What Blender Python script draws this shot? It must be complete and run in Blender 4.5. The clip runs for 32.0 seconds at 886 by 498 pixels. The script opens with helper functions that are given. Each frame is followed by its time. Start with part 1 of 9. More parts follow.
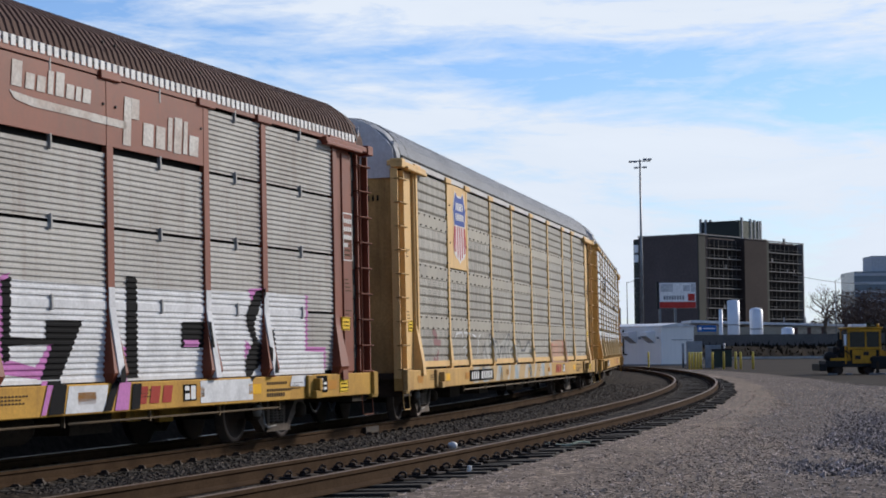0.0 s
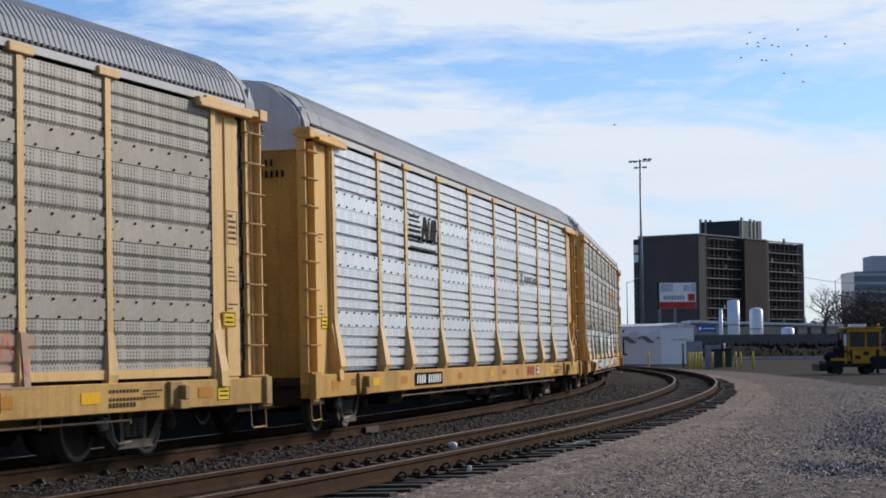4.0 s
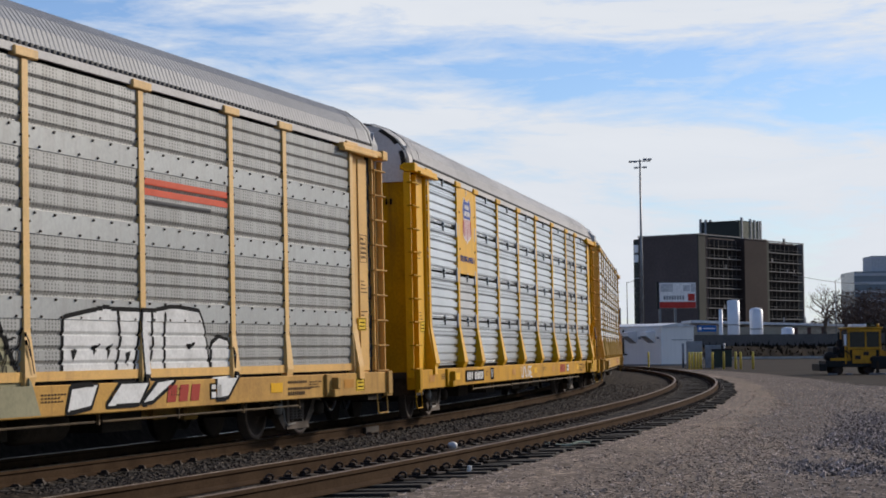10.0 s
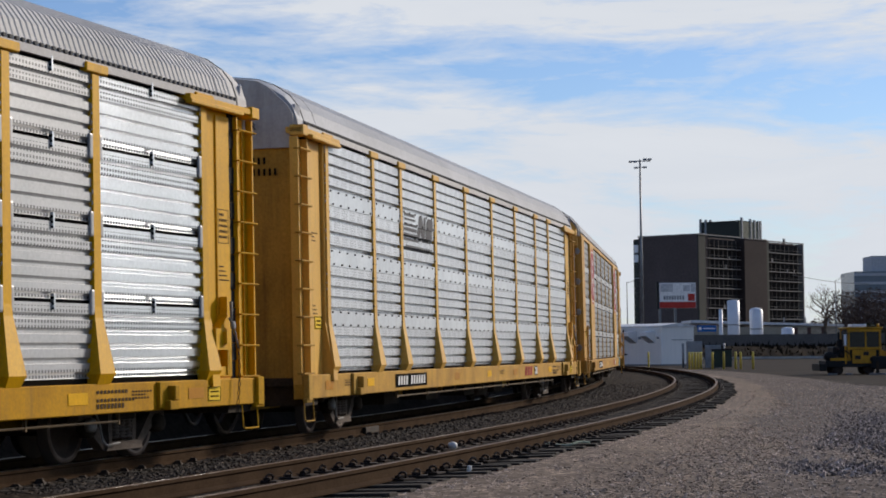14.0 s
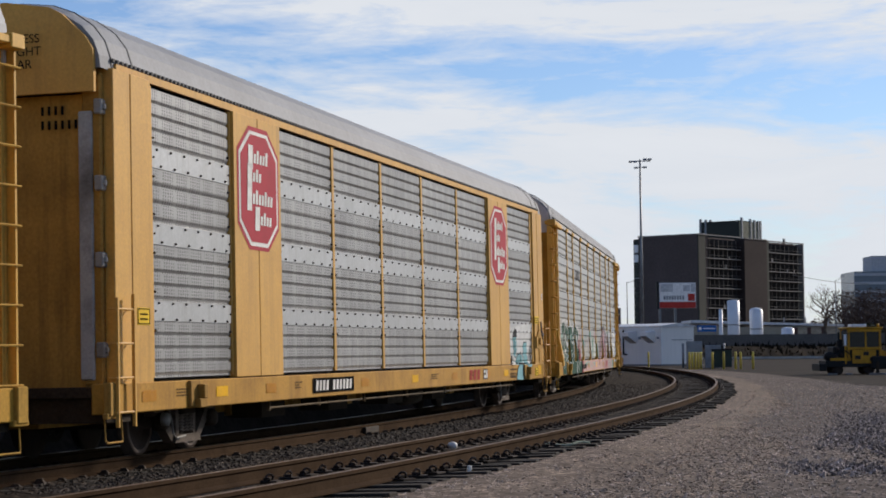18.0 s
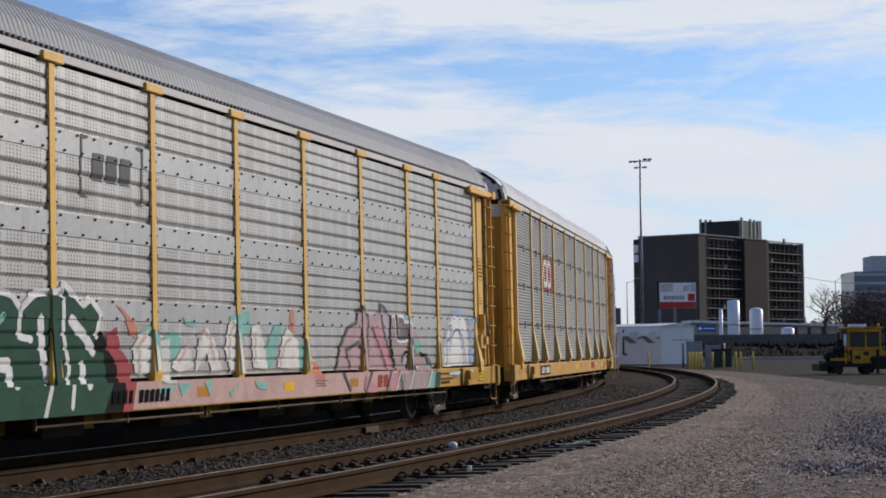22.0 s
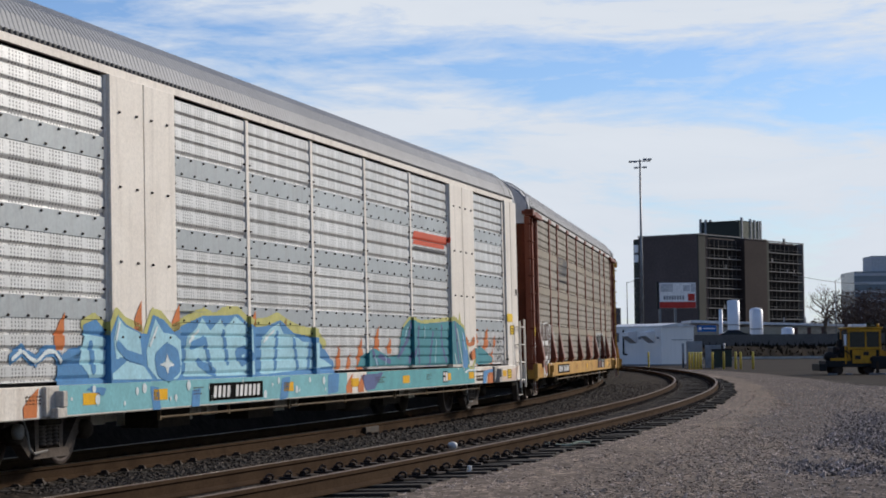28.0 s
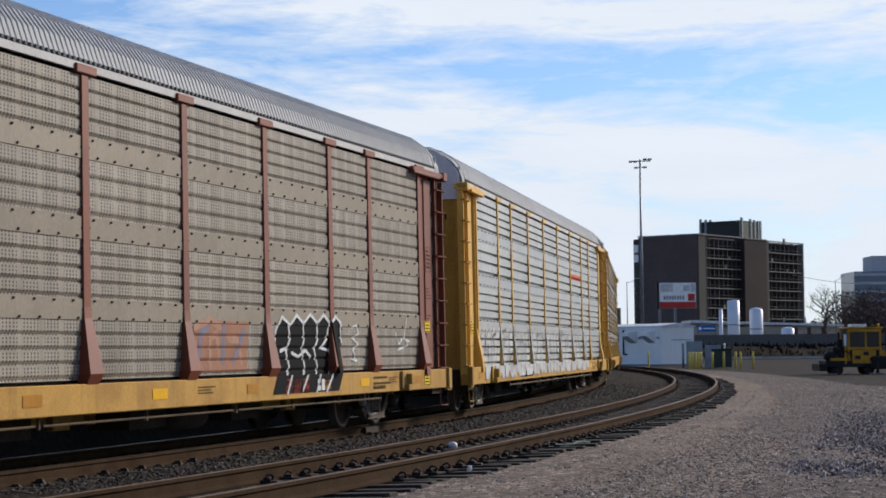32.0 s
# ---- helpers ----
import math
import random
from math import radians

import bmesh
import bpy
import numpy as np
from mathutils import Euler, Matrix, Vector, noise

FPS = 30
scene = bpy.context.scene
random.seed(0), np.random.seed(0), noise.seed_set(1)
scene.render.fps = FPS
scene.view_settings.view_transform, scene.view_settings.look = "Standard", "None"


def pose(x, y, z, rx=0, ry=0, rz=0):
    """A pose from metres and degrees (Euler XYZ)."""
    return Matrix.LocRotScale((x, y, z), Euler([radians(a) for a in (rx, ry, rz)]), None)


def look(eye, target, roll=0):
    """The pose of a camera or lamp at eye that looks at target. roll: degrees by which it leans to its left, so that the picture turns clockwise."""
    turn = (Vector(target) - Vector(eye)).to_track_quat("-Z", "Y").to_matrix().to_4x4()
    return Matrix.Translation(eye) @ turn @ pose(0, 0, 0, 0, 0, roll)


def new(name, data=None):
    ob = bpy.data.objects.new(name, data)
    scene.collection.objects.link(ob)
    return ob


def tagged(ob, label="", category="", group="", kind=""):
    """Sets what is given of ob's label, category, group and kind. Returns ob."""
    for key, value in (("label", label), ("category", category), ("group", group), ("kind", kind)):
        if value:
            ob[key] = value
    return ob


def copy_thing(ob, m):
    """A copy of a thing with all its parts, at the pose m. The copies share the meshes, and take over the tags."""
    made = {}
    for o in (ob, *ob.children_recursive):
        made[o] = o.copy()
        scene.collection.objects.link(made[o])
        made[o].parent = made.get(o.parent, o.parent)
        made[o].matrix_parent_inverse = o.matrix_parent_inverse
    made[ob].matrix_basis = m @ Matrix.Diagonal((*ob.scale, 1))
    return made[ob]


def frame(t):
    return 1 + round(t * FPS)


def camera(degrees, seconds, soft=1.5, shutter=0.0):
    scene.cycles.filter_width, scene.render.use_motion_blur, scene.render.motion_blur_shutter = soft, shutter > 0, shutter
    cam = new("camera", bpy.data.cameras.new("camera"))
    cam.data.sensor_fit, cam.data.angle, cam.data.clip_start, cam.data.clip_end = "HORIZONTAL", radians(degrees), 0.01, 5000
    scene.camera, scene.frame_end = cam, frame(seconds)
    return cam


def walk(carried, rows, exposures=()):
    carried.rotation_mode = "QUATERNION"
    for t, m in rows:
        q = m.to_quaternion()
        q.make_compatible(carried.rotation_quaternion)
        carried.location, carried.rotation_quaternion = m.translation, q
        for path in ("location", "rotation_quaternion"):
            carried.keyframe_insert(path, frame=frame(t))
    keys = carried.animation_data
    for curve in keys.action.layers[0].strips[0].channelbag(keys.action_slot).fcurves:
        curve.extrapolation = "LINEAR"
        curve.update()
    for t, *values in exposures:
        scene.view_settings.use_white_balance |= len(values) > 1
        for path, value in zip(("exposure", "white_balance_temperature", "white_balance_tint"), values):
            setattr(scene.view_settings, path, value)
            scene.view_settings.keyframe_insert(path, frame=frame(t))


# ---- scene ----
cam = camera(25.889, 32.0, soft=1.8)
EYE = (0.0, 0.0, 1.3264)
CAM_POSE = look(EYE, (0.0, 100.0, 1.3264 + 100.0 * math.tan(0.052514)), roll=-0.5436)
walk(cam, [(0.0, CAM_POSE), (32.0, CAM_POSE)],
     [(0.0, 0.15, 6400, 11), (3.5, 0.15, 6400, 11), (5.5, 0.0, 6500, 11), (8.0, 0.02, 6750, 11), (10.0, 0.06, 6800, 12), (13.0, -0.03, 6800, 12), (14.5, -0.06, 6800, 12), (16.5, -0.18, 6850, 12), (17.0, -0.12, 6850, 12),
      (18.0, 0.03, 6850, 12), (19.0, 0.02, 6800, 12), (24.0, 0.04, 6600, 12), (27.5, 0.02, 6600, 11), (29.0, -0.05, 6600, 11), (30.0, 0.02, 6600, 11), (31.0, 0.14, 6600, 11), (32.0, 0.18, 6550, 11)])

# ---------------------------------------------------------------- world, sun
SUN_AZ, SUN_EL = radians(49), radians(24.5)      # clockwise from +y
SUN_DIR = Vector((math.sin(SUN_AZ) * math.cos(SUN_EL), math.cos(SUN_AZ) * math.cos(SUN_EL), math.sin(SUN_EL)))
sun = new("sun", bpy.data.lights.new("sun", "SUN"))
sun.data.energy, sun.data.angle, sun.data.color = 3.65, radians(9.0), (1.0, 0.925, 0.825)
sun.matrix_basis = look((0, 0, 200), Vector((0, 0, 200)) - SUN_DIR)


class Nodes:
    """A short hand for node trees."""

    def __init__(self, tree):
        self.t = tree
        tree.nodes.clear()

    def add(self, kind, inputs=None):
        n = self.t.nodes.new(kind)
        for k, v in (inputs or {}).items():
            if isinstance(v, bpy.types.NodeSocket):
                self.t.links.new(v, n.inputs[k])
            else:
                n.inputs[k].default_value = v
        return n

    def math(self, op, a, b=0.0, c=0.0):
        n = self.add("ShaderNodeMath", {0: a, 1: b, 2: c})
        n.operation = op
        return n.outputs[0]

    def mix(self, fac, a, b, blend="MIX"):
        n = self.add("ShaderNodeMix")
        n.data_type, n.blend_type = "RGBA", blend
        for i, v in ((0, fac), (6, a), (7, b)):
            if isinstance(v, bpy.types.NodeSocket):
                self.t.links.new(v, n.inputs[i])
            else:
                n.inputs[i].default_value = v if i == 0 else (*v[:3], 1.0)
        return n.outputs[2]

    def ramp(self, fac, stops):
        n = self.add("ShaderNodeValToRGB", {0: fac})
        e = n.color_ramp.elements
        while len(e) < len(stops):
            e.new(0.5)
        for el, (p, c) in zip(e, stops):
            el.position, el.color = p, (c, c, c, 1) if isinstance(c, (int, float)) else (*c, 1)
        return n.outputs[0]

    def noise(self, vec, scale, detail=4.0, rough=0.55, dist=0.0):
        n = self.add("ShaderNodeTexNoise", {"Vector": vec, "Scale": scale, "Detail": detail, "Roughness": rough, "Distortion": dist})
        return n.outputs[0]

    def mapped(self, vec, loc=(0, 0, 0), rot=(0, 0, 0), scale=(1, 1, 1)):
        return self.add("ShaderNodeMapping", {0: vec, 1: loc, 2: [radians(a) for a in rot], 3: scale}).outputs[0]


world = bpy.data.worlds.new("sky")
scene.world = world
world.use_nodes = True
w = Nodes(world.node_tree)
sky = w.add("ShaderNodeTexSky")
sky.sky_type, sky.sun_disc, sky.sun_elevation, sky.sun_rotation = "NISHITA", False, SUN_EL, SUN_AZ
sky.air_density, sky.dust_density, sky.ozone_density = 1.0, 0.25, 1.4
gen = w.add("ShaderNodeTexCoord").outputs["Generated"]
sep = w.add("ShaderNodeSeparateXYZ", {0: gen})
puffs = w.noise(w.mapped(gen, (3.1, 0.4, 1.7), (0, 9, 0), (7.0, 1.5, 34.0)), 1.0, 6.0, 0.58, 0.6)
fibre = w.noise(w.mapped(gen, (1.3, 0, 2.2), (0, 8, 0), (30.0, 5.0, 140.0)), 1.0, 7.0, 0.68, 2.2)
wisp = w.noise(w.mapped(gen, (0.3, 0, 5.2), (0, 7, 0), (16.0, 2.0, 90.0)), 1.3, 6.0, 0.62, 0.8)
# a slanting lane of clear sky between two sheets of thin cloud
lane = w.math("DIVIDE", w.math("ADD", sep.outputs[2], w.math("MULTIPLY_ADD", sep.outputs[0], 0.105, -0.1500)), 0.0175)
lane = w.math("DIVIDE", 1.0, w.math("ADD", 1.0, w.math("POWER", w.math("ABSOLUTE", lane), 3.0)))
veil = w.math("MULTIPLY_ADD", w.math("SUBTRACT", fibre, 0.5), 0.45, w.math("MULTIPLY_ADD", w.math("SUBTRACT", wisp, 0.5), 1.2, w.math("MULTIPLY", w.math("SUBTRACT", puffs, 0.5), 2.9)))
cover = w.ramp(w.math("SUBTRACT", w.math("ADD", veil, 0.93), w.math("MULTIPLY", lane, 0.92)), [(0.0, 0.0), (0.85, 1.0)])
# thinner cloud overhead and away from the sun
sunward = w.math("MULTIPLY_ADD", sep.outputs[0], 0.55, w.math("MULTIPLY", sep.outputs[1], 0.83))
cover = w.math("MULTIPLY", cover, w.ramp(sep.outputs[2], [(0.24, 1.0), (0.50, 0.22)]))
cover = w.math("MULTIPLY", cover, w.ramp(sunward, [(0.0, 0.10), (0.62, 1.0)]))
hue = w.mix(1.0, sky.outputs[0], (0.72, 0.89, 1.22), "MULTIPLY")
white = w.mix(puffs, (6.2, 6.95, 7.95), (7.5, 8.1, 8.85))
final = w.mix(cover, hue, white)
w.add("ShaderNodeOutputWorld", {0: w.add("ShaderNodeBackground", {0: final, 1: 0.10}).outputs[0]})

# ---------------------------------------------------------------- materials
MATS = {}


def material(name, base, rough=0.7, metal=0.0, other=None, patch=1.2, grain=30.0, vary=0.18, bump=0.15, relief=0.01, streaks=0.0,
             streak_colour=(0.10, 0.06, 0.035), holes=0.0, each=0.0, spec=0.3, rows=False, island=0.0):
    """A worn surface: patches of a second colour, fine grain, run-off streaks, rows of small vent holes, a tint for each piece."""
    if name in MATS:
        return MATS[name]
    m = bpy.data.materials.new(name)
    m.use_nodes = True
    n = Nodes(m.node_tree)
    tc = n.add("ShaderNodeTexCoord").outputs["Object"]
    info = n.add("ShaderNodeObjectInfo").outputs["Random"]
    moved = n.add("ShaderNodeCombineXYZ", {0: n.math("MULTIPLY", info, 37.0), 1: n.math("MULTIPLY", info, 11.0)}).outputs[0]
    shift = n.add("ShaderNodeVectorMath", {0: tc, 1: moved}).outputs[0]
    big = n.noise(shift, patch, 5.0, 0.6, 0.2)
    fine = n.noise(tc, grain, 3.0, 0.6)
    col = n.mix(n.ramp(big, [(0.42, 0.0), (0.68, 1.0)]), base, other or [c * 0.72 for c in base])
    lo = 1.0 - vary
    col = n.mix(1.0, col, n.ramp(fine, [(0.3, lo), (0.7, 1.0 + vary * 0.4)]), "MULTIPLY")
    if streaks:
        run = n.noise(n.mapped(shift, scale=(5.5, 5.5, 0.35)), 1.0, 5.0, 0.65)
        col = n.mix(n.math("MULTIPLY", n.ramp(run, [(0.50, 0.0), (0.74, 1.0)]), streaks), col, streak_colour)
    if holes:
        holes = min(1.0, holes * 1.45)
        s = n.add("ShaderNodeSeparateXYZ", {0: tc})
        du = n.math("ABSOLUTE", n.math("SUBTRACT", n.math("FRACT", n.math("DIVIDE", s.outputs[0], 0.068 if rows else 0.078)), 0.5))
        dz = n.math("ABSOLUTE", n.math("SUBTRACT", n.math("FRACT", n.math("DIVIDE", s.outputs[2], 0.062 if rows else 0.042)), 0.5))
        dot = n.math("MULTIPLY", n.math("LESS_THAN", du, 0.26 if rows else 0.20), n.math("LESS_THAN", dz, 0.28 if rows else 0.29))
        if rows:
            zz = n.math("FRACT", n.math("DIVIDE", s.outputs[2], 0.70))
            group = n.math("LESS_THAN", n.math("ABSOLUTE", n.math("SUBTRACT", n.math("ABSOLUTE", n.math("SUBTRACT", zz, 0.5)), 0.40)), 0.085)
        else:
            group = n.math("GREATER_THAN", n.math("SINE", n.math("MULTIPLY", s.outputs[0], 13.3)), -0.6)
        col = n.mix(n.math("MULTIPLY", n.math("MULTIPLY", dot, group), holes), col, (0.02, 0.02, 0.022))
    if island:
        per = n.add("ShaderNodeNewGeometry").outputs["Random Per Island"]
        col = n.mix(1.0, col, n.ramp(per, [(0.0, 1.0 - island), (0.7, 1.0), (1.0, 1.0 + island * 1.6)]), "MULTIPLY")
    if each:
        col = n.mix(1.0, col, n.ramp(info, [(0.0, 1.0 - each), (1.0, 1.0 + each * 0.35)]), "MULTIPLY")
    rg = n.math("MULTIPLY_ADD", fine, 0.16, rough - 0.08)
    b = n.add("ShaderNodeBsdfPrincipled", {"Base Color": col, "Roughness": rg, "Metallic": metal, "Specular IOR Level": spec})
    if bump:
        both = n.math("MULTIPLY_ADD", big, 0.6, n.math("MULTIPLY", fine, 0.5))
        nb = n.add("ShaderNodeBump", {"Strength": bump, "Distance": relief, "Height": both})
        n.t.links.new(nb.outputs[0], b.inputs["Normal"])
    n.add("ShaderNodeOutputMaterial", {0: b.outputs[0]})
    MATS[name] = m
    return m


def ground_material(name, tones, cell=14.0, patch=0.07, bump=0.6, relief=0.03, mottled=0.5):
    """Gravel: single stones by cells, with large drifts of other tones."""
    m = bpy.data.materials.new(name)
    m.use_nodes = True
    n = Nodes(m.node_tree)
    tc = n.add("ShaderNodeTexCoord").outputs["Object"]
    v = n.add("ShaderNodeTexVoronoi", {"Vector": tc, "Scale": cell})
    v2 = n.add("ShaderNodeTexVoronoi", {"Vector": tc, "Scale": cell * 0.37})
    g = n.noise(tc, patch, 6.0, 0.62, 0.3)
    g2 = n.noise(tc, patch * 9, 5.0, 0.65)
    stone = n.add("ShaderNodeSeparateColor", {0: v.outputs["Color"]}).outputs[0]
    stone2 = n.add("ShaderNodeSeparateColor", {0: v2.outputs["Color"]}).outputs[1]
    base = n.mix(n.ramp(g, [(0.40, 0.0), (0.62, 1.0)]), tones[0], tones[1])
    base = n.mix(n.ramp(g2, [(0.45, 0.0), (0.72, 0.8)]), base, tones[2])
    col = n.mix(1.0, base, n.ramp(stone, [(0.0, 1.0 - mottled), (0.80, 1.05), (0.95, 2.2)]), "MULTIPLY")
    col = n.mix(1.0, col, n.ramp(stone2, [(0.0, 1.0 - mottled * 0.6), (1.0, 1.2)]), "MULTIPLY")
    b = n.add("ShaderNodeBsdfPrincipled", {"Base Color": col, "Roughness": 0.95, "Specular IOR Level": 0.08})
    h = n.math("MULTIPLY_ADD", v.outputs["Distance"], -1.0, n.math("MULTIPLY", v2.outputs["Distance"], -0.8))
    nb = n.add("ShaderNodeBump", {"Strength": bump, "Distance": relief, "Height": h})
    n.t.links.new(nb.outputs[0], b.inputs["Normal"])
    n.add("ShaderNodeOutputMaterial", {0: b.outputs[0]})
    return m


GRAVEL = ground_material("gravel", [(0.208, 0.160, 0.123), (0.158, 0.124, 0.099), (0.242, 0.188, 0.145)], cell=17.0, bump=0.12, mottled=0.42)
COARSE = ground_material("coarse_gravel", [(0.140, 0.110, 0.092), (0.105, 0.084, 0.072), (0.175, 0.138, 0.113)], cell=15.0, bump=0.12, mottled=0.5)
BALLAST = ground_material("ballast", [(0.045, 0.033, 0.024), (0.034, 0.026, 0.019), (0.060, 0.045, 0.033)], cell=11.0, bump=0.9, relief=0.05, mottled=0.7)
STONE = material("ballast_stone", (0.055, 0.041, 0.031), 0.85, 0, (0.027, 0.020, 0.015), 5.0, 50.0, 0.3, spec=0.3, island=0.75)
ASPHALT = material("old_asphalt", (0.032, 0.025, 0.020), 0.95, 0, (0.048, 0.037, 0.029), 0.15, 9.0, 0.35, 0.0, 0.02, spec=0.05)
RAIL = material("rusty_rail_side", (0.062, 0.038, 0.022), 0.95, 0.0, (0.040, 0.024, 0.014), 2.0, 40.0, 0.3, spec=0.03)
RAIL_TOP = material("worn_rail_head", (0.175, 0.112, 0.070), 0.6, 0.1, (0.125, 0.080, 0.050), 1.1, 60.0, 0.2, spec=0.3)
BRIGHT_RAIL = material("polished_rail_head", (0.36, 0.36, 0.36), 0.3, 0.9, (0.28, 0.27, 0.26), 1.0, 60.0, 0.1)
TIE = material("creosoted_wood", (0.021, 0.016, 0.013), 0.95, 0, (0.042, 0.034, 0.027), 3.0, 25.0, 0.35, 0.5, 0.02, each=0.4)
IRON = material("dark_clip_iron", (0.030, 0.022, 0.018), 0.75, 0.3, (0.055, 0.034, 0.022), 9.0, 60.0, 0.3)
GRIME = material("underframe_grime", (0.040, 0.031, 0.023), 0.9, 0.0, (0.055, 0.040, 0.029), 2.5, 22.0, 0.35, spec=0.1)
WHEEL = material("wheel_steel", (0.065, 0.043, 0.032), 0.85, 0.0, (0.045, 0.032, 0.025), 4.0, 40.0, 0.3)
TREAD = material("wheel_rim", (0.19, 0.14, 0.11), 0.55, 0.4, (0.12, 0.085, 0.065), 4.0, 40.0, 0.2)
CAST = material("cast_side_frame", (0.135, 0.105, 0.085), 0.8, 0.0, (0.070, 0.054, 0.042), 3.0, 30.0, 0.3, spec=0.15)
DARK = material("dark_gap", (0.018, 0.017, 0.016), 0.9, 0, None, 3.0, 30.0, 0.2, 0.0)
BOLT = material("rusty_bolt", (0.05, 0.035, 0.028), 0.7, 0.3)
ROD = material("grimy_pipe", (0.17, 0.11, 0.055), 0.8, 0.0, (0.06, 0.045, 0.03))
PALE_ROD = material("pale_rod", (0.30, 0.29, 0.27), 0.7, 0.0, (0.12, 0.10, 0.085))
BLACK_PAINT = material("black_paint", (0.006, 0.006, 0.006), 0.9, 0, (0.010, 0.010, 0.010), 3.0, 30.0, 0.2, spec=0.02)
WHITE_PAINT = material("white_paint", (0.72, 0.71, 0.68), 0.6, 0, (0.55, 0.53, 0.5), 3.0, 30.0, 0.15)

YELLOWS = dict(
    tan=((0.70, 0.440, 0.165), (0.62, 0.385, 0.145)), orange=((0.69, 0.400, 0.110), (0.61, 0.345, 0.095)),
    bright=((0.72, 0.372, 0.001), (0.63, 0.322, 0.001)), ochre=((0.63, 0.350, 0.080), (0.55, 0.300, 0.070)),
    gold=((0.69, 0.395, 0.075), (0.61, 0.340, 0.065)), brown=((0.220, 0.058, 0.028), (0.172, 0.046, 0.024)),
    cream=((0.80, 0.735, 0.64), (0.72, 0.65, 0.56)))


def paint(key):
    a, b = YELLOWS[key]
    return material("paint_" + key, a, 0.5, 0.0, b, 0.9, 26.0, 0.12, 0.06, 0.005, streaks=0.25, spec=0.22)


def grime_shade_paint(key):
    """The same paint darkened for grime and, on the car ends, for shade."""
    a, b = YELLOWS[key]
    return material("grime_shade_" + key, [c * 0.70 for c in a], 0.8, 0.0, [c * 0.50 for c in b], 0.8, 22.0, 0.2, 0.08, 0.006, streaks=0.5, streak_colour=(0.06, 0.035, 0.02), spec=0.15)


def sill_paint(key):
    """The same paint on the sills, with run-off streaks; darker but for cream."""
    a, b = YELLOWS[key]
    if key == "cream":
        return material("sill_cream", a, 0.7, 0.0, b, 1.4, 24.0, 0.2, 0.08, 0.006, streaks=0.3, streak_colour=(0.30, 0.22, 0.15), spec=0.15)
    return material("sill_" + key, [a[0] * 0.76, a[1] * 0.72, a[2] * 0.55], 0.7, 0.0, [b[0] * 0.62, b[1] * 0.57, b[2] * 0.45], 1.4, 24.0, 0.2, 0.08, 0.006, streaks=0.4, streak_colour=(0.16, 0.09, 0.03), spec=0.15)


def sheet(key, a, b, holes=0.55, metal=0.05, rough=0.72, streaks=0.3, streak_colour=(0.16, 0.13, 0.10), each=0.12, rows=False):
    return material("sheet_" + key, a, rough, metal, b, 0.55, 18.0, 0.14, 0.06, 0.005, streaks=streaks, streak_colour=streak_colour, holes=holes, each=each, rows=rows, spec=0.55 if metal >= 0.2 else 0.25)


SHEETS = dict(
    a=sheet("grey_fine", (0.43, 0.415, 0.385), (0.32, 0.30, 0.27), 0.0, 0.05, 0.6, streaks=0.35, streak_colour=(0.17, 0.105, 0.06)),
    b=sheet("tan_grey", (0.36, 0.335, 0.285), (0.27, 0.25, 0.212), 0.6, 0.1, 0.55),
    c=sheet("bright_zinc", (0.70, 0.715, 0.73), (0.60, 0.615, 0.63), 0.5, 0.55, 0.36, 0.10, (0.45, 0.45, 0.45)),
    d=sheet("dull_zinc", (0.31, 0.31, 0.295), (0.24, 0.24, 0.225), 0.5, 0.2, 0.42),
    e=sheet("new_zinc", (0.66, 0.68, 0.70), (0.54, 0.555, 0.57), 0.7, 1.0, 0.33, 0.06, (0.5, 0.5, 0.5), 0.12, rows=True),
    e2=sheet("matt_zinc", (0.44, 0.445, 0.45), (0.37, 0.38, 0.385), 0.5, 0.5, 0.42, 0.06, rows=True),
    g=sheet("dark_zinc", (0.33, 0.33, 0.325), (0.22, 0.22, 0.22), 0.6, 0.2, 0.42, streaks=0.45, streak_colour=(0.14, 0.135, 0.13)),
    h=sheet("pale_zinc", (0.46, 0.455, 0.435), (0.37, 0.365, 0.345), 0.5, 0.3, 0.40),
    i=sheet("slate_fine", (0.27, 0.275, 0.262), (0.215, 0.22, 0.21), 0.0, 0.1, 0.6, streaks=0.12),
    j=sheet("light_zinc", (0.62, 0.615, 0.60), (0.50, 0.50, 0.49), 0.5, 0.45, 0.40, streaks=0.3),
    k=sheet("brown_grey", (0.315, 0.275, 0.22), (0.225, 0.192, 0.15), 0.65, 0.05, 0.6, streaks=0.5, streak_colour=(0.10, 0.075, 0.055)),
    l=sheet("chalky", (0.48, 0.475, 0.455), (0.38, 0.375, 0.355), 0.45, 0.35, 0.40))
BANDS = dict(
    b=sheet("band_tan", (0.33, 0.30, 0.24), (0.265, 0.242, 0.20), 0.0, 0.1, 0.55), c=sheet("band_bright", (0.69, 0.71, 0.72), (0.60, 0.62, 0.635), 0.0, 0.55, 0.34),
    d=sheet("band_grey", (0.34, 0.35, 0.34), (0.285, 0.29, 0.28), 0.0, 0.2, 0.40), g=sheet("band_pale", (0.44, 0.45, 0.455), (0.37, 0.38, 0.38), 0.0, 0.25, 0.40),
    h=sheet("band_dim", (0.38, 0.385, 0.38), (0.32, 0.325, 0.32), 0.0, 0.3, 0.40), j=sheet("band_slate", (0.35, 0.375, 0.38), (0.30, 0.32, 0.325), 0.0, 0.3, 0.40),
    k=sheet("band_brown", (0.26, 0.215, 0.155), (0.20, 0.165, 0.12), 0.0, 0.05, 0.6))
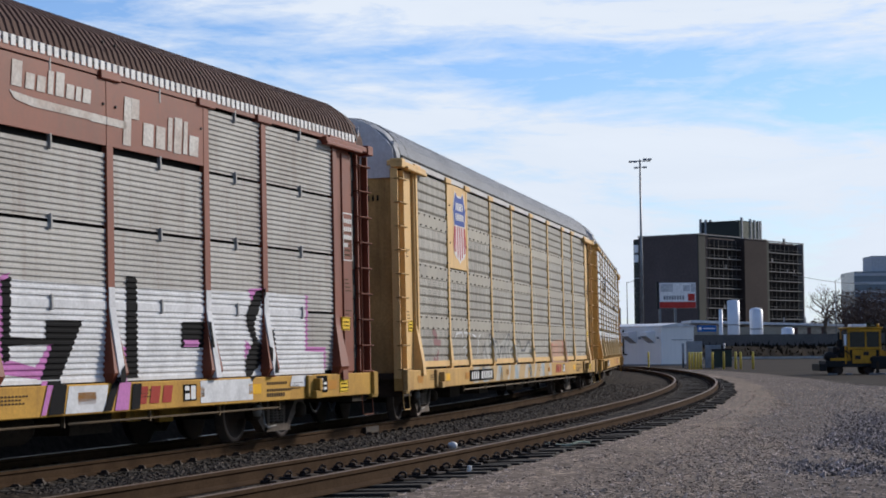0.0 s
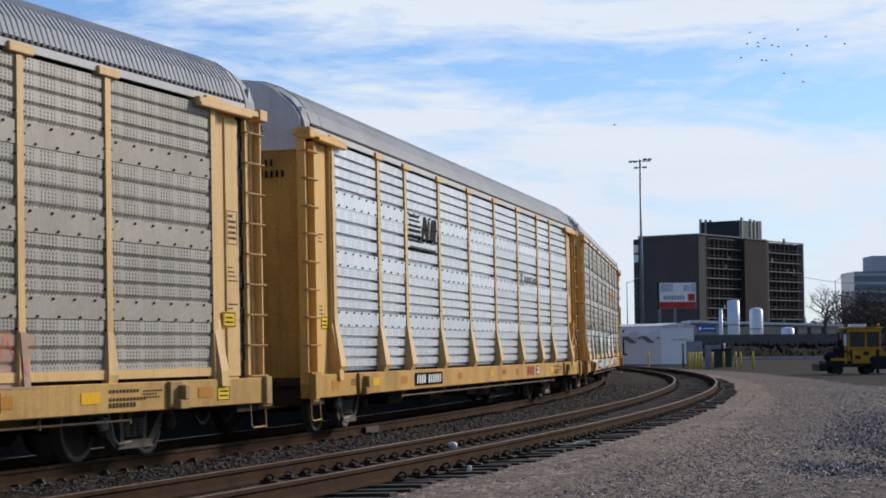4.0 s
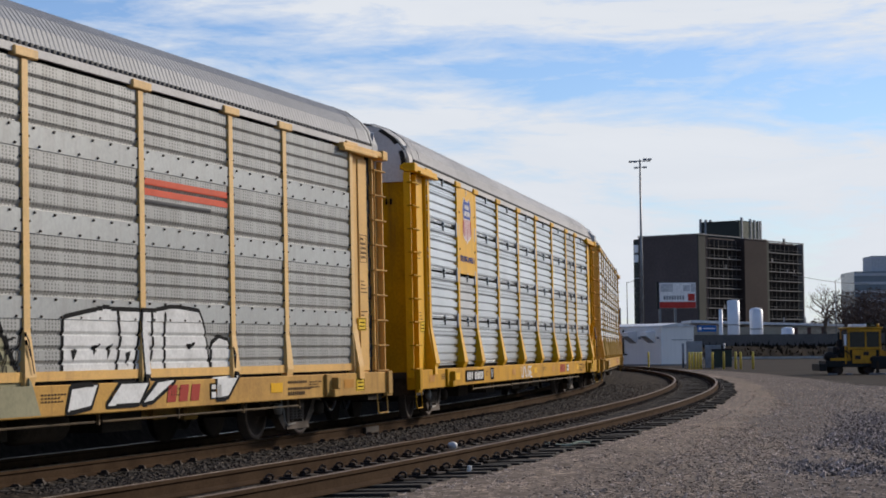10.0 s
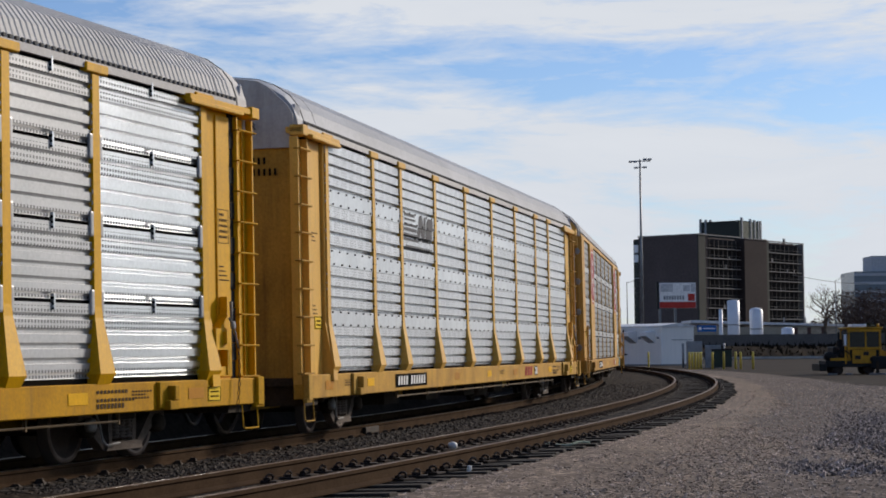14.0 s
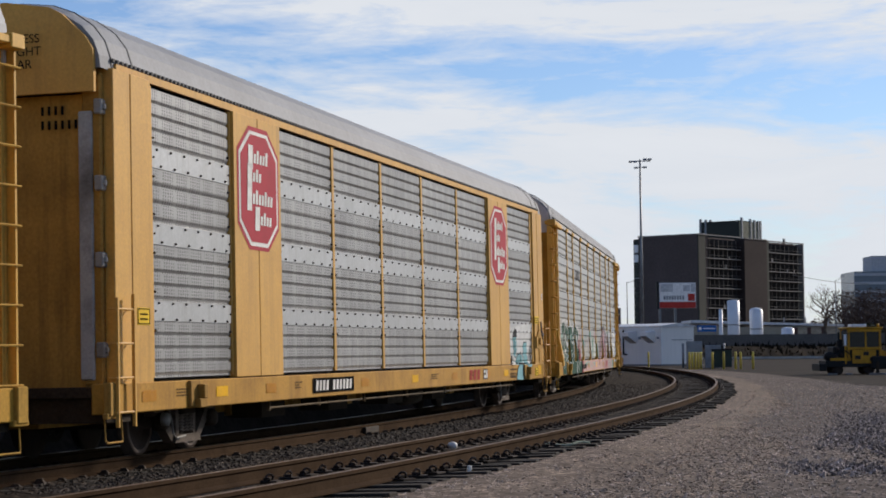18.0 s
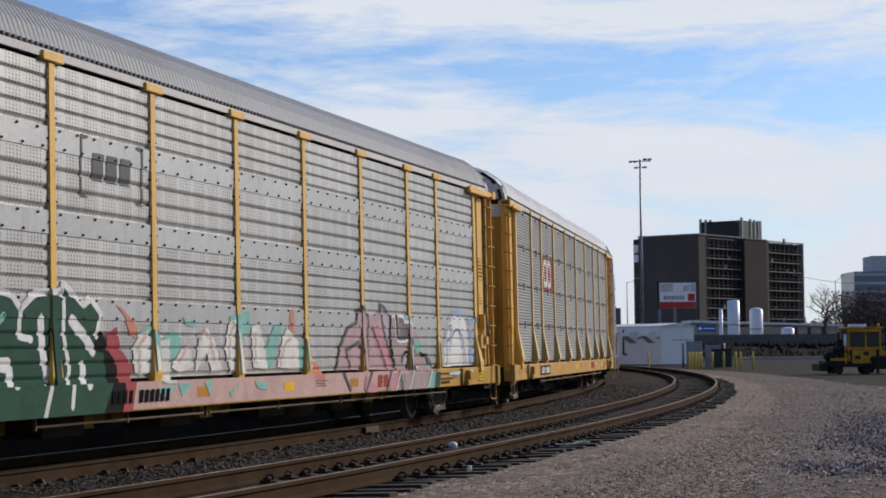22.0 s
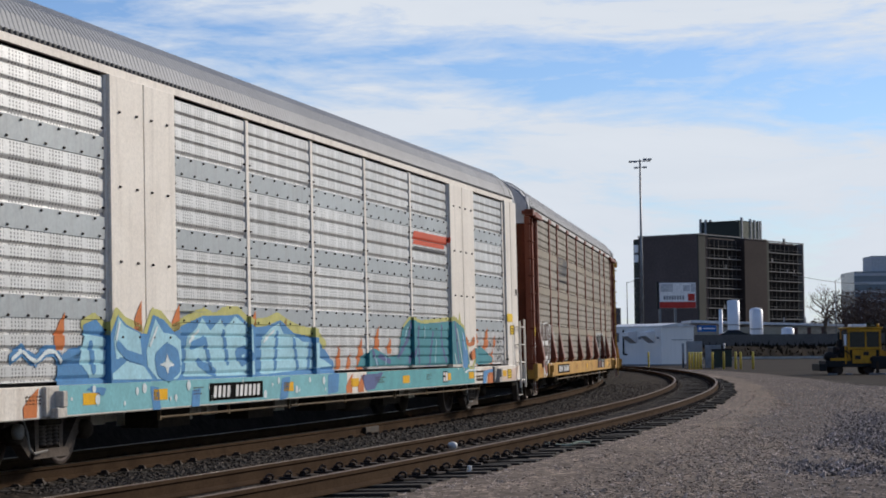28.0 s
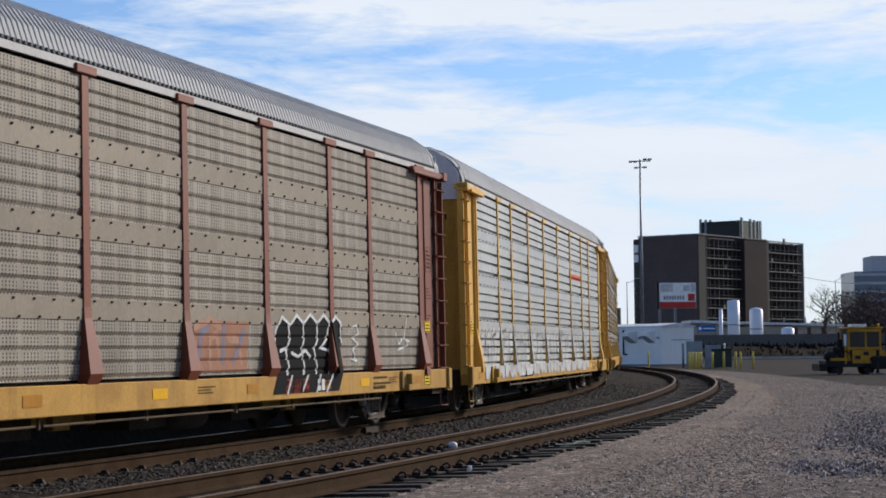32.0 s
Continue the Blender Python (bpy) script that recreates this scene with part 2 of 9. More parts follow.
ROOFS = dict(
    brown=material("roof_brown", (0.082, 0.042, 0.030), 0.85, 0.0, (0.105, 0.058, 0.044), 0.7, 20.0, 0.2, spec=0.2),
    grey=material("roof_grey", (0.272, 0.285, 0.302), 0.7, 0.0, (0.222, 0.233, 0.247), 0.6, 20.0, 0.15, streaks=0.2, streak_colour=(0.18, 0.18, 0.18), spec=0.35),
    dark=material("roof_dark", (0.215, 0.226, 0.240), 0.65, 0.0, (0.262, 0.274, 0.288), 0.6, 20.0, 0.15, spec=0.4),
    pale=material("roof_pale", (0.55, 0.535, 0.51), 0.75, 0.0, (0.45, 0.437, 0.415), 0.6, 20.0, 0.12),
    light=material("roof_light", (0.43, 0.445, 0.465), 0.65, 0.0, (0.35, 0.362, 0.378), 0.6, 20.0, 0.12, spec=0.35),
    white=material("roof_white", (0.58, 0.585, 0.59), 0.6, 0.0, (0.49, 0.49, 0.495), 0.6, 20.0, 0.12))
HOOD = material("hood_pale", (0.52, 0.52, 0.53), 0.7, 0.0, (0.43, 0.43, 0.435), 1.5, 20.0, 0.12, streaks=0.35, streak_colour=(0.28, 0.26, 0.24))
HOOD_GREY = material("hood_grey", (0.40, 0.40, 0.40), 0.7, 0.0, (0.32, 0.32, 0.32), 1.5, 20.0, 0.12, streaks=0.35, streak_colour=(0.16, 0.15, 0.14))


def flat(name, rgb, rough=0.6):
    return material(name, rgb, rough, 0.0, [c * 0.85 for c in rgb], 1.5, 20.0, 0.10, 0.05, 0.004, spec=0.1)


# ---------------------------------------------------------------- mesh helpers
def part(name, bm, mat=None, parent=None, label=""):
    """Link a bmesh (or a ready mesh) as one mesh object under a thing or a part."""
    if isinstance(bm, bmesh.types.BMesh):
        me = bpy.data.meshes.new(name)
        bm.to_mesh(me)
        bm.free()
    else:
        me = bm
    if mat is not None and not me.materials:
        me.materials.append(mat)
    ob = new(name, me)
    ob.parent = parent
    if label:
        tagged(ob, label)
    return ob


def box(bm, x0, x1, y0, y1, z0, z1, m=0):
    c = [(x0, y0, z0), (x1, y0, z0), (x1, y1, z0), (x0, y1, z0), (x0, y0, z1), (x1, y0, z1), (x1, y1, z1), (x0, y1, z1)]
    v = [bm.verts.new(p) for p in c]
    for f in ((3, 2, 1, 0), (4, 5, 6, 7), (0, 1, 5, 4), (1, 2, 6, 5), (2, 3, 7, 6), (3, 0, 4, 7)):
        bm.faces.new([v[i] for i in f]).material_index = m
    return bm


def boxes(*rows):
    bm = bmesh.new()
    for r in rows:
        box(bm, *r)
    return bm


def bevelled(bm, width=0.01, segments=1):
    bmesh.ops.bevel(bm, geom=bm.edges[:], offset=width, segments=segments, affect="EDGES", profile=0.6)
    return bm


def tube(bm, a, b, r0, r1=None, n=8, cap=True):
    a, b = Vector(a), Vector(b)
    r1 = r0 if r1 is None else r1
    q = (b - a).to_track_quat("Z", "Y").to_matrix()
    rings = []
    for p, r in ((a, r0), (b, r1)):
        rings.append([bm.verts.new(p + q @ Vector((r * math.cos(2 * math.pi * k / n), r * math.sin(2 * math.pi * k / n), 0))) for k in range(n)])
    for k in range(n):
        f = bm.faces.new((rings[0][k], rings[0][(k + 1) % n], rings[1][(k + 1) % n], rings[1][k]))
        f.smooth = n > 6
    if cap:
        bm.faces.new(rings[0][::-1])
        bm.faces.new(rings[1])
    return bm


def lathe(bm, prof, centre, axis="Z", n=20):
    """Turn (radius, height) pairs round an axis."""
    rings = []
    for r, h in prof:
        ring = []
        for k in range(n):
            a = 2 * math.pi * k / n
            p = (r * math.cos(a), r * math.sin(a), h) if axis == "Z" else (r * math.cos(a), h, r * math.sin(a))
            ring.append(bm.verts.new(Vector(p) + Vector(centre)))
        rings.append(ring)
    for a, b in zip(rings, rings[1:]):
        for k in range(n):
            f = bm.faces.new((a[k], a[(k + 1) % n], b[(k + 1) % n], b[k]))
            f.smooth = True
    bm.faces.new(rings[0][::-1])
    bm.faces.new(rings[-1])
    bmesh.ops.recalc_face_normals(bm, faces=bm.faces[:])
    return bm


def raw(name, verts, faces, mat, smooth=False):
    me = bpy.data.meshes.new(name)
    me.from_pydata([tuple(v) for v in verts], [], [tuple(f) for f in faces])
    if mat:
        me.materials.append(mat)
    if smooth:
        me.polygons.foreach_set("use_smooth", [True] * len(me.polygons))
    return me


def holder(name, label, category, group="", kind="", m=None):
    ob = tagged(new(name), label, category, group, kind)
    ob.empty_display_size = 0.2
    if m is not None:
        ob.matrix_basis = m
    return ob


# ---------------------------------------------------------------- the line of the track
DS = 0.5
S_GRID = np.arange(-420.0, 480.0 + DS / 2, DS)


def curvature(s):
    t = np.clip(s, -30.0, 150.0)
    k = K0 + K1 * t + K2 * t * t / 2
    k = np.where(s < -60.0, k * np.clip(1 - (-60.0 - s) / 60.0, 0, 1), k)
    return np.where(s > 260.0, k * np.clip(1 - (s - 260.0) / 60.0, 0, 1), k)


K0, K1, K2 = -0.0040171133, 4.2027731e-05, -6.8551662e-07
_k = curvature(S_GRID)
_i0 = int(round(420.0 / DS))
_th = np.concatenate([[0], np.cumsum((_k[1:] + _k[:-1]) / 2 * DS)])
_th = _th - _th[_i0] + 0.284236
_x = np.concatenate([[0], np.cumsum((np.sin(_th[1:]) + np.sin(_th[:-1])) / 2 * DS)])
_y = np.concatenate([[0], np.cumsum((np.cos(_th[1:]) + np.cos(_th[:-1])) / 2 * DS)])
_x, _y = _x - _x[_i0] + (-4.8265), _y - _y[_i0] + 25.0


def line(s, off=0.0):
    """A point beside the train's track: s metres along it, off metres to its right; and the heading."""
    th = np.interp(s, S_GRID, _th)
    return np.interp(s, S_GRID, _x) + off * np.cos(th), np.interp(s, S_GRID, _y) - off * np.sin(th), th


CANT, CANT2, SPACING, RISE2 = 0.0131, 0.0256, 4.574, 0.116
PITCH = 28.6            # car to car
TRUCK = 10.06           # half the distance of the truck centres


def train_at(t):
    q = (t - 16.0) / 16.0
    return -143.0420 - 8.799291 * (t - 16.0) + 10 * (-0.318672 * q * q + 0.033736 * q ** 3)


def car_pose(s):
    ax, ay, _ = line(s - TRUCK)
    bx, by, _ = line(s + TRUCK)
    return pose((ax + bx) / 2, (ay + by) / 2, 0, 0, 0, math.degrees(math.atan2(by - ay, bx - ax))) @ pose(0, 0, 0, math.degrees(-CANT))

# ---------------------------------------------------------------- ground and tracks
def strip(name, s_list, profile, mat, rise=lambda s: 0.0, closed=False):
    """A band along the line: profile is a row of (offset, z)."""
    verts, faces, k = [], [], len(profile)
    for s in s_list:
        for off, z in profile:
            x, y, _ = line(s, off)
            verts.append((x, y, z + rise(s)))
    for i in range(len(s_list) - 1):
        for j in range(k if closed else k - 1):
            a, b = i * k + j, i * k + (j + 1) % k
            faces.append((a, b, b + k, a + k))
    return raw(name, verts, faces, mat)


GROUND_Z = -0.22
ground = tagged(part("ground", raw("ground", [(-4000, -900, GROUND_Z), (4000, -900, GROUND_Z), (4000, 5000, GROUND_Z), (-4000, 5000, GROUND_Z)], [(0, 1, 2, 3)], GRAVEL), None),
                "brown-grey gravel yard beside the railway tracks", "ground", kind="structure")
S_BED = np.concatenate([np.arange(-60, 120, 1.5), np.arange(120, 300, 5.0)])
bed = tagged(part("ballast_bed", strip("ballast_bed", S_BED, [(-14.0, -0.25), (-2.9, -0.24), (-1.9, -0.175), (1.5, -0.17), (2.3, -0.14), (3.0, -0.10), (4.9, -0.085), (5.2, -0.090), (5.6, -0.095), (6.0, -0.10), (6.3, -0.11), (6.5, -0.12)], BALLAST), None),
             "dark brown crushed-stone ballast under two tracks", "ballast", kind="structure")

def ragged_shoulder(profile):
    """The gravel's edge wanders where it meets the ballast."""
    verts, faces, k = [], [], len(profile)
    s_list = np.concatenate([np.arange(-30, 70, 0.2), np.arange(70, 300, 3.0)])
    for s in s_list:
        wob = 0.24 * noise.noise((s * 0.35, 2.0, 0)) + 0.16 * noise.noise((s * 1.3, 5.0, 0)) + 0.10 * noise.noise((s * 3.7, 9.0, 0))
        for j, (off, z) in enumerate(profile):
            x, y, _ = line(s, off + (wob if j < 3 else 0.0))
            verts.append((x, y, z))
    for i in range(len(s_list) - 1):
        for j in range(k - 1):
            a = i * k + j
            faces.append((a, a + 1, a + 1 + k, a + k))
    return raw("gravel_shoulder", verts, faces, GRAVEL)


shoulder = tagged(part("gravel_shoulder", ragged_shoulder([(5.60, -0.13), (5.74, -0.074), (6.4, -0.066), (7.3, -0.12), (9.0, -0.19), (11.5, -0.226)]), None),
                  "gravel rising to the tie ends of the empty track", "gravel", kind="structure")
# bank's dark colour and steep face stand for the shade under the cars
kerb = tagged(part("low_wall", strip("low_wall", S_BED, [(-2.15, -0.3), (-2.3, -0.12), (-2.7, 0.55), (-3.2, 1.15), (-5.0, 1.45), (-9.0, 1.6), (-16.0, 1.6), (-16.0, -0.3)], material("shade_dark_bank", (0.040, 0.033, 0.028), 0.95, 0, (0.028, 0.023, 0.019), 0.8, 8.0, 0.4, 0.3, 0.05, spec=0.02)), None),
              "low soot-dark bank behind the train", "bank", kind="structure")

RAIL_SECTION = [(-0.037, 0.0), (-0.037, -0.035), (-0.012, -0.05), (-0.010, -0.14), (-0.073, -0.165), (-0.073, -0.18), (0.073, -0.18), (0.073, -0.165), (0.010, -0.14), (0.012, -0.05), (0.037, -0.035), (0.037, 0.0)]


def rail(parent, off, z, head, label):
    s_list = np.concatenate([np.arange(-60, 170, 1.0), np.arange(170, 300, 4.0)])
    me = strip("rail", s_list, [(off + a, z + b) for a, b in RAIL_SECTION], None, closed=True)
    me.materials.append(RAIL)
    me.materials.append(head)
    k = len(RAIL_SECTION)
    for i, p in enumerate(me.polygons):
        p.material_index = 1 if i % k == k - 1 else 0
    return part("rail", me, None, parent, label)


def track(name, off, z, cant, head, label):
    t = holder(name, label, "railway track", kind="structure")
    dz = 0.7525 * math.sin(cant)
    rail(t, off - 0.7525, z - dz, head, "rust-brown steel rail")
    rail(t, off + 0.7525, z + dz, head, "rust-brown steel rail")
    return t


train_track = track("railway_track", 0.0, 0.0, CANT, BRIGHT_RAIL, "curved railway track with polished rail heads under the train")
near_track = track("railway_track", SPACING, RISE2, CANT2, RAIL_TOP, "empty curved railway track with rusty rails on wooden ties")

TIE_MESH = raw("tie", *(lambda b: ([v.co[:] for v in b.verts], [[v.index for v in f.verts] for f in b.faces]))(
    (lambda b: (b.verts.index_update(), b.verts.ensure_lookup_table(), b)[-1])(bevelled(boxes((-1.32, 1.32, -0.115, 0.115, -0.17, 0.0)), 0.012))), TIE)


def lay_ties(t, off, z, cant, s0, s1, step=0.545, stray=0.05):
    s = s0
    while s < s1:
        x, y, th = line(s, off)
        o = part("tie", TIE_MESH, None, t)
        o.matrix_basis = pose(x + random.uniform(-.02, .02), y, z - 0.182 + random.uniform(-0.022, 0.002), 0, math.degrees(-cant) + random.uniform(-0.5, 0.5), -math.degrees(th) + random.uniform(-2.2, 2.2)) @ pose(random.uniform(-.05, stray), 0, 0)
        s += step


lay_ties(train_track, 0.0, 0.0, CANT, -14, 70)
lay_ties(near_track, SPACING, RISE2, CANT2, -14, 120, stray=0.14)


def clip_mesh():
    """A spring clip with its plate: a bent bar that loops over the rail foot."""
    bm = boxes((-0.12, 0.12, -0.10, 0.10, 0.0, 0.018), (-0.05, 0.02, -0.05, 0.05, 0.018, 0.05))
    pts = [Vector((0.034 * math.sin(a) + 0.01, -0.07 + 0.14 * k / 8 + 0.01 * math.cos(a), 0.052 + 0.032 * math.cos(a))) for k, a in enumerate(np.linspace(-4.4, 4.0, 9))]
    for a, b in zip(pts, pts[1:]):
        tube(bm, a, b, 0.014, n=5)
    return bm


CLIP = bpy.data.meshes.new("rail_clip")
_b = clip_mesh()
_b.to_mesh(CLIP)
_b.free()
CLIP.materials.append(IRON)
CV = np.array([v.co[:] for v in CLIP.vertices])
CF = [list(p.vertices) for p in CLIP.polygons]


def lay_clips(t, off, z, cant, s0, s1, cut, step=0.545):
    """Clips on both sides of both rails; the nearest are parts, the rest one mesh."""
    far_v, far_f, s = [], [], s0
    while s < s1:
        for rail_off, dz in ((-0.7525, -1), (0.7525, 1)):
            for side in (-1, 1):
                x, y, th = line(s, off + rail_off + side * 0.125)
                m = pose(x, y, z - 0.178 + dz * 0.7525 * math.sin(cant), 0, 0, -math.degrees(th) + (0 if side > 0 else 180))
                if s < cut:
                    part("rail_clip", CLIP, None, t).matrix_basis = m @ pose(0, random.uniform(-.03, .03), 0, 0, 0, random.uniform(-25, 25))
                else:
                    mm = np.array(m @ pose(0, random.uniform(-.03, .03), 0, 0, 0, random.uniform(-25, 25)))
                    base = len(far_v)
                    far_v.extend((CV @ mm[:3, :3].T + mm[:3, 3]).tolist())
                    far_f.extend([[i + base for i in f] for f in CF])
        s += step
    if far_v:
        tagged(part("rail_clip", raw("rail_clips_far", far_v, far_f, IRON), None, t), kind="stuff")


lay_clips(near_track, SPACING, RISE2, CANT2, -3.0, 100, 36.0)
rnd = random.Random(2)
lump_v, lump_f = [], []
s = -3.0
while s < 62:
    for off in (-0.87, -0.64, 0.64, 0.87):
        x, y, th = line(s + rnd.uniform(-.04, .04), off)
        h = rnd.uniform(0.03, 0.07)
        n = len(lump_v)
        for a, b in ((-.07, -.08), (.07, -.08), (.07, .08), (-.07, .08)):
            lump_v.append((x + a, y + b, -0.18))
        for a, b in ((-.03, -.04), (.03, -.03), (.02, .04), (-.03, .03)):
            lump_v.append((x + a, y + b, -0.18 + h))
        lump_f += [(n + 4, n + 5, n + 6, n + 7)] + [(n + i, n + (i + 1) % 4, n + 4 + (i + 1) % 4, n + 4 + i) for i in range(4)]
    s += 0.545
tagged(part("rail_spike", raw("rail_spike", lump_v, lump_f, IRON), None, train_track), kind="stuff")
# joint bars on the train's near rail
x, y, th = line(10.4, 0.81)
part("joint_bar", bevelled(boxes((-0.03, 0.03, -0.42, 0.42, -0.15, -0.03)), 0.008), IRON, train_track).matrix_basis = pose(x, y, 0.0, 0, 0, -math.degrees(th))


def scatter(name, label, areas, mat, seed, kind="stuff"):
    """Loose stones as one mesh: (count, s range, offset range, height, size range)."""
    r_ = np.random.RandomState(seed)
    shape = np.array([(1, 0, 0), (-1, 0, 0), (0, 1, 0), (0, -1, 0), (0, 0, 1), (0, 0, -1)], float)
    tri = np.array([(0, 2, 4), (2, 1, 4), (1, 3, 4), (3, 0, 4), (2, 0, 5), (1, 2, 5), (3, 1, 5), (0, 3, 5)])
    vs, fs, base = [], [], 0
    for n, (s0, s1), (o0, o1), z, (a, b) in areas:
        ss = np.sort(r_.beta(1.0, 1.9, n)) * (s1 - s0) + s0
        oo = r_.uniform(o0, o1, n)
        x, y, _ = line(ss, oo)
        size = r_.uniform(a, b, n)[:, None, None] * r_.uniform(0.55, 1.3, (n, 6, 1))
        p = (shape[None] + r_.uniform(-0.35, 0.35, (n, 6, 3))) * size * np.array([1.0, 1.0, 0.45])
        p += np.stack([x, y, np.full(n, z) if not callable(z) else z(oo)], -1)[:, None]
        vs.append(p.reshape(-1, 3))
        fs.append((tri[None] + (np.arange(n) * 6)[:, None, None] + base).reshape(-1, 3))
        base += n * 6
    return tagged(part(name, raw(name, np.concatenate(vs).tolist(), np.concatenate(fs).tolist(), mat), None), label, "stones", kind=kind)


def bed_height(o):
    return np.interp(o, [-2.9, -1.9, 1.5, 2.3, 3.0, 5.55, 6.15], [-0.24, -0.175, -0.17, -0.14, -0.10, -0.085, -0.115])


scatter("ballast_stones", "loose brown ballast stones between the rails", [(15000, (-4, 62), (0.9, 3.75), bed_height, (0.022, 0.055)), (2200, (-4, 60), (5.1, 5.75), lambda o: np.interp(o, [4.9, 5.2, 5.6, 6.0], [-.085, -.090, -.095, -.10]), (0.015, 0.04)), (6500, (-4, 60), (3.9, 5.3), bed_height, (0.015, 0.04)), (2500, (-4, 60), (-0.7, 0.7), bed_height, (0.02, 0.045))], STONE, 3)
patch_v, patch_f = [], []
PATCH_S = np.concatenate([np.arange(-8, 60, 0.3), np.arange(60, 130, 2.0)])
for s_ in PATCH_S:
    wob = 0.8 * noise.noise((s_ * 0.10, 1.0, 0)) + 0.5 * noise.noise((s_ * 0.45, 4.0, 0)) + 0.3 * noise.noise((s_ * 1.6, 8.0, 0))
    edge_ = float(np.interp(s_, [-8, 0, 15, 45, 130], [9.8, 8.8, 7.5, 7.0, 7.0])) + wob * 0.9
    for off in (edge_, max(edge_ + 0.3, 9.0), 11.6, 24.0):
        px_, py_, _ = line(s_, off)
        patch_v.append((px_, py_, float(np.interp(off, [6.5, 7.3, 9.0, 11.5], [-.070, -.12, -.19, -.217])) + 0.005))
for k in range(len(PATCH_S) - 1):
    for j in range(3):
        patch_f.append((4 * k + j, 4 * k + j + 1, 4 * k + j + 5, 4 * k + j + 4))
tagged(part("coarse_gravel", raw("coarse_gravel", patch_v, patch_f, COARSE), None), "darker grey coarse gravel drift on the yard", "gravel", kind="structure")
scatter("gravel_stones", "loose pale gravel stones on the yard", [(2500, (-6, 45), (5.95, 6.6), lambda o: -0.072 + 0 * o, (0.010, 0.028)), (12000, (-6, 45), (6.1, 9.0), lambda o: np.interp(o, [5.8, 6.4, 7.3, 9.0], [-.078, -.070, -.116, -.186]), (0.009, 0.022)), (9000, (-6, 55), (8.5, 14.0), lambda o: np.interp(o, [7.3, 9, 11.5, 30], [-.115, -.183, -.211, -.211]), (0.008, 0.024)), (13000, (-6, 70), (7.3, 12.0), lambda o: np.interp(o, [7.3, 9, 11.5, 30], [-.113, -.182, -.210, -.210]), (0.010, 0.030))],
        material("yard_stone", (0.44, 0.355, 0.29), 0.95, 0, (0.34, 0.28, 0.235), 3.0, 50.0, 0.3, spec=0.1, island=0.65), 4)



def stone_heaps():
    """Drifts of coarse crushed stone on the yard, thicker where they overlap."""
    r_ = np.random.RandomState(9)
    shape = np.array([(1, 0, 0), (-1, 0, 0), (0, 1, 0), (0, -1, 0), (0, 0, 1), (0, 0, -1)], float)
    tri = np.array([(0, 2, 4), (2, 1, 4), (1, 3, 4), (3, 0, 4), (2, 0, 5), (1, 2, 5), (3, 1, 5), (0, 3, 5)])
    xs, ys = [], []
    for cx, cy, rx, ry, n in ((7.3, 31.0, 2.1, 5.5, 4200), (9.5, 38.0, 2.6, 6.0, 3600), (8.3, 52.0, 1.6, 8.0, 1700), (9.8, 62.0, 3.0, 8.0, 1500), (5.0, 24.0, 1.2, 1.6, 700), (6.4, 38.5, 0.45, 0.8, 160)):
        xs.append(r_.normal(cx, rx * 0.5, n))
        ys.append(r_.normal(cy, ry * 0.5, n))
    x, y = np.concatenate(xs), np.concatenate(ys)
    n = len(x)
    size = r_.uniform(0.018, 0.050, n)[:, None, None] * r_.uniform(0.6, 1.3, (n, 6, 1))
    p = (shape[None] + r_.uniform(-0.35, 0.35, (n, 6, 3))) * size * np.array([1.0, 1.0, 0.75])
    p += np.stack([x, y, GROUND_Z + 0.02 + r_.uniform(0, 0.02, n)], -1)[:, None]
    f = (tri[None] + (np.arange(n) * 6)[:, None, None]).reshape(-1, 3)
    return raw("crushed_stone", p.reshape(-1, 3).tolist(), f.tolist(), material("crushed_grey_stone", (0.30, 0.252, 0.225), 0.95, 0, (0.21, 0.175, 0.155), 3.0, 40.0, 0.3, spec=0.08, island=0.7))


tagged(part("crushed_stone", stone_heaps(), None), "drifts of coarse grey crushed stone on the yard", "stones", kind="stuff")

# ---------------------------------------------------------------- rail cars
Z_SILL0, Z_SILL1, Z_P0, Z_P1 = 0.60, 0.955, 1.00, 4.59
POSTS = (-11.88, -9.02, -7.05, -4.28, -1.42, 1.42, 4.28, 7.05, 9.02, 11.88)
W_PANEL, W_SILL = 1.50, 1.585
ENDU = 13.45
PROFILES = dict(
    rib=(0.19, ((0.0, -0.024), (0.014, -0.024), (0.050, -0.004), (0.064, 0.0), (0.187, 0.0))),
    groove=(0.19, ((0.0, -0.072), (0.044, -0.072), (0.050, 0.0), (0.187, 0.0))),
    wide=(0.172, ((0.0, -0.038), (0.036, -0.038), (0.066, 0.0), (0.166, 0.0))),
    fine=(0.068, ((0.0, -0.018), (0.020, -0.018), (0.032, 0.0), (0.056, 0.0))))
BANDED = ((Z_P0, 1.70, 0), (1.70, 1.95, 1), (1.95, 2.65, 0), (2.65, 2.92, 1), (2.92, 3.60, 0), (3.60, 3.87, 1), (3.87, Z_P1, 0))
STACKED = ((Z_P0 + .02, 1.885, 0), (1.925, 2.80, 0), (2.84, 3.715, 0), (3.755, Z_P1, 0))


def profile_levels(kind, z0, z1):
    pitch, shape = PROFILES[kind]
    out, k = [(z0, 0.0)], 0
    n = max(1, round((z1 - z0 - 0.03) / pitch))
    step = (z1 - z0 - 0.03) / n
    for k in range(n):
        for a, d in shape:
            out.append((z0 + 0.015 + k * step + a * step / pitch + 1e-4, d))
    out.append((z1, 0.0))
    return out


MESHES = {}
CATCH = material("pale_catch", (0.66, 0.65, 0.62), 0.6, 0.1)
GALV_PLATE = material("galvanised_plate", (0.42, 0.42, 0.42), 0.5, 0.4)


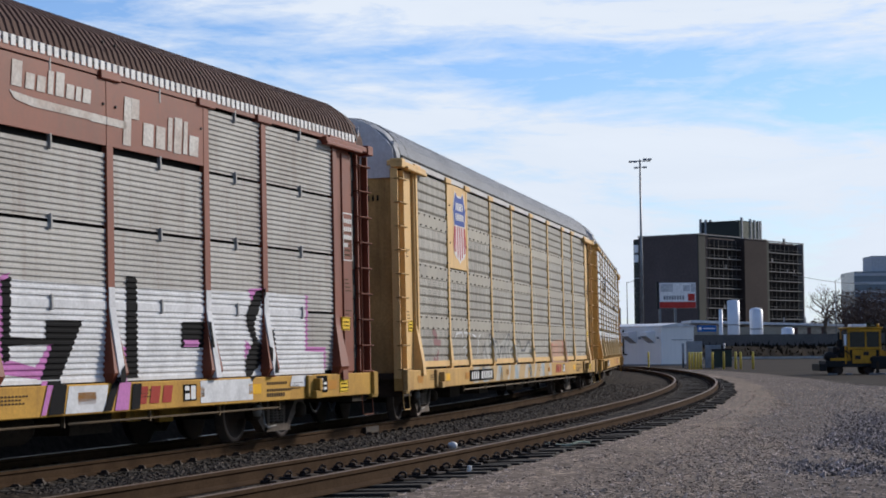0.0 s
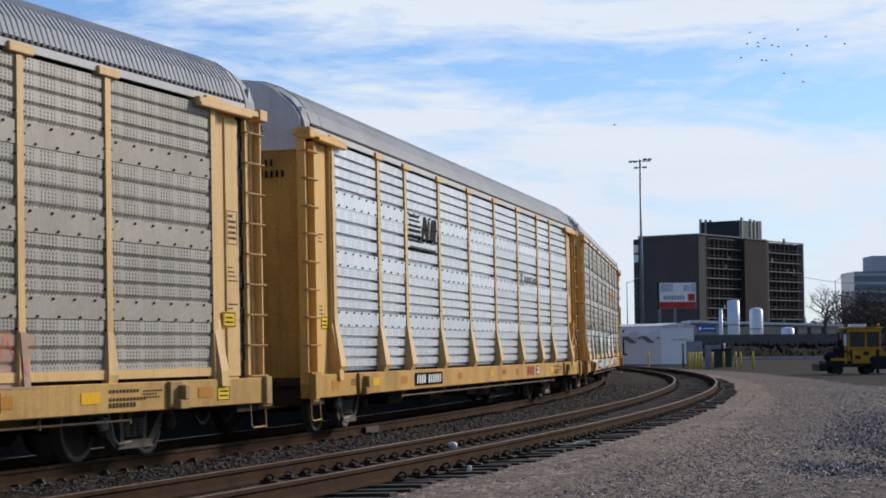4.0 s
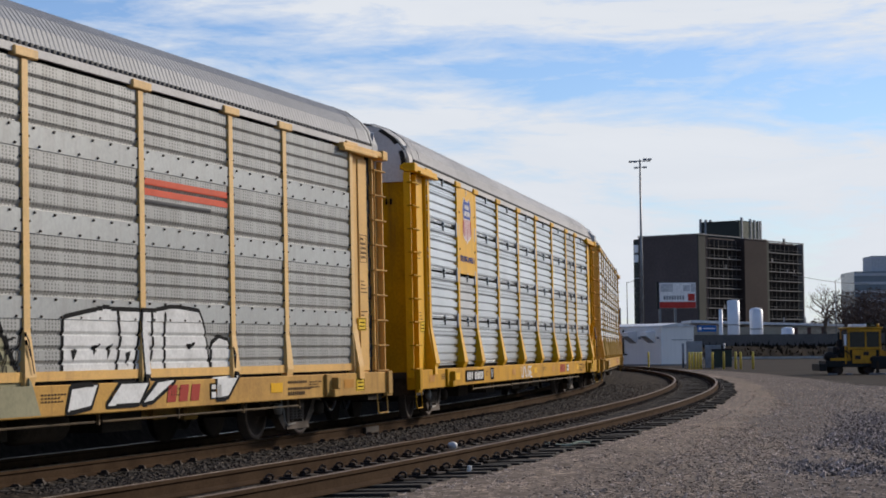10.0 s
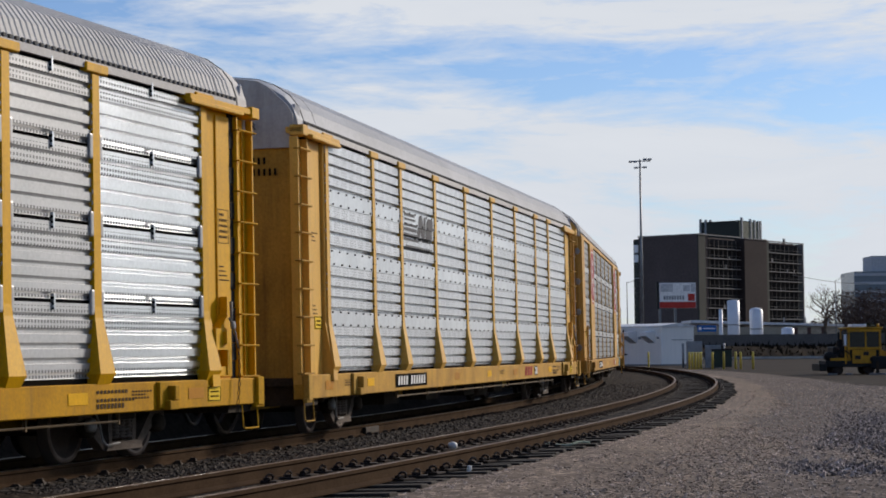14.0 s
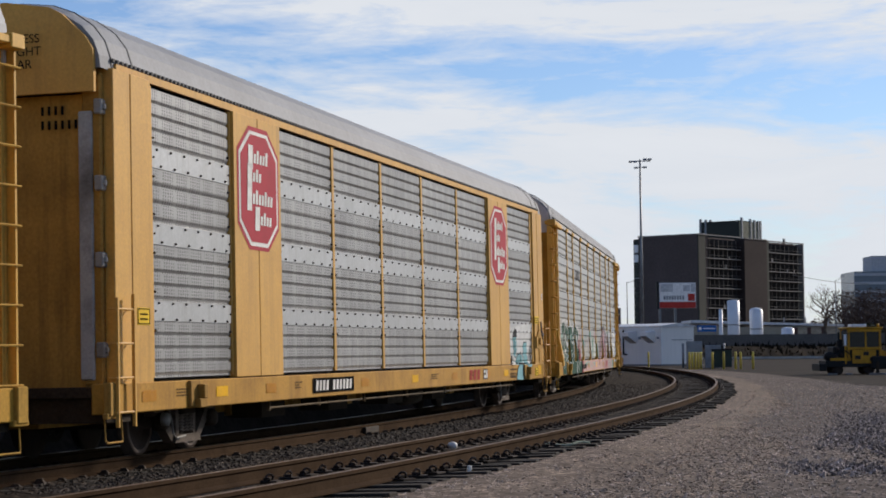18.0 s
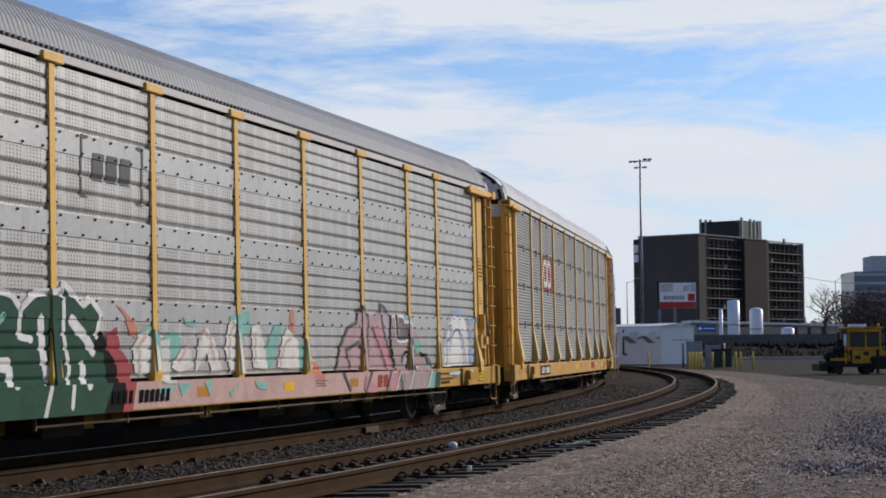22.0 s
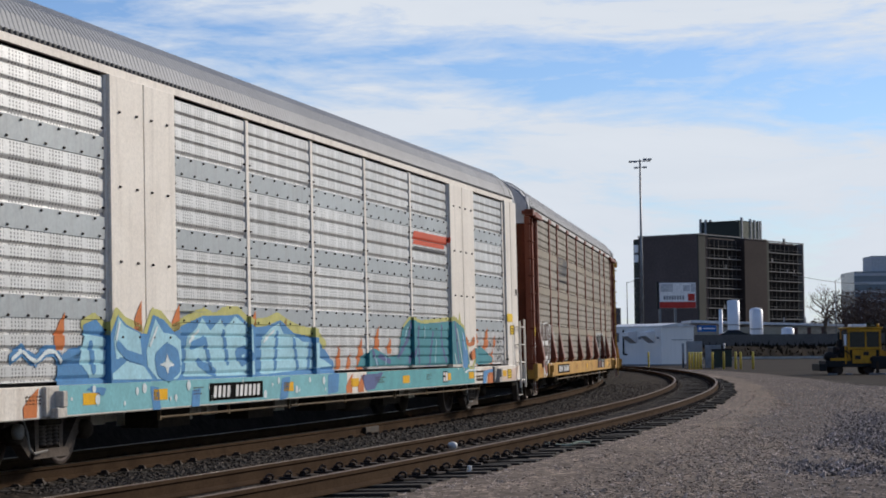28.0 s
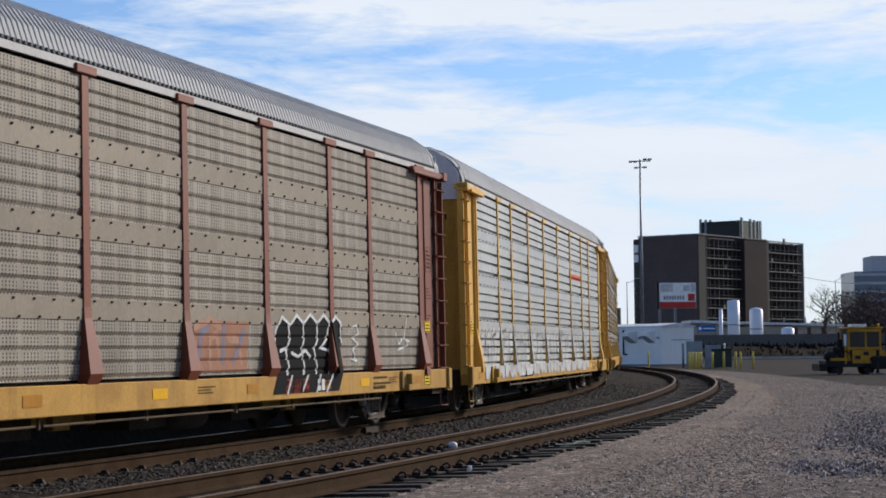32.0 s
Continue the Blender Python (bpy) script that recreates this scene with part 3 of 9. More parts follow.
def sheet_mesh(kind, width, z0, z1, mat):
    key = ("sheet", kind, round(width, 2), round(z1 - z0, 2), mat.name)
    if key not in MESHES:
        lev = profile_levels(kind, 0.0, z1 - z0) if kind else [(0.0, 0.0), (0.004, 0.012), (z1 - z0 - 0.004, 0.012), (z1 - z0, 0.0)]
        v, f = [], []
        for z, d in lev:
            for x, dd in ((-width / 2, -0.05), (-width / 2, d), (width / 2, d), (width / 2, -0.05)):
                v.append((x, -dd, z))
        for i in range(len(lev) - 1):
            for j in range(3):
                a = i * 4 + j
                f.append((a, a + 1, a + 5, a + 4))
        MESHES[key] = raw("side_panel", v, f, mat)
    return MESHES[key]


def cached(key, build, mat):
    if key not in MESHES:
        bm = build()
        me = bpy.data.meshes.new(key[0])
        bm.to_mesh(me)
        bm.free()
        for m in (mat if isinstance(mat, (list, tuple)) else [mat]):
            me.materials.append(m)
        MESHES[key] = me
    return MESHES[key]


def piece(name, me, parent, x=0.0, w=0.0, z=0.0, turn=0.0, label=""):
    """Link a shared mesh on a car, w metres out to the side that faces the yard."""
    o = new(name, me)
    o.parent = parent
    o.matrix_basis = pose(x, -w, z, 0, 0, turn)
    if label:
        tagged(o, label)
    return o


ROOF_SECTION = [(1.50, 4.64), (1.485, 4.80), (1.42, 5.00), (1.28, 5.19), (1.04, 5.36), (0.78, 5.46), (0.40, 5.505), (0.0, 5.52)]


def roof_mesh(kind, mat):
    key = ("roof", kind, mat.name)
    if key not in MESHES:
        pitch, depth = (0.15, 0.016) if kind == "coarse" else (0.125, 0.010) if kind == "wide" else (0.40, 0.0025) if kind == "smooth" else (0.115, 0.006)
        sec = ROOF_SECTION + [(-a, b) for a, b in ROOF_SECTION[-2::-1]]
        us, n = [], int(2 * 12.9 / pitch)
        for k in range(n):
            u = -12.9 + k * pitch
            us += [(u, 0.0), (u + pitch * 0.26, 0.0), (u + pitch * 0.40, depth), (u + pitch * 0.86, depth)]
        us = [(-13.30, -0.10), (-13.12, -0.02), (-12.95, 0.0)] + us[1:] + [(12.95, 0.0), (13.12, -0.02), (13.30, -0.10)]
        v, f, m = [], [], len(sec)
        for u, d in us:
            for a, z in sec:
                k = 1 + d / 1.5
                zz = 4.64 + (z - 4.64) * (1 + (d if d < 0 else 0) * 0.9) + (d if z > 4.9 and d > 0 else 0)
                v.append((u, -(a * (k if d > 0 else 1.0) if z > 4.7 else a), zz))
        for i in range(len(us) - 1):
            for j in range(m - 1):
                a = i * m + j
                f.append((a, a + m, a + m + 1, a + 1))
        for end in (0, (len(us) - 1) * m):
            f.append([end + j for j in range(m)])
        MESHES[key] = raw("roof", v, f, mat)
    return MESHES[key]


def post_mesh(style, mat):
    def build():
        bm = bmesh.new()
        if style == "slim":
            box(bm, -0.06, 0.06, -0.020, 0.06, Z_P0, Z_P1 + 0.02)
            return bevelled(bm, 0.008)
        d0, d1 = (0.028, 0.15) if style == "boot" else (0.028, 0.07)
        if style == "boot":
            lev = [(Z_P0 - 0.055, 0.085, 0.15), (Z_P0 + 0.07, d1, 0.18), (1.72, d0 + 0.01, 0.095), (1.85, d0, 0.085), (Z_P1, d0, 0.08)]
        else:
            lev = [(Z_P0 - 0.05, 0.05, 0.105), (Z_P0 + 0.05, d1, 0.125), (1.45, d0 + 0.01, 0.080), (1.55, d0, 0.070), (Z_P1, d0, 0.066)]
        rows = [[bm.verts.new((sx * hw, y, z)) for sx, y in ((-1, 0.04), (-1, -d), (1, -d), (1, 0.04))] for z, d, hw in lev]
        for a, b in zip(rows, rows[1:]):
            for i in range(4):
                bm.faces.new((a[i], a[(i + 1) % 4], b[(i + 1) % 4], b[i]))
        bm.faces.new(rows[0][::-1])
        bm.faces.new(rows[-1])
        return bm
    return cached(("post", style, mat.name), build, mat)


def glint_flake_mesh():
    """Ragged white flakes along both edges of a post: painted glints and paint chips."""
    def build():
        rnd, bm = random.Random(17), bmesh.new()
        for x0 in (-0.088, 0.078):
            z = 1.9
            while z < 4.5:
                h, w = rnd.uniform(0.03, 0.11), rnd.uniform(0.008, 0.030)
                if rnd.random() < 0.62:
                    v = [bm.verts.new(q) for q in ((x0 - 0.006, -0.012, z), (x0 - 0.006, -0.012, z + h), (x0 + w, -0.010, z + h * rnd.uniform(0.3, 0.8)), (x0, -0.026, z + h * 0.5))]
                    for a, b, c_ in ((0, 2, 3), (2, 1, 3), (1, 0, 3)):
                        bm.faces.new((v[a], v[b], v[c_]))
                z += h * rnd.uniform(1.0, 1.8)
        return bm
    return cached(("sealant",), build, WHITE_PAINT)


def cap_mesh(mat):
    return cached(("post_cap", mat.name), lambda: bevelled(boxes((-0.26, 0.26, -0.06, 0.04, 4.60, 4.71)), 0.012), mat)


def wheelset_mesh():
    def build():
        bm = bmesh.new()
        for sgn in (-1, 1):
            rings = [(0.10, 0.0), (0.40, 0.0), (0.455, 0.004), (0.455, 0.018), (0.425, 0.03), (0.420, 0.13), (0.355, 0.13), (0.33, 0.085), (0.17, 0.10), (0.12, 0.15), (0.0, 0.15)]
            lathe(bm, [(max(r, 0.001), sgn * (0.68 + h)) for r, h in rings], (0, 0, 0), "Y", 24)
        tube(bm, (0, -1.05, 0), (0, 1.05, 0), 0.08, n=10)
        for f in bm.faces:
            c = f.calc_center_median()
            f.material_index = 1 if 0.36 < math.hypot(c.x, c.z) and abs(c.y) > 0.80 else 0
        return bm
    return cached(("wheelset",), build, [WHEEL, TREAD])


def truck_meshes():
    def frame_side():
        bm = bmesh.new()
        chord = [(-1.10, 0.50), (-1.10, 0.61), (-0.55, 0.72), (0.55, 0.72), (1.10, 0.61), (1.10, 0.50), (0.55, 0.60), (-0.55, 0.60)]
        seat = [(-0.46, 0.13), (0.46, 0.13), (0.40, 0.235), (-0.40, 0.235)]
        shapes = [(chord, 1.10), (seat, 1.13)]
        for sgn in (-1, 1):
            shapes.append(([(sgn * a, b) for a, b in ((0.98, 0.53), (0.46, 0.13), (0.36, 0.16), (0.40, 0.235), (0.74, 0.56))], 1.09))
            shapes.append(([(sgn * a, b) for a, b in ((0.34, 0.20), (0.255, 0.20), (0.255, 0.63), (0.37, 0.63))], 1.095))
        for outline, y in shapes:
            fr = [bm.verts.new((x, -y, z)) for x, z in outline]
            bk = [bm.verts.new((x, -0.96, z)) for x, z in outline]
            bm.faces.new(fr)
            bm.faces.new(bk[::-1])
            for i in range(len(fr)):
                j = (i + 1) % len(fr)
                bm.faces.new((fr[j], fr[i], bk[i], bk[j]))
        bmesh.ops.recalc_face_normals(bm, faces=bm.faces[:])
        return bm
    side = cached(("side_frame",), frame_side, CAST)
    bolster = cached(("bolster",), lambda: bevelled(boxes((-0.22, 0.22, -1.16, 1.16, 0.50, 0.64), (-0.35, 0.35, -0.3, 0.3, 0.62, 0.78)), 0.02), GRIME)

    def coil():
        prof = [(0.03, 0.0)]
        for k in range(6):
            prof += [(0.052, 0.005 + k * 0.042), (0.076, 0.018 + k * 0.042), (0.052, 0.032 + k * 0.042)]
        return lathe(bmesh.new(), prof, (0, -1.07, 0.26), "Z", 8)
    spring = cached(("spring",), coil, CAST)
    box_ = cached(("bearing_cap",), lambda: lathe(bmesh.new(), [(0.02, -1.20), (0.09, -1.19), (0.115, -1.15), (0.115, -1.02)], (0, 0, 0), "Y", 12), GRIME)
    return side, bolster, spring, box_


WHEELSETS = []


def add_truck(car, u, index):
    side, bolster, spring, cap = truck_meshes()
    t = piece("truck", bolster, car, u, 0, 0, label="dark grimy cast-steel bogie")
    for turn in (0, 180):
        piece("side_frame", side, t, turn=turn)
        for x in (-0.16, 0.0, 0.16):
            piece("spring", spring, t, x, 0, 0, turn)
    for x in (-0.89, 0.89):
        w_ = piece("wheelset", wheelset_mesh(), t, x, 0, 0.42, label="steel wheelset with bright rims")
        WHEELSETS.append((w_, index, x))
        for turn in (0, 180):
            piece("bearing_cap", cap, t, x, 0, 0.42, turn)
    return t


def channel():
    bm = bmesh.new()
    ring = [(-0.26, 0.07), (-0.26, -0.06), (-0.225, -0.06), (-0.225, 0.045), (0.225, 0.045), (0.225, -0.06), (0.26, -0.06), (0.26, 0.07)]
    lo, hi = [[bm.verts.new((x, y, z)) for x, y in ring] for z in (0.82, 4.52)]
    for i in range(len(ring)):
        j = (i + 1) % len(ring)
        bm.faces.new((lo[i], lo[j], hi[j], hi[i]))
    bm.faces.new(lo[::-1])
    bm.faces.new(hi)
    bmesh.ops.recalc_face_normals(bm, faces=bm.faces[:])
    return bm


def ladder_mesh(mat):
    return cached(("ladder", mat.name), channel, mat)


def rung_mesh(mat):
    def build():
        bm = bmesh.new()
        tube(bm, (-0.28, -0.10, 0), (0.28, -0.10, 0), 0.014, n=6)
        for x in (-0.27, 0.27):
            tube(bm, (x, -0.10, 0), (x, 0.0, 0), 0.014, n=6)
        return bm
    return cached(("rung", mat.name), build, mat)


def step_mesh(mat):
    def build():
        bm = bmesh.new()
        for x in (-0.24, 0.24):
            tube(bm, (x, 0.0, 0.70), (x, -0.02, 0.30), 0.010, n=6)
            tube(bm, (x, -0.02, 0.30), (x * 0.9, -0.03, 0.275), 0.010, n=6)
        tube(bm, (-0.22, -0.03, 0.275), (0.22, -0.03, 0.275), 0.012, n=6)
        return bm
    return cached(("stirrup_step", mat.name), build, mat)


def text_mesh(body, size, mat, name="lettering", align="CENTER"):
    cu = bpy.data.curves.new(name, "FONT")
    cu.body, cu.size, cu.align_x, cu.align_y, cu.extrude = body, size, align, "CENTER", 0.002
    tmp = bpy.data.objects.new(name, cu)
    me = bpy.data.meshes.new_from_object(tmp)
    bpy.data.objects.remove(tmp)
    bpy.data.curves.remove(cu)
    me.materials.clear()
    me.materials.append(mat)
    return me


HEIGHT_TEXT = text_mesh("EXCESS HEIGHT CAR", 0.155, BLACK_PAINT, "lettering")
HEIGHT_TEXT3 = text_mesh("EXCESS\nHEIGHT\nCAR", 0.15, BLACK_PAINT, "lettering")


def end_shape(z_split, top):
    """The end of a car, cut at z_split: the lower door or the hood above it."""
    sec = [(1.44, 4.64), (1.43, 4.86), (1.34, 5.01), (1.05, 5.29), (0.90, 5.37), (0.36, 5.455)]
    if top:
        half = [(1.44, z_split)] + [q for q in sec if q[1] > z_split]
    else:
        half = [(1.44, 0.92), (1.44, z_split)]
    return half


def end_mesh(z_split, top, mat):
    def build():
        bm = bmesh.new()
        half = end_shape(z_split, top)
        ring = half + [(-a, b) for a, b in half[::-1]]
        cols = []
        for depth in (0.0, 0.06):
            cols.append([bm.verts.new((depth - 0.05 * (1 - (a / 1.44) ** 2) * (1 if depth == 0 else 0), -a, z)) for a, z in ring])
        bm.faces.new(cols[0])
        bm.faces.new(cols[1][::-1])
        for i in range(len(ring)):
            j = (i + 1) % len(ring)
            bm.faces.new((cols[0][j], cols[0][i], cols[1][i], cols[1][j]))
        bmesh.ops.recalc_face_normals(bm, faces=bm.faces[:])
        return bm
    return cached(("end_door", top, round(z_split, 2), mat.name), build, mat)


# painted marks that follow the ribs, posts and sill
def circle(u, z, r, n=10, squash=1.0):
    return [(u + r * math.cos(2 * math.pi * k / n), z + r * squash * math.sin(2 * math.pi * k / n)) for k in range(n)]


def rect(u0, u1, z0, z1, slant=0.0):
    return [(u0, z0), (u1, z0), (u1 + slant, z1), (u0 + slant, z1)]


def stroke(points, width):
    """Polygons that cover a thick line."""
    out = []
    for (a, b), (c, d) in zip(points, points[1:]):
        L = math.hypot(c - a, d - b) or 1e-6
        nx, nz = -(d - b) / L * width / 2, (c - a) / L * width / 2
        out.append([(a + nx, b + nz), (c + nx, d + nz), (c - nx, d - nz), (a - nx, b - nz)])
    out += [circle(a, b, width / 2, 8) for a, b in points]
    return out


def cuts(polys, z):
    spans = []
    for p in polys:
        xs = []
        for (a, b), (c, d) in zip(p, p[1:] + p[:1]):
            if (b <= z < d) or (d <= z < b):
                xs.append(a + (z - b) / (d - b) * (c - a))
        xs.sort()
        spans += list(zip(xs[::2], xs[1::2]))
    spans.sort()
    out = []
    for a, b in spans:
        if out and a <= out[-1][1] + 0.004:
            out[-1][1] = max(out[-1][1], b)
        elif b - a > 0.004:
            out.append([a, b])
    return out


def levels_of(spec):
    if "levels" not in spec:
        lev = [(Z_SILL0 + 0.005, W_SILL), (Z_SILL1, W_SILL), (Z_SILL1 + 0.001, W_PANEL)]
        for z0, z1, band in spec["rows"]:
            lev += [(z, W_PANEL + (0.012 if band else d)) for z, d in (profile_levels(spec["ribs"], z0, z1) if not band else [(z0 + .004, 0), (z1 - .004, 0)])]
        lev.sort()
        fine_ = [lev[0]]
        for z, w_ in lev[1:]:
            z0, w0 = fine_[-1]
            n = max(1, math.ceil((z - z0) / 0.02))
            fine_ += [(z0 + (z - z0) * k / n, w0 + (w_ - w0) * k / n) for k in range(1, n + 1)]
        spec["levels"] = fine_
    return spec["levels"]


def post_front(spec, z):
    if spec["posts"] == "slim":
        return W_PANEL + 0.062
    if spec["posts"] == "boot":
        return W_PANEL + (0.030 if z > 1.85 else 0.034 + 0.125 * (1.85 - z) / 0.82)
    return W_PANEL + (0.030 if z > 1.62 else 0.034 + 0.045 * (1.62 - z) / 0.6)


def clusters(polys):
    """Polygons that touch, gathered into groups."""
    rows = [[min(a for a, _ in q), max(a for a, _ in q), min(b for _, b in q), max(b for _, b in q), [q]] for q in polys]
    done = []
    while rows:
        r = rows.pop()
        again = True
        while again:
            again = False
            for o in rows[:]:
                if o[0] <= r[1] and r[0] <= o[1] and o[2] <= r[3] and r[2] <= o[3]:
                    rows.remove(o)
                    r = [min(r[0], o[0]), max(r[1], o[1]), min(r[2], o[2]), max(r[3], o[3]), r[4] + o[4]]
                    again = True
        done.append(r[4])
    return done


def mark(car, spec, polys, mat, layer=1, name="painted_mark", label="", z_min=0.6, on_posts=True):
    """Paint shapes given as (along the car, height) on the car's side; each shape is a part."""
    made = [paint_on(car, spec, g, mat, layer, name, label, z_min, on_posts) for g in clusters(polys)]
    return made[0]


def paint_on(car, spec, polys, mat, layer, name, label, z_min, on_posts):
    """One shape as a thin mesh that follows the ribs, posts and sill."""
    lev = [l for l in levels_of(spec) if l[0] >= z_min]
    zs = [p[1] for q in polys for p in q]
    lo, hi = min(zs), max(zs)
    v, f, seen = [], [], {}
    lift = 0.0035 * layer
    half = 0.075 if spec["posts"] == "slim" else 0.08 if spec["posts"] == "boot" else 0.066
    pv = [(p - half, p + half, 0) for p in POSTS]
    plates = [(POSTS[k] + half, POSTS[k + 1] - half, z) for k, z in spec.get("plates", {}).items()]
    for k in spec.get("solid", ()):
        pv = [q for q in pv if not POSTS[k] - 0.2 < (q[0] + q[1]) / 2 < POSTS[k + 1] + 0.2] + [(POSTS[k] - 0.075, POSTS[k + 1] + 0.075, 1)]
    for (z0, w0), (z1, w1) in zip(lev, lev[1:]):
        if z1 < lo or z0 > hi or z1 - z0 < 5e-4:
            continue
        a, b = cuts(polys, z0 + 1e-4), cuts(polys, z1 - 1e-4)
        if len(a) != len(b):
            a = b = cuts(polys, (z0 + z1) / 2)
        for (a0, a1), (b0, b1) in zip(a, b):
            edges = sorted({e for p in pv for e in p[:2] if min(a0, b0) < e < max(a1, b1)}) if z0 > Z_SILL1 else []
            mids = [(a0, b0)] + [(min(max(e, a0), a1), min(max(e, b0), b1)) for e in edges] + [(a1, b1)]
            before = None
            for (p0, q0), (p1, q1) in zip(mids, mids[1:]):
                if p1 - p0 < 1e-4 and q1 - q0 < 1e-4:
                    continue
                c = (p0 + p1 + q0 + q1) / 4
                hit = [p for p in pv if p[0] < c < p[1]] if z0 > Z_SILL1 else []
                if hit and not hit[0][2] and not on_posts:
                    continue
                if not hit and any(a_ < c < b_ and z0 > z_ for a_, b_, z_ in plates):
                    hit = [(0, 0, 2)]
                y0, y1 = (W_PANEL + 0.024, W_PANEL + 0.024) if hit and hit[0][2] == 2 else (W_PANEL + 0.066, W_PANEL + 0.066) if hit and hit[0][2] else (post_front(spec, z0), post_front(spec, z1)) if hit else (w0, w1)
                if before and abs(before[0] - y0) > 0.004:
                    n0 = len(v)
                    v += [(p0, -(before[0] + lift), z0), (p0, -(y0 + lift), z0), (q0, -(y1 + lift), z1), (q0, -(before[1] + lift), z1)]
                    f.append((n0, n0 + 1, n0 + 2, n0 + 3))
                before = (y0, y1)
                face = []
                for co in ((p0, -(y0 + lift), z0), (p1, -(y0 + lift), z0), (q1, -(y1 + lift), z1), (q0, -(y1 + lift), z1)):
                    key = tuple(round(q, 3) for q in co)
                    if key not in seen:
                        seen[key] = len(v)
                        v.append(co)
                    if seen[key] not in face:
                        face.append(seen[key])
                if len(face) > 2:
                    f.append(tuple(face))
    if f:
        return part(name, raw(name, v, f, mat), None, car, label)


def bars(car, spec, u0, z, count, pitch, height, mat, slant=0.02, layer=2, name="lettering", gaps=()):
    """Unreadable writing as plain bars."""
    polys = [rect(u0 + k * pitch, u0 + k * pitch + pitch * 0.62, z, z + height, slant) for k in range(count) if k not in gaps]
    if height > 0.05:
        return mark(car, spec, polys, mat, layer, name)
    return paint_on(car, spec, polys, mat, layer, name, "", 0.6, True)


def number_plate(car, spec, u0, u1, bars_at=(0.06, 0.38, 0.46, 0.95), black=True):
    L = u1 - u0
    if black:
        mark(car, spec, [rect(u0, u1, 0.67, 0.89)], BLACK_PAINT, 3, "number_panel", "black panel with white bars")
    ink = WHITE_PAINT if black else BLACK_PAINT
    for a, b, n in ((bars_at[0], bars_at[1], 4), (bars_at[2], bars_at[3], 6)):
        for k in range(n):
            bars(car, spec, u0 + a * L + k * (b - a) * L / n, 0.705, 1, (b - a) * L / n, 0.145, ink, 0.03, 5, "number_bar")


REFLECTOR = flat("reflector_yellow", (0.80, 0.42, 0.01), 0.45)
AGED_REFLECTOR = flat("reflector_browned", (0.46, 0.20, 0.02), 0.5)
RED = flat("faded_red", (0.34, 0.035, 0.022))
LABEL_YELLOW = flat("notice_yellow", (0.80, 0.52, 0.03))
SMALL_INK = flat("small_print", (0.075, 0.045, 0.022), 0.85)


RUBBER_HOSE = material("hose_rubber", (0.012, 0.012, 0.012), 0.8, 0.0)


SEAM = material("seam_grey", (0.10, 0.10, 0.10), 0.8, 0.0)


def seam_mesh():
    def build():
        bm = bmesh.new()
        sec = ROOF_SECTION + [(-a, b) for a, b in ROOF_SECTION[-2::-1]]
        rows = []
        for du, k in ((-0.014, 0.998), (-0.012, 1.006), (0.012, 1.006), (0.014, 0.998)):
            rows.append([bm.verts.new((du, -a * k, 4.64 + (z - 4.64) * (1 + (k - 1) * 1.6))) for a, z in sec])
        for a, b in zip(rows, rows[1:]):
            for i in range(len(sec) - 1):
                bm.faces.new((a[i], a[i + 1], b[i + 1], b[i]))
        return bm
    return cached(("roof_seam",), build, SEAM)


def rim_mesh():
    """A worn rubber strip, uneven in width, that follows the roof's section."""
    def build():
        bm = bmesh.new()
        sec = ROOF_SECTION + [(-a, b) for a, b in ROOF_SECTION[-2::-1]]
        rows = []
        for du, k in ((-0.06, 0.90), (-0.06, 0.955), (0.03, 0.962), (0.04, 0.90)):
            rows.append([bm.verts.new((du * (1 + 0.5 * math.sin(i * 2.3)), -a * (k + 0.006), 4.64 + (z - 4.64) * k)) for i, (a, z) in enumerate(sec)])
        for a, b in zip(rows, rows[1:]):
            for i in range(len(sec) - 1):
                bm.faces.new((a[i], a[i + 1], b[i + 1], b[i]))
        return bm
    return cached(("rim_seal",), build, DARK)


def foot_shape(sgn):
    """The flared foot of the corner post, down over the sill."""
    bm = bmesh.new()
    a, b = (-0.56, -0.34) if sgn > 0 else (0.34, 0.56)
    rows = [[bm.verts.new((x, -d, z)) for x, d in ((a, -0.02), (a, dd), (b, dd), (b, -0.02))] for z, dd in ((0.86, 0.23), (1.06, 0.22), (1.62, 0.125), (1.75, 0.105))]
    for p, q in zip(rows, rows[1:]):
        for i in range(4):
            bm.faces.new((p[i], p[(i + 1) % 4], q[(i + 1) % 4], q[i]))
    bm.faces.new(rows[0][::-1])
    bm.faces.new(rows[-1])
    return bm


def flap_shape(sgn):
    bm = bmesh.new()
    s = -sgn
    v = [bm.verts.new(p) for p in ((0, -0.01, 4.72), (s * 0.20, -0.05, 4.74), (s * 0.16, -0.06, 4.98), (s * 0.05, -0.02, 5.02), (0, 0.06, 4.72), (s * 0.20, 0.06, 4.74), (s * 0.16, 0.06, 4.98), (s * 0.05, 0.06, 5.02))]
    for f in ((0, 1, 2, 3), (4, 7, 6, 5), (0, 4, 5, 1), (1, 5, 6, 2), (2, 6, 7, 3), (3, 7, 4, 0)):
        bm.faces.new([v[i] for i in f])
    bmesh.ops.recalc_face_normals(bm, faces=bm.faces[:])
    return bm


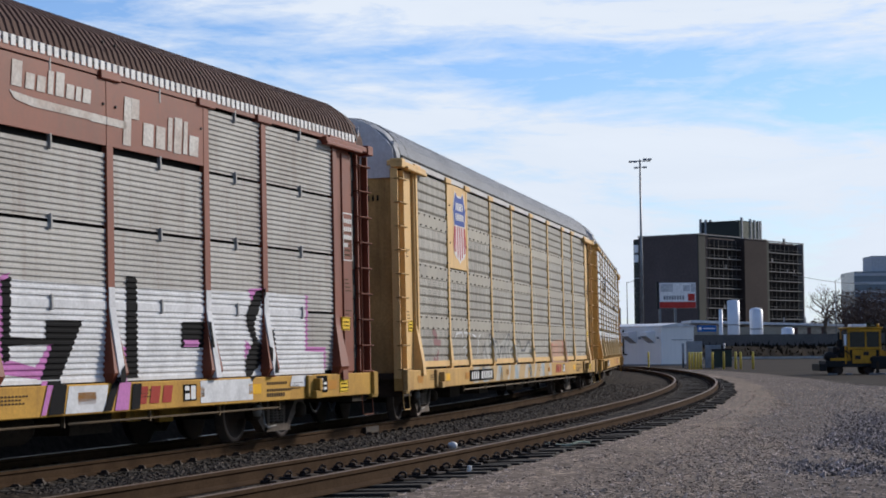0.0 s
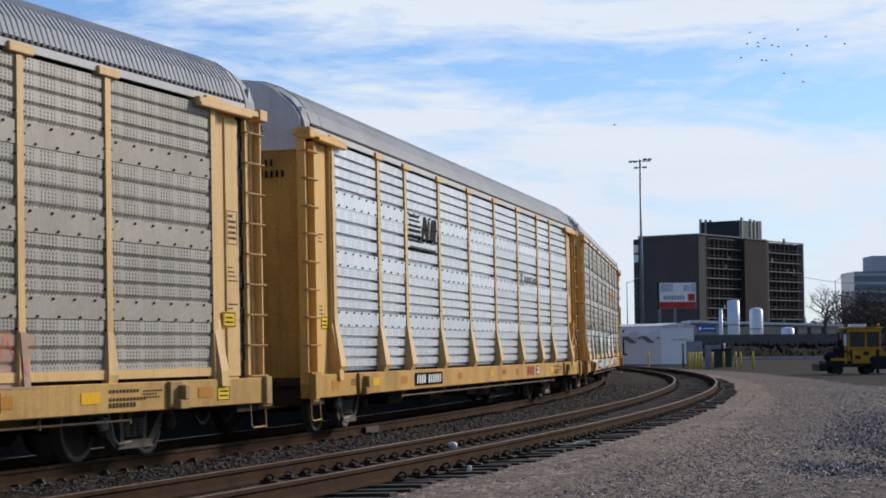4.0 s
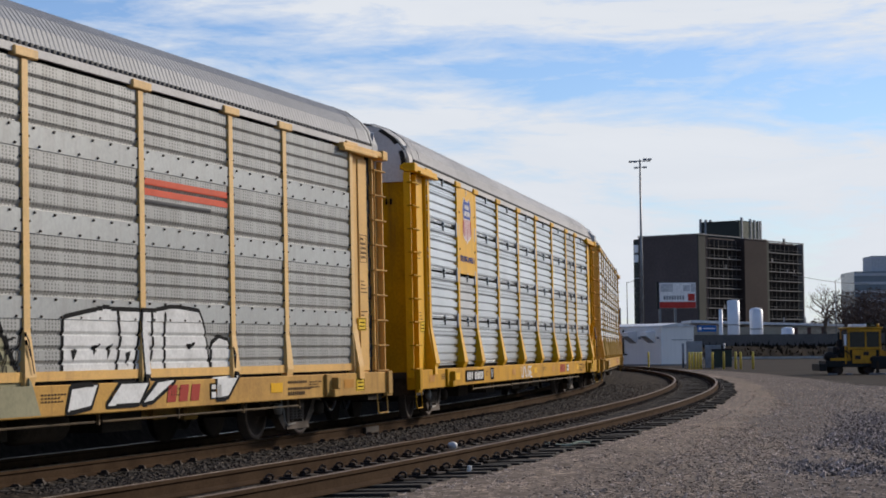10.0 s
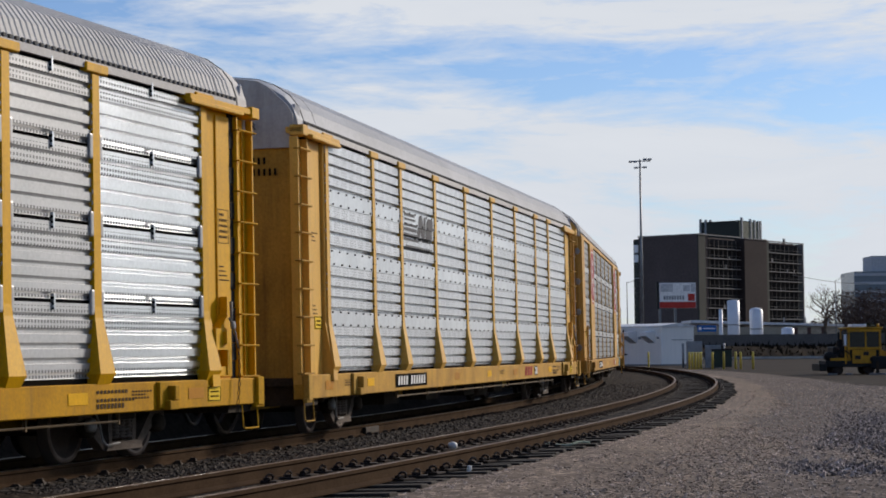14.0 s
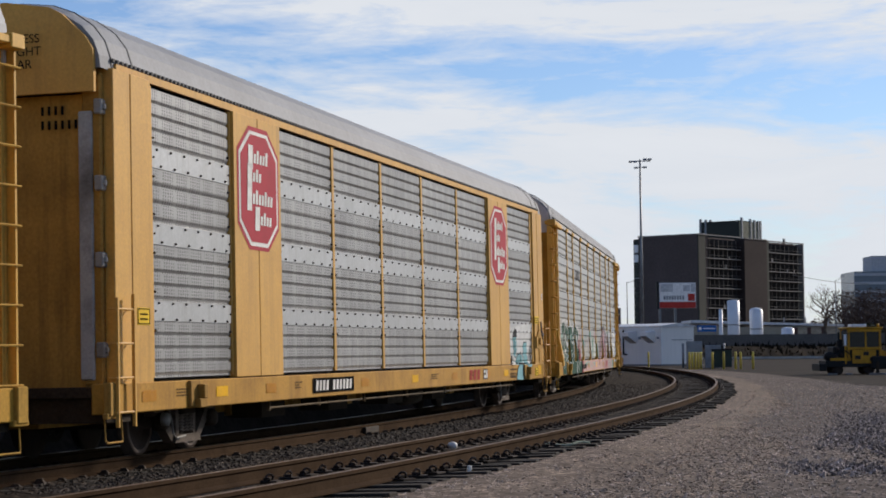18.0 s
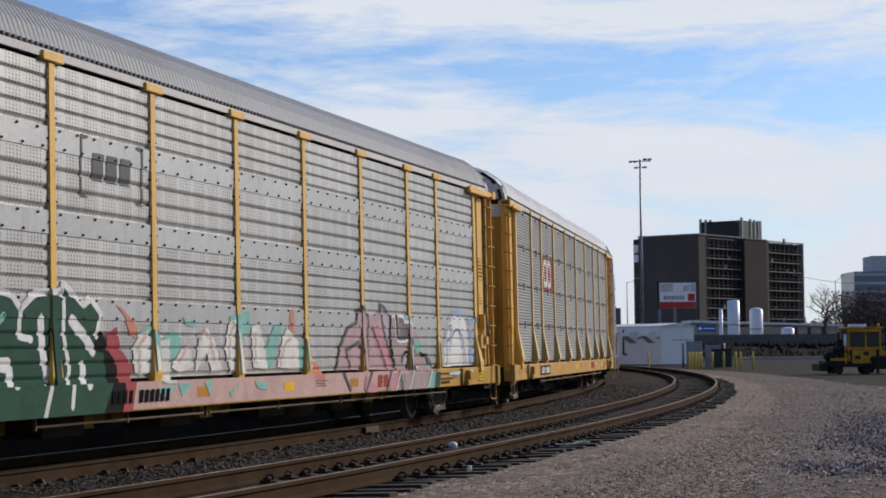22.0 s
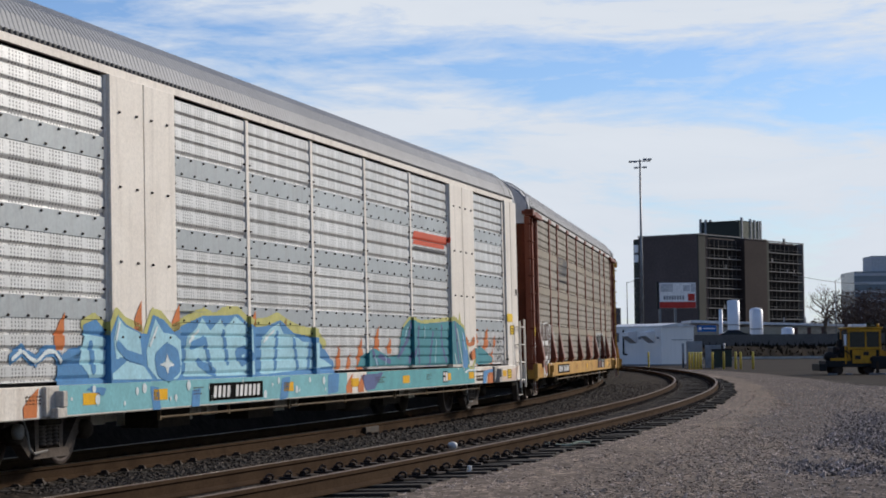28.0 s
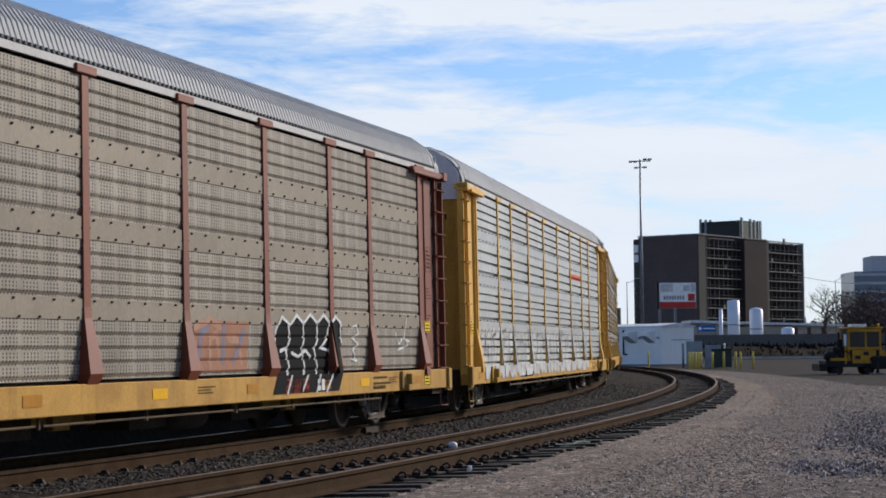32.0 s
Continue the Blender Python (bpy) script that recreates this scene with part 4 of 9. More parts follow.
def brake_shape():
    bm = boxes((-0.34, 0.06, -0.14, 0.02, 1.34, 1.62), (-0.14, -0.02, -0.20, -0.12, 1.42, 1.58), (0.04, 0.12, -0.12, 0.0, 1.0, 2.05), (-0.30, 0.10, -0.10, 0.0, 1.0, 1.12))
    v = [bm.verts.new(p) for p in ((-0.34, -0.13, 1.62), (-0.20, -0.13, 1.62), (0.04, -0.13, 1.80), (0.04, -0.13, 1.62), (-0.34, 0, 1.62), (-0.20, 0, 1.62), (0.04, 0, 1.80), (0.04, 0, 1.62))]
    for f in ((0, 1, 3), (1, 2, 3), (1, 5, 6, 2), (0, 4, 5, 1)):
        bm.faces.new([v[i] for i in f])
    return bm


def lever_shape():
    bm = bmesh.new()
    for a, b, r in (((0.06, -0.17, 1.98), (0.0, -0.20, 1.70), 0.022), ((0.0, -0.20, 1.70), (0.12, -0.20, 1.55), 0.022), ((0.12, -0.20, 1.55), (0.20, -0.20, 1.36), 0.014), ((-0.06, -0.2, 1.76), (0.08, -0.2, 1.62), 0.018)):
        tube(bm, a, b, r, r * 0.8, n=8)
    lathe(bm, [(0.02, -0.24), (0.06, -0.23), (0.06, -0.20), (0.02, -0.18)], (0.02, 0, 1.66), "Y", 12)
    return bm


def chain_shape():
    """A chain of links that hangs down past the sill and swings back up under it."""
    bm = bmesh.new()
    path = [Vector((0.03 + 0.05 * math.sin(i * 0.25), -0.20, 1.45 - i * 0.06)) for i in range(17)]
    path += [Vector((0.0 - 0.5 * k, -0.20 + 0.1 * k, 0.47 - 0.42 * math.sin(math.pi * k) * 0.55)) for k in np.linspace(0.05, 1.0, 12)]
    for i, (a, b) in enumerate(zip(path, path[1:])):
        side = Vector((0, 0.015, 0)) if i % 2 else (b - a).normalized().cross(Vector((0, 1, 0))) * 0.015
        tube(bm, a + side, b + side, 0.006, n=5)
        tube(bm, a - side, b - side, 0.006, n=5)
    return bm


def hanger_shape():
    bm = bmesh.new()
    pts = [(-0.45, -0.02, 0.58), (-0.36, -0.02, 0.44), (-0.30, -0.02, 0.26), (-0.20, -0.02, 0.20), (0.12, -0.02, 0.22)]
    for a, b in zip(pts, pts[1:]):
        tube(bm, a, b, 0.016, 0.014, n=6)
    lathe(bm, [(0.03, -0.10), (0.085, -0.08), (0.085, 0.0), (0.03, 0.02)], (-0.62, 0, 0.46), "Y", 12)
    return bm


def hose_shape(sgn):
    bm = bmesh.new()
    pts = [Vector((sgn * 0.75 * k, 0.0, 0.72 - 0.42 * math.sin(math.pi * (0.15 + 0.85 * k)))) for k in np.linspace(0, 1, 9)]
    for a, b in zip(pts, pts[1:]):
        tube(bm, a, b, 0.028, n=6)
    return bm


def notice(car, u, w, z):
    """A yellow plate with a black border and two rows of print."""
    plate_ = piece("warning_plate", cached(("warning_plate",), lambda: boxes((-0.19, 0.19, -0.004, 0.01, -0.105, 0.105)), LABEL_YELLOW), car, u, w, z, label="yellow warning plate with a black border")
    tagged(piece("border", cached(("plate_border",), lambda: boxes((-0.18, 0.18, -0.007, -0.004, 0.083, 0.096), (-0.18, 0.18, -0.007, -0.004, -0.096, -0.083), (-0.18, -0.168, -0.007, -0.004, -0.083, 0.083), (0.168, 0.18, -0.007, -0.004, -0.083, 0.083), *[(-0.12 + 0.05 * k, -0.085 + 0.05 * k, -0.007, -0.004, z_, z_ + 0.022) for k in range(5) for z_ in (-0.045, 0.015)]), BLACK_PAINT), plate_), kind="stuff")


def build_car(index, spec):
    """A closed two-storey car carrier: underframe, trucks, sides of ribbed panels between posts, ends and roof."""
    body, sill_mat = paint(spec["body"]), sill_paint(spec.get("sill", spec["body"]))
    post_mat = paint(spec.get("post", spec["body"]))
    car = holder("rail_car", spec["label"], "rail car", "cars of the freight train")
    flush = spec["posts"] == "slim"
    # underframe
    piece("side_sill", cached(("side_sill", sill_mat.name), lambda: bevelled(boxes((-ENDU + .05, ENDU - .05, -W_SILL, -1.38, Z_SILL0, Z_SILL1)), 0.012), sill_mat), car)
    piece("side_sill", cached(("side_sill_far", sill_mat.name), lambda: bevelled(boxes((-ENDU + .05, ENDU - .05, 1.38, W_SILL, Z_SILL0, Z_SILL1)), 0.012), sill_mat), car)
    def under():
        bm = boxes((-ENDU + .1, ENDU - .1, -1.38, 1.38, 0.80, 0.92))
        for k in range(-4, 5):
            box(bm, k * 1.75 - 0.07, k * 1.75 + 0.07, -1.37, 1.37, 0.62, 0.80)
        for u in (-5.6, -2.2, 1.5, 4.9):
            box(bm, u - 0.55, u + 0.55, -0.9, -0.36, 0.32, 0.60)
        for u in (-12.9, 12.9):
            box(bm, u - 0.35, u + 0.35, -1.5, 1.5, 0.50, 0.80)
        return bm
    piece("underframe", cached(("underframe",), under, GRIME), car, label="dark grimy steel underframe")
    def centre():
        bm = boxes((-12.6, 12.6, -0.33, 0.33, 0.42, 0.79))
        for k in range(-8, 9):
            box(bm, k - 0.22, k + 0.22, -0.42, -0.33, 0.36 + 0.04 * (k % 2), 0.79)
        return bm
    piece("centre_sill", cached(("centre_sill", sill_mat.name), centre, grime_shade_paint(spec.get("sill", spec["body"]))), car, label="grimy painted centre beam")
    tank = cached(("air_reservoir",), lambda: lathe(bmesh.new(), [(0.02, -0.62), (0.17, -0.6), (0.21, -0.5), (0.21, 0.5), (0.17, 0.6), (0.02, 0.62)], (0, 0, 0), "Y", 14), GRIME)
    piece("air_reservoir", tank, car, 2.9, 0.75, 0.46, 90)
    def pipe():
        bm = bmesh.new()
        for a, b in ((-7.4, -2.6), (-2.4, 3.1), (3.3, 9.6)):
            tube(bm, (a, -1.45, 0.50), (b, -1.45, 0.50), 0.016, n=6)
        for u in (-7.4, -5, -2.5, 0.3, 3.2, 5.4, 7.5, 9.6):
            box(bm, u - 0.015, u + 0.015, -1.47, -1.43, 0.46, 0.62)
        return bm
    piece("brake_pipe", cached(("brake_pipe",), pipe, ROD), car, label="thin pale brake pipe")
    for u in (-TRUCK, TRUCK):
        add_truck(car, u + 0.30, index)
    for sgn in (-1, 1):
        piece("coupler", cached(("coupler",), lambda: bevelled(boxes((13.3, 14.18, -0.13, 0.13, 0.70, 0.96), (13.98, 14.28, -0.19, 0.19, 0.66, 1.0)), 0.03), GRIME), car, turn=0 if sgn > 0 else 180)
    # inner dark liner, far side, roof
    inner = 1.30
    piece("liner", cached(("liner",), lambda: boxes((-11.9, 11.9, -1.42, 1.42, 0.95, 4.63), (-13.1, 13.1, -inner + .03, inner - .03, 0.93, 4.5)), DARK), car, label="dark interior behind the panels")
    sm = SHEETS[spec["sheet"]]
    far_side = sheet_mesh(spec["ribs"], 2 * 11.88, Z_P0, Z_P1, sm)
    piece("side_panel", far_side, car, 0, -W_PANEL, Z_P0, 180)
    piece("roof", roof_mesh(spec.get("roof_kind", "fine"), ROOFS[spec["roof"]]), car, label=spec.get("roof_label", "ribbed metal roof"))
    piece("eave_rail", cached(("eave_rail", spec.get("eave", "x"), spec["roof"]), lambda: boxes((-12.9, 12.9, -1.525, -1.47, 4.64, 4.735), (-12.9, 12.9, 1.47, 1.525, 4.64, 4.735)), paint(spec["eave"]) if spec.get("eave") else ROOFS["pale"]), car)
    tagged(piece("roof_edge", cached(("roof_edge", spec["roof"]), lambda: boxes(*[(-13.0 + k * 0.13, -13.0 + k * 0.13 + 0.055, -1.53, -1.48, 4.745, 4.785) for k in range(200)]), SEAM), car), kind="stuff")
    if spec.get("toothed"):
        piece("eave_trim", cached(("eave_trim",), lambda: boxes(*[(-12.9 + k * 0.16, -12.9 + k * 0.16 + 0.10, -1.535, -1.50, 4.70, 4.82) for k in range(161)]), WHITE_PAINT), car, label="white toothed strip under the roof edge")
    # near side: columns of panels
    blank = spec.get("solid", ())
    gap = 0.055 if flush else 0.04
    for k, (a, b) in enumerate(zip(POSTS, POSTS[1:])):
        wd = round(b - a - 2 * gap, 2)
        mid = (a + b) / 2
        if k in blank:
            piece("solid_panel", cached(("solid_panel", body.name, wd), lambda: bevelled(boxes((-wd / 2 - .06, -0.012, -0.065, 0.05, Z_P0 - .03, Z_P1 + .04), (0.012, wd / 2 + .06, -0.065, 0.05, Z_P0 - .03, Z_P1 + .04)), 0.006), body), car, mid, W_PANEL, 0)
            continue
        z_cut = spec.get("plates", {}).get(k, 99.0)
        if z_cut < 99:
            piece("sign_panel", cached(("sign_panel", body.name, wd, z_cut), lambda: bevelled(boxes((-wd / 2, wd / 2, -0.0225, 0.0, z_cut, Z_P1 + 0.03)), 0.005), body), car, mid, W_PANEL, 0, label="flat painted sign panel")
            for bx in (-wd / 2 + 0.12, wd / 2 - 0.12):
                for bz in (z_cut + 0.5, z_cut + 1.25):
                    piece("bolt", cached(("bolt",), lambda: tube(bmesh.new(), (0, -0.02, 0), (0, -0.04, 0), 0.022, 0.016, n=6), BOLT), car, mid + bx, W_PANEL, bz)
        for z0, z1, band in spec["rows"]:
            if z0 >= z_cut - 0.1:
                continue
            m_ = BANDS[spec["band"]] if band else SHEETS[spec.get("odd", {}).get(k, spec["sheet"])]
            piece("band" if band else "side_panel", sheet_mesh(None if band else spec["ribs"], wd, z0, z1, m_), car, mid, W_PANEL, z0)
        nb = 6 if wd > 2.2 else 4
        if spec["rows"] is BANDED:
            def heads(wd=wd, nb=nb, cut=z_cut):
                bm = bmesh.new()
                for z in (1.825, 2.785, 3.735):
                    if z > cut - 0.1:
                        continue
                    for dz in (-0.10, 0.10):
                        for i in range(nb):
                            x = -wd / 2 + wd * (i + (0.35 if dz > 0 else 0.62)) / nb
                            tube(bm, (x, 0, z + dz), (x, -0.034, z + dz), 0.020, 0.013, n=6)
                    for e in (-wd / 2 + 0.05, wd / 2 - 0.05):
                        for dz in (-0.24, 0.0, 0.24):
                            tube(bm, (e, 0, z + dz), (e, -0.030, z + dz), 0.017, 0.012, n=5)
                return bm
            tagged(piece("bolt", cached(("bolt_row", wd, z_cut), heads, BOLT), car, mid, W_PANEL, 0), kind="stuff")
        else:
            for z in (1.905, 2.82, 3.735, 4.60):
                piece("panel_catch", cached(("panel_catch", index == 8, sm.name), lambda: bevelled(boxes((-0.02, 0.02, -0.03, 0.02, -0.10, 0.08)), 0.006), CATCH if index == 8 else sm), car, mid, W_PANEL, z)
                if z < 4 and spec["ribs"] == "wide":
                    for e in (a + 0.11, b - 0.11):
                        piece("hinge_plate", cached(("hinge_plate", sm.name), lambda: bevelled(boxes((-0.04, 0.04, -0.03, 0.02, -0.15, 0.15)), 0.025, 2), GALV_PLATE), car, e, W_PANEL, z)
    if spec.get("base"):
        piece("base_rail", cached(("base_rail", body.name), lambda: boxes((-11.85, 11.85, -0.03, 0.05, Z_P0 + 0.0, Z_P0 + 0.11)), body), car, 0, W_PANEL, 0)
    style = spec["posts"]
    for p in POSTS:
        piece("post", post_mesh(style, post_mat), car, p, W_PANEL, 0)
        if not flush:
            piece("post_cap", cap_mesh(post_mat), car, p, W_PANEL, 0)
        if index in (2, 4, 5, 7):
            tagged(piece("sealant", glint_flake_mesh(), car, p, W_PANEL, 0, label="flaking white sealant beside the post"), kind="stuff")
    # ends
    grime_shade, split = grime_shade_paint(spec["body"]), 4.30 if spec.get("sealed_hood") else 4.36
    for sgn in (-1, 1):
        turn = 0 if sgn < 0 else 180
        # the end doors' darker paint carries the shade between the cars too
        piece("end_door", end_mesh(split, False, grime_shade), car, sgn * (13.14 if flush else 13.30), 0, 0, turn)
        if spec.get("sealed_hood"):
            piece("seal_band", cached(("seal_band",), lambda: boxes((-0.03, 0.03, -1.42, 1.42, 4.50, 4.73)), DARK), car, sgn * 13.29, 0, 0, label="black gap under the roof hood")
            piece("door_header", cached(("door_header",), lambda: bevelled(boxes((-0.03, 0.03, -1.43, 1.43, split, 4.59)), 0.01), HOOD), car, sgn * 13.33, 0, 0, label="pale strip over the end door")
        piece("end_hood", end_mesh(4.71 if spec.get("sealed_hood") else split, True, body if flush else HOOD_GREY if spec.get("grey_hood") else HOOD), car, sgn * 13.36, 0, 0, turn)
        piece("roof_seam", seam_mesh(), car, sgn * 12.35, 0, 0)
        piece("roof_seam", seam_mesh(), car, sgn * 12.98, 0, 0)
        if (sgn, index) in ((1, 2), (1, 3), (1, 5), (1, 7), (-1, 4), (-1, 8)):
            piece("rim_seal", rim_mesh(), car, sgn * 13.32, 0, 0, label="black seal round the roof's end")
        if sgn < 0 and not spec.get("sealed_hood"):
            txt = piece("lettering", HEIGHT_TEXT3 if flush else HEIGHT_TEXT, car)
            txt.matrix_basis = pose(-13.44, -0.55 if flush else -0.15, 4.85 if flush else 4.68, 90, 0, -90)
        if sgn < 0:
            for k, (y0, z0, n) in enumerate(((-0.70, 4.12, 4), (-0.70, 3.95, 6))):
                tagged(part("number_bar", boxes(*[(-0.003, 0.003, y0 - 0.085 * i - 0.034, y0 - 0.085 * i, z0, z0 + 0.105) for i in range(n)]), BLACK_PAINT, car), kind="stuff").matrix_basis = pose(-13.21 if flush else -13.352, 0, 0)
        if flush:
            piece("end_panel", cached(("end_panel_narrow", body.name), lambda: bevelled(boxes((-0.56, -0.06, -0.06, 0.3, 0.94, 4.66)), 0.01), body), car, sgn * 12.53, W_PANEL, 0)
            piece("end_panel", cached(("end_panel_broad", body.name), lambda: bevelled(boxes((-0.05, 0.56, -0.065, 0.3, 0.94, 4.66)), 0.01), body), car, sgn * 12.53, W_PANEL, 0)
            piece("corner_post", cached(("corner_post", body.name, sgn), lambda: bevelled(boxes((-0.06 if sgn < 0 else -0.1, 0.1 if sgn < 0 else 0.06, -1.44, -1.20, 0.94, 4.60)), 0.02), grime_shade), car, sgn * 13.12, 0, 0)
            for z in (1.35, 2.4, 3.3, 4.2):
                piece("door_latch", cached(("door_latch",), lambda: bevelled(boxes((-0.07, 0.07, -0.07, 0.03, -0.09, 0.09), (-0.03, 0.03, -0.10, 0.0, -0.04, 0.04)), 0.015), PALE_ROD), car, sgn * 13.16, 1.40, z)
        else:
            piece("end_panel", cached(("end_panel", body.name), lambda: bevelled(boxes((-0.36, 0.36, -0.045, 0.3, 0.94, 4.55)), 0.01), body), car, sgn * 12.40, 1.40, 0)
            piece("end_post", cached(("end_post", body.name), lambda: bevelled(boxes((-0.085, 0.085, -0.10, 0.3, 0.94, 4.55)), 0.01), body), car, sgn * 11.935, 1.40, 0)
            piece("cover_strip", cached(("cover_strip", body.name, sgn), lambda: bevelled(boxes((-0.05 if sgn > 0 else -0.36, 0.36 if sgn > 0 else -0.22, -0.068, -0.04, 0.98, 4.5)), 0.01), body), car, sgn * 12.40, 1.40, 0)
            piece("end_foot", cached(("end_foot", body.name, sgn), lambda: foot_shape(sgn), body), car, sgn * 12.40, 1.40, 0)
            piece("top_bracket", cached(("top_bracket", body.name, sgn), lambda: bevelled(boxes((-1.05, 1.05, -0.10, 0.16, 4.57, 4.66), (-0.55 if sgn < 0 else -1.05, 1.05 if sgn < 0 else 0.55, -0.12, -0.02, 4.53, 4.59), (-1.05 if sgn < 0 else 0.80, -0.80 if sgn < 0 else 1.05, -0.12, 0.1, 4.53, 4.69)), 0.012), body), car, sgn * 12.40, 1.50, 0, 0)
            lad = piece("ladder", ladder_mesh(body), car, sgn * 13.16, 1.46, 0, 0)
            for i in range(9):
                piece("rung", rung_mesh(grime_shade), lad, 0, 0, 0.98 + i * 0.42)
            piece("corner_flap", cached(("corner_flap", sgn), lambda: flap_shape(sgn), HOOD), car, sgn * 13.30, 1.42, 0, label="pale bent corner flap under the roof")
            # dark boxes stand for the shaded slit between end panel and ladder
            tagged(piece("seal_strip", cached(("dark_slit", sgn), lambda: boxes(*[(-0.05 - 0.02 * (k % 3), 0.05 + 0.018 * (k * 7 % 4), -0.06 - 0.008 * (k % 2), 0.1, 0.96 + k * 0.24, 1.19 + k * 0.24) for k in range(15)]), DARK), car, sgn * 12.83, 1.40, 0, label="ragged black rubber seal"), kind="stuff")
            if sgn > 0:
                tagged(piece("stencil", cached(("data_box",), lambda: boxes((-0.02, 0.30, -0.003, 0, -0.01, 0.0), (-0.02, 0.30, -0.003, 0, 0.44, 0.45), (-0.02, -0.01, -0.003, 0, 0.0, 0.44), (0.29, 0.30, -0.003, 0, 0.0, 0.44), *[(0.02 + 0.05 * (i % 5), 0.055 + 0.05 * (i % 5), -0.003, 0, 0.06 + 0.075 * (i // 5), 0.095 + 0.075 * (i // 5)) for i in range(23)]), SMALL_INK), car, 12.40, 1.468, 2.78, label="small stencilled data box"), kind="stuff")
            for z, n in ((2.45, 4), (1.95, 3)) if sgn > 0 else ((3.12, 3), (2.0, 4)):
                tagged(part("small_print", boxes(*[(-0.01 if sgn > 0 else -0.14, (-0.01 if sgn > 0 else -0.14) + 0.05 * (3 + (i * 5 + n) % 4), -0.003, 0.0, z - 0.06 * i, z - 0.06 * i + 0.016) for i in range(n)]), SMALL_INK, car), kind="stuff").matrix_basis = pose(sgn * 12.40, -1.447 if sgn < 0 else -1.469, 0)
        piece("stirrup_step", step_mesh(grime_shade), car, sgn * 13.15, 1.53, 0)
        piece("corner_bracket", cached(("corner_bracket", sill_mat.name), lambda: bevelled(boxes((-0.10, 0.10, -0.07, 0.02, 0.58, 0.97), (-0.14, 0.14, -0.05, 0.02, 0.55, 0.62)), 0.012), grime_shade_paint(spec.get("sill", spec["body"]))), car, sgn * 13.33, W_SILL - 0.02, 0)
        if flush:
            rail_ = piece("ladder", cached(("short_ladder", body.name), lambda: boxes((-0.26, -0.225, -0.12, -0.08, 0.45, 1.95), (0.225, 0.26, -0.12, -0.08, 0.45, 2.0)), body), car, sgn * 13.04, 1.56, 0)
            for i in range(4):
                piece("rung", rung_mesh(body), rail_, 0, 0.0, 0.62 + i * 0.40)
    # hand brake gear at the rear end
    if index in (2, 4, 5, 6, 7):
        stand = piece("brake_stand", cached(("brake_stand", body.name), brake_shape, body), car, 12.35, 1.46, 0, label="hand brake housing on a bent bracket")
        piece("brake_lever", cached(("brake_lever",), lambda: lever_shape(), PALE_ROD), stand)
        piece("brake_chain", cached(("brake_chain",), chain_shape, GRIME), car, 12.5, 1.46, 0, label="hanging brake chain")
    else:
        notice(car, 12.41, 1.470 if not flush else W_PANEL + 0.067, 1.75)
    for u in (-TRUCK - 0.05, TRUCK - 0.05):
        piece("brake_hanger", cached(("brake_hanger",), hanger_shape, PALE_ROD), car, u, 1.16, 0, label="pale bent brake hanger")
    for sgn in (-1, 1):
        piece("air_hose", cached(("air_hose", sgn), lambda: hose_shape(sgn), RUBBER_HOSE), car, sgn * 13.5, 0.35, 0, label="hanging black air hose")
    # small sill marks
    for k, u in enumerate((-12.4, -9.9, -7.9, -3.1, 0.2, 3.3, 6.3, 8.2, 11.2)):
        aged = k % 3 != 1 and spec.get("sill", spec["body"]) != "cream"
        mark(car, spec, [rect(u, u + 0.44, 0.73, 0.86)], AGED_REFLECTOR if aged else REFLECTOR, 2, "reflector", "browned orange reflector" if aged else "yellow reflector")
    for u, w, z in ((11.95, W_SILL + 0.002, 0.77), (-12.27, W_PANEL + 0.067 if flush else 1.447, 1.75)):
        notice(car, u, w, z)
    for z, n in ((0.83, 9), (0.74, 11), (0.67, 8)):
        tagged(bars(car, spec, 8.85, z, n, 0.085, 0.045, SMALL_INK, 0, 2), kind="stuff")
    for u, n in ((-11.3, 7), (-6.6, 5), (1.6, 8), (4.9, 5), (9.7, 7)):
        for z in (0.76, 0.80, 0.84):
            tagged(bars(car, spec, u, z, n - int(z * 100) % 3, 0.075, 0.022, SMALL_INK, 0, 2), kind="stuff")
    for u in (-10.75, 10.5):
        piece("jacking_pad", cached(("jacking_pad", sill_mat.name), lambda: bevelled(boxes((-0.17, 0.17, -0.05, 0.02, 0.62, 0.95), (-0.05, 0.20, -0.13, 0.02, 0.60, 0.72), (0.05, 0.17, -0.15, 0.02, 0.72, 0.90)), 0.012), grime_shade_paint(spec.get("sill", spec["body"]))), car, u, W_SILL, 0, label="stained jacking bracket on the sill")
    mark(car, spec, [rect(6.1, 6.5, 0.68, 0.90)], BLACK_PAINT, 2, "notice", "black and white notice")
    mark(car, spec, [rect(6.14, 6.28, 0.70, 0.78), rect(6.32, 6.46, 0.71, 0.88), rect(6.14, 6.27, 0.81, 0.88)], WHITE_PAINT, 3, "notice")
    if not flush or spec["body"] == "ochre":
        for k in range(3):
            mark(car, spec, [rect(4.78 + k * 0.35, 5.04 + k * 0.35, 0.69, 0.90, 0.06)], RED, 2, "emblem", "faded red owner's mark")
    return car


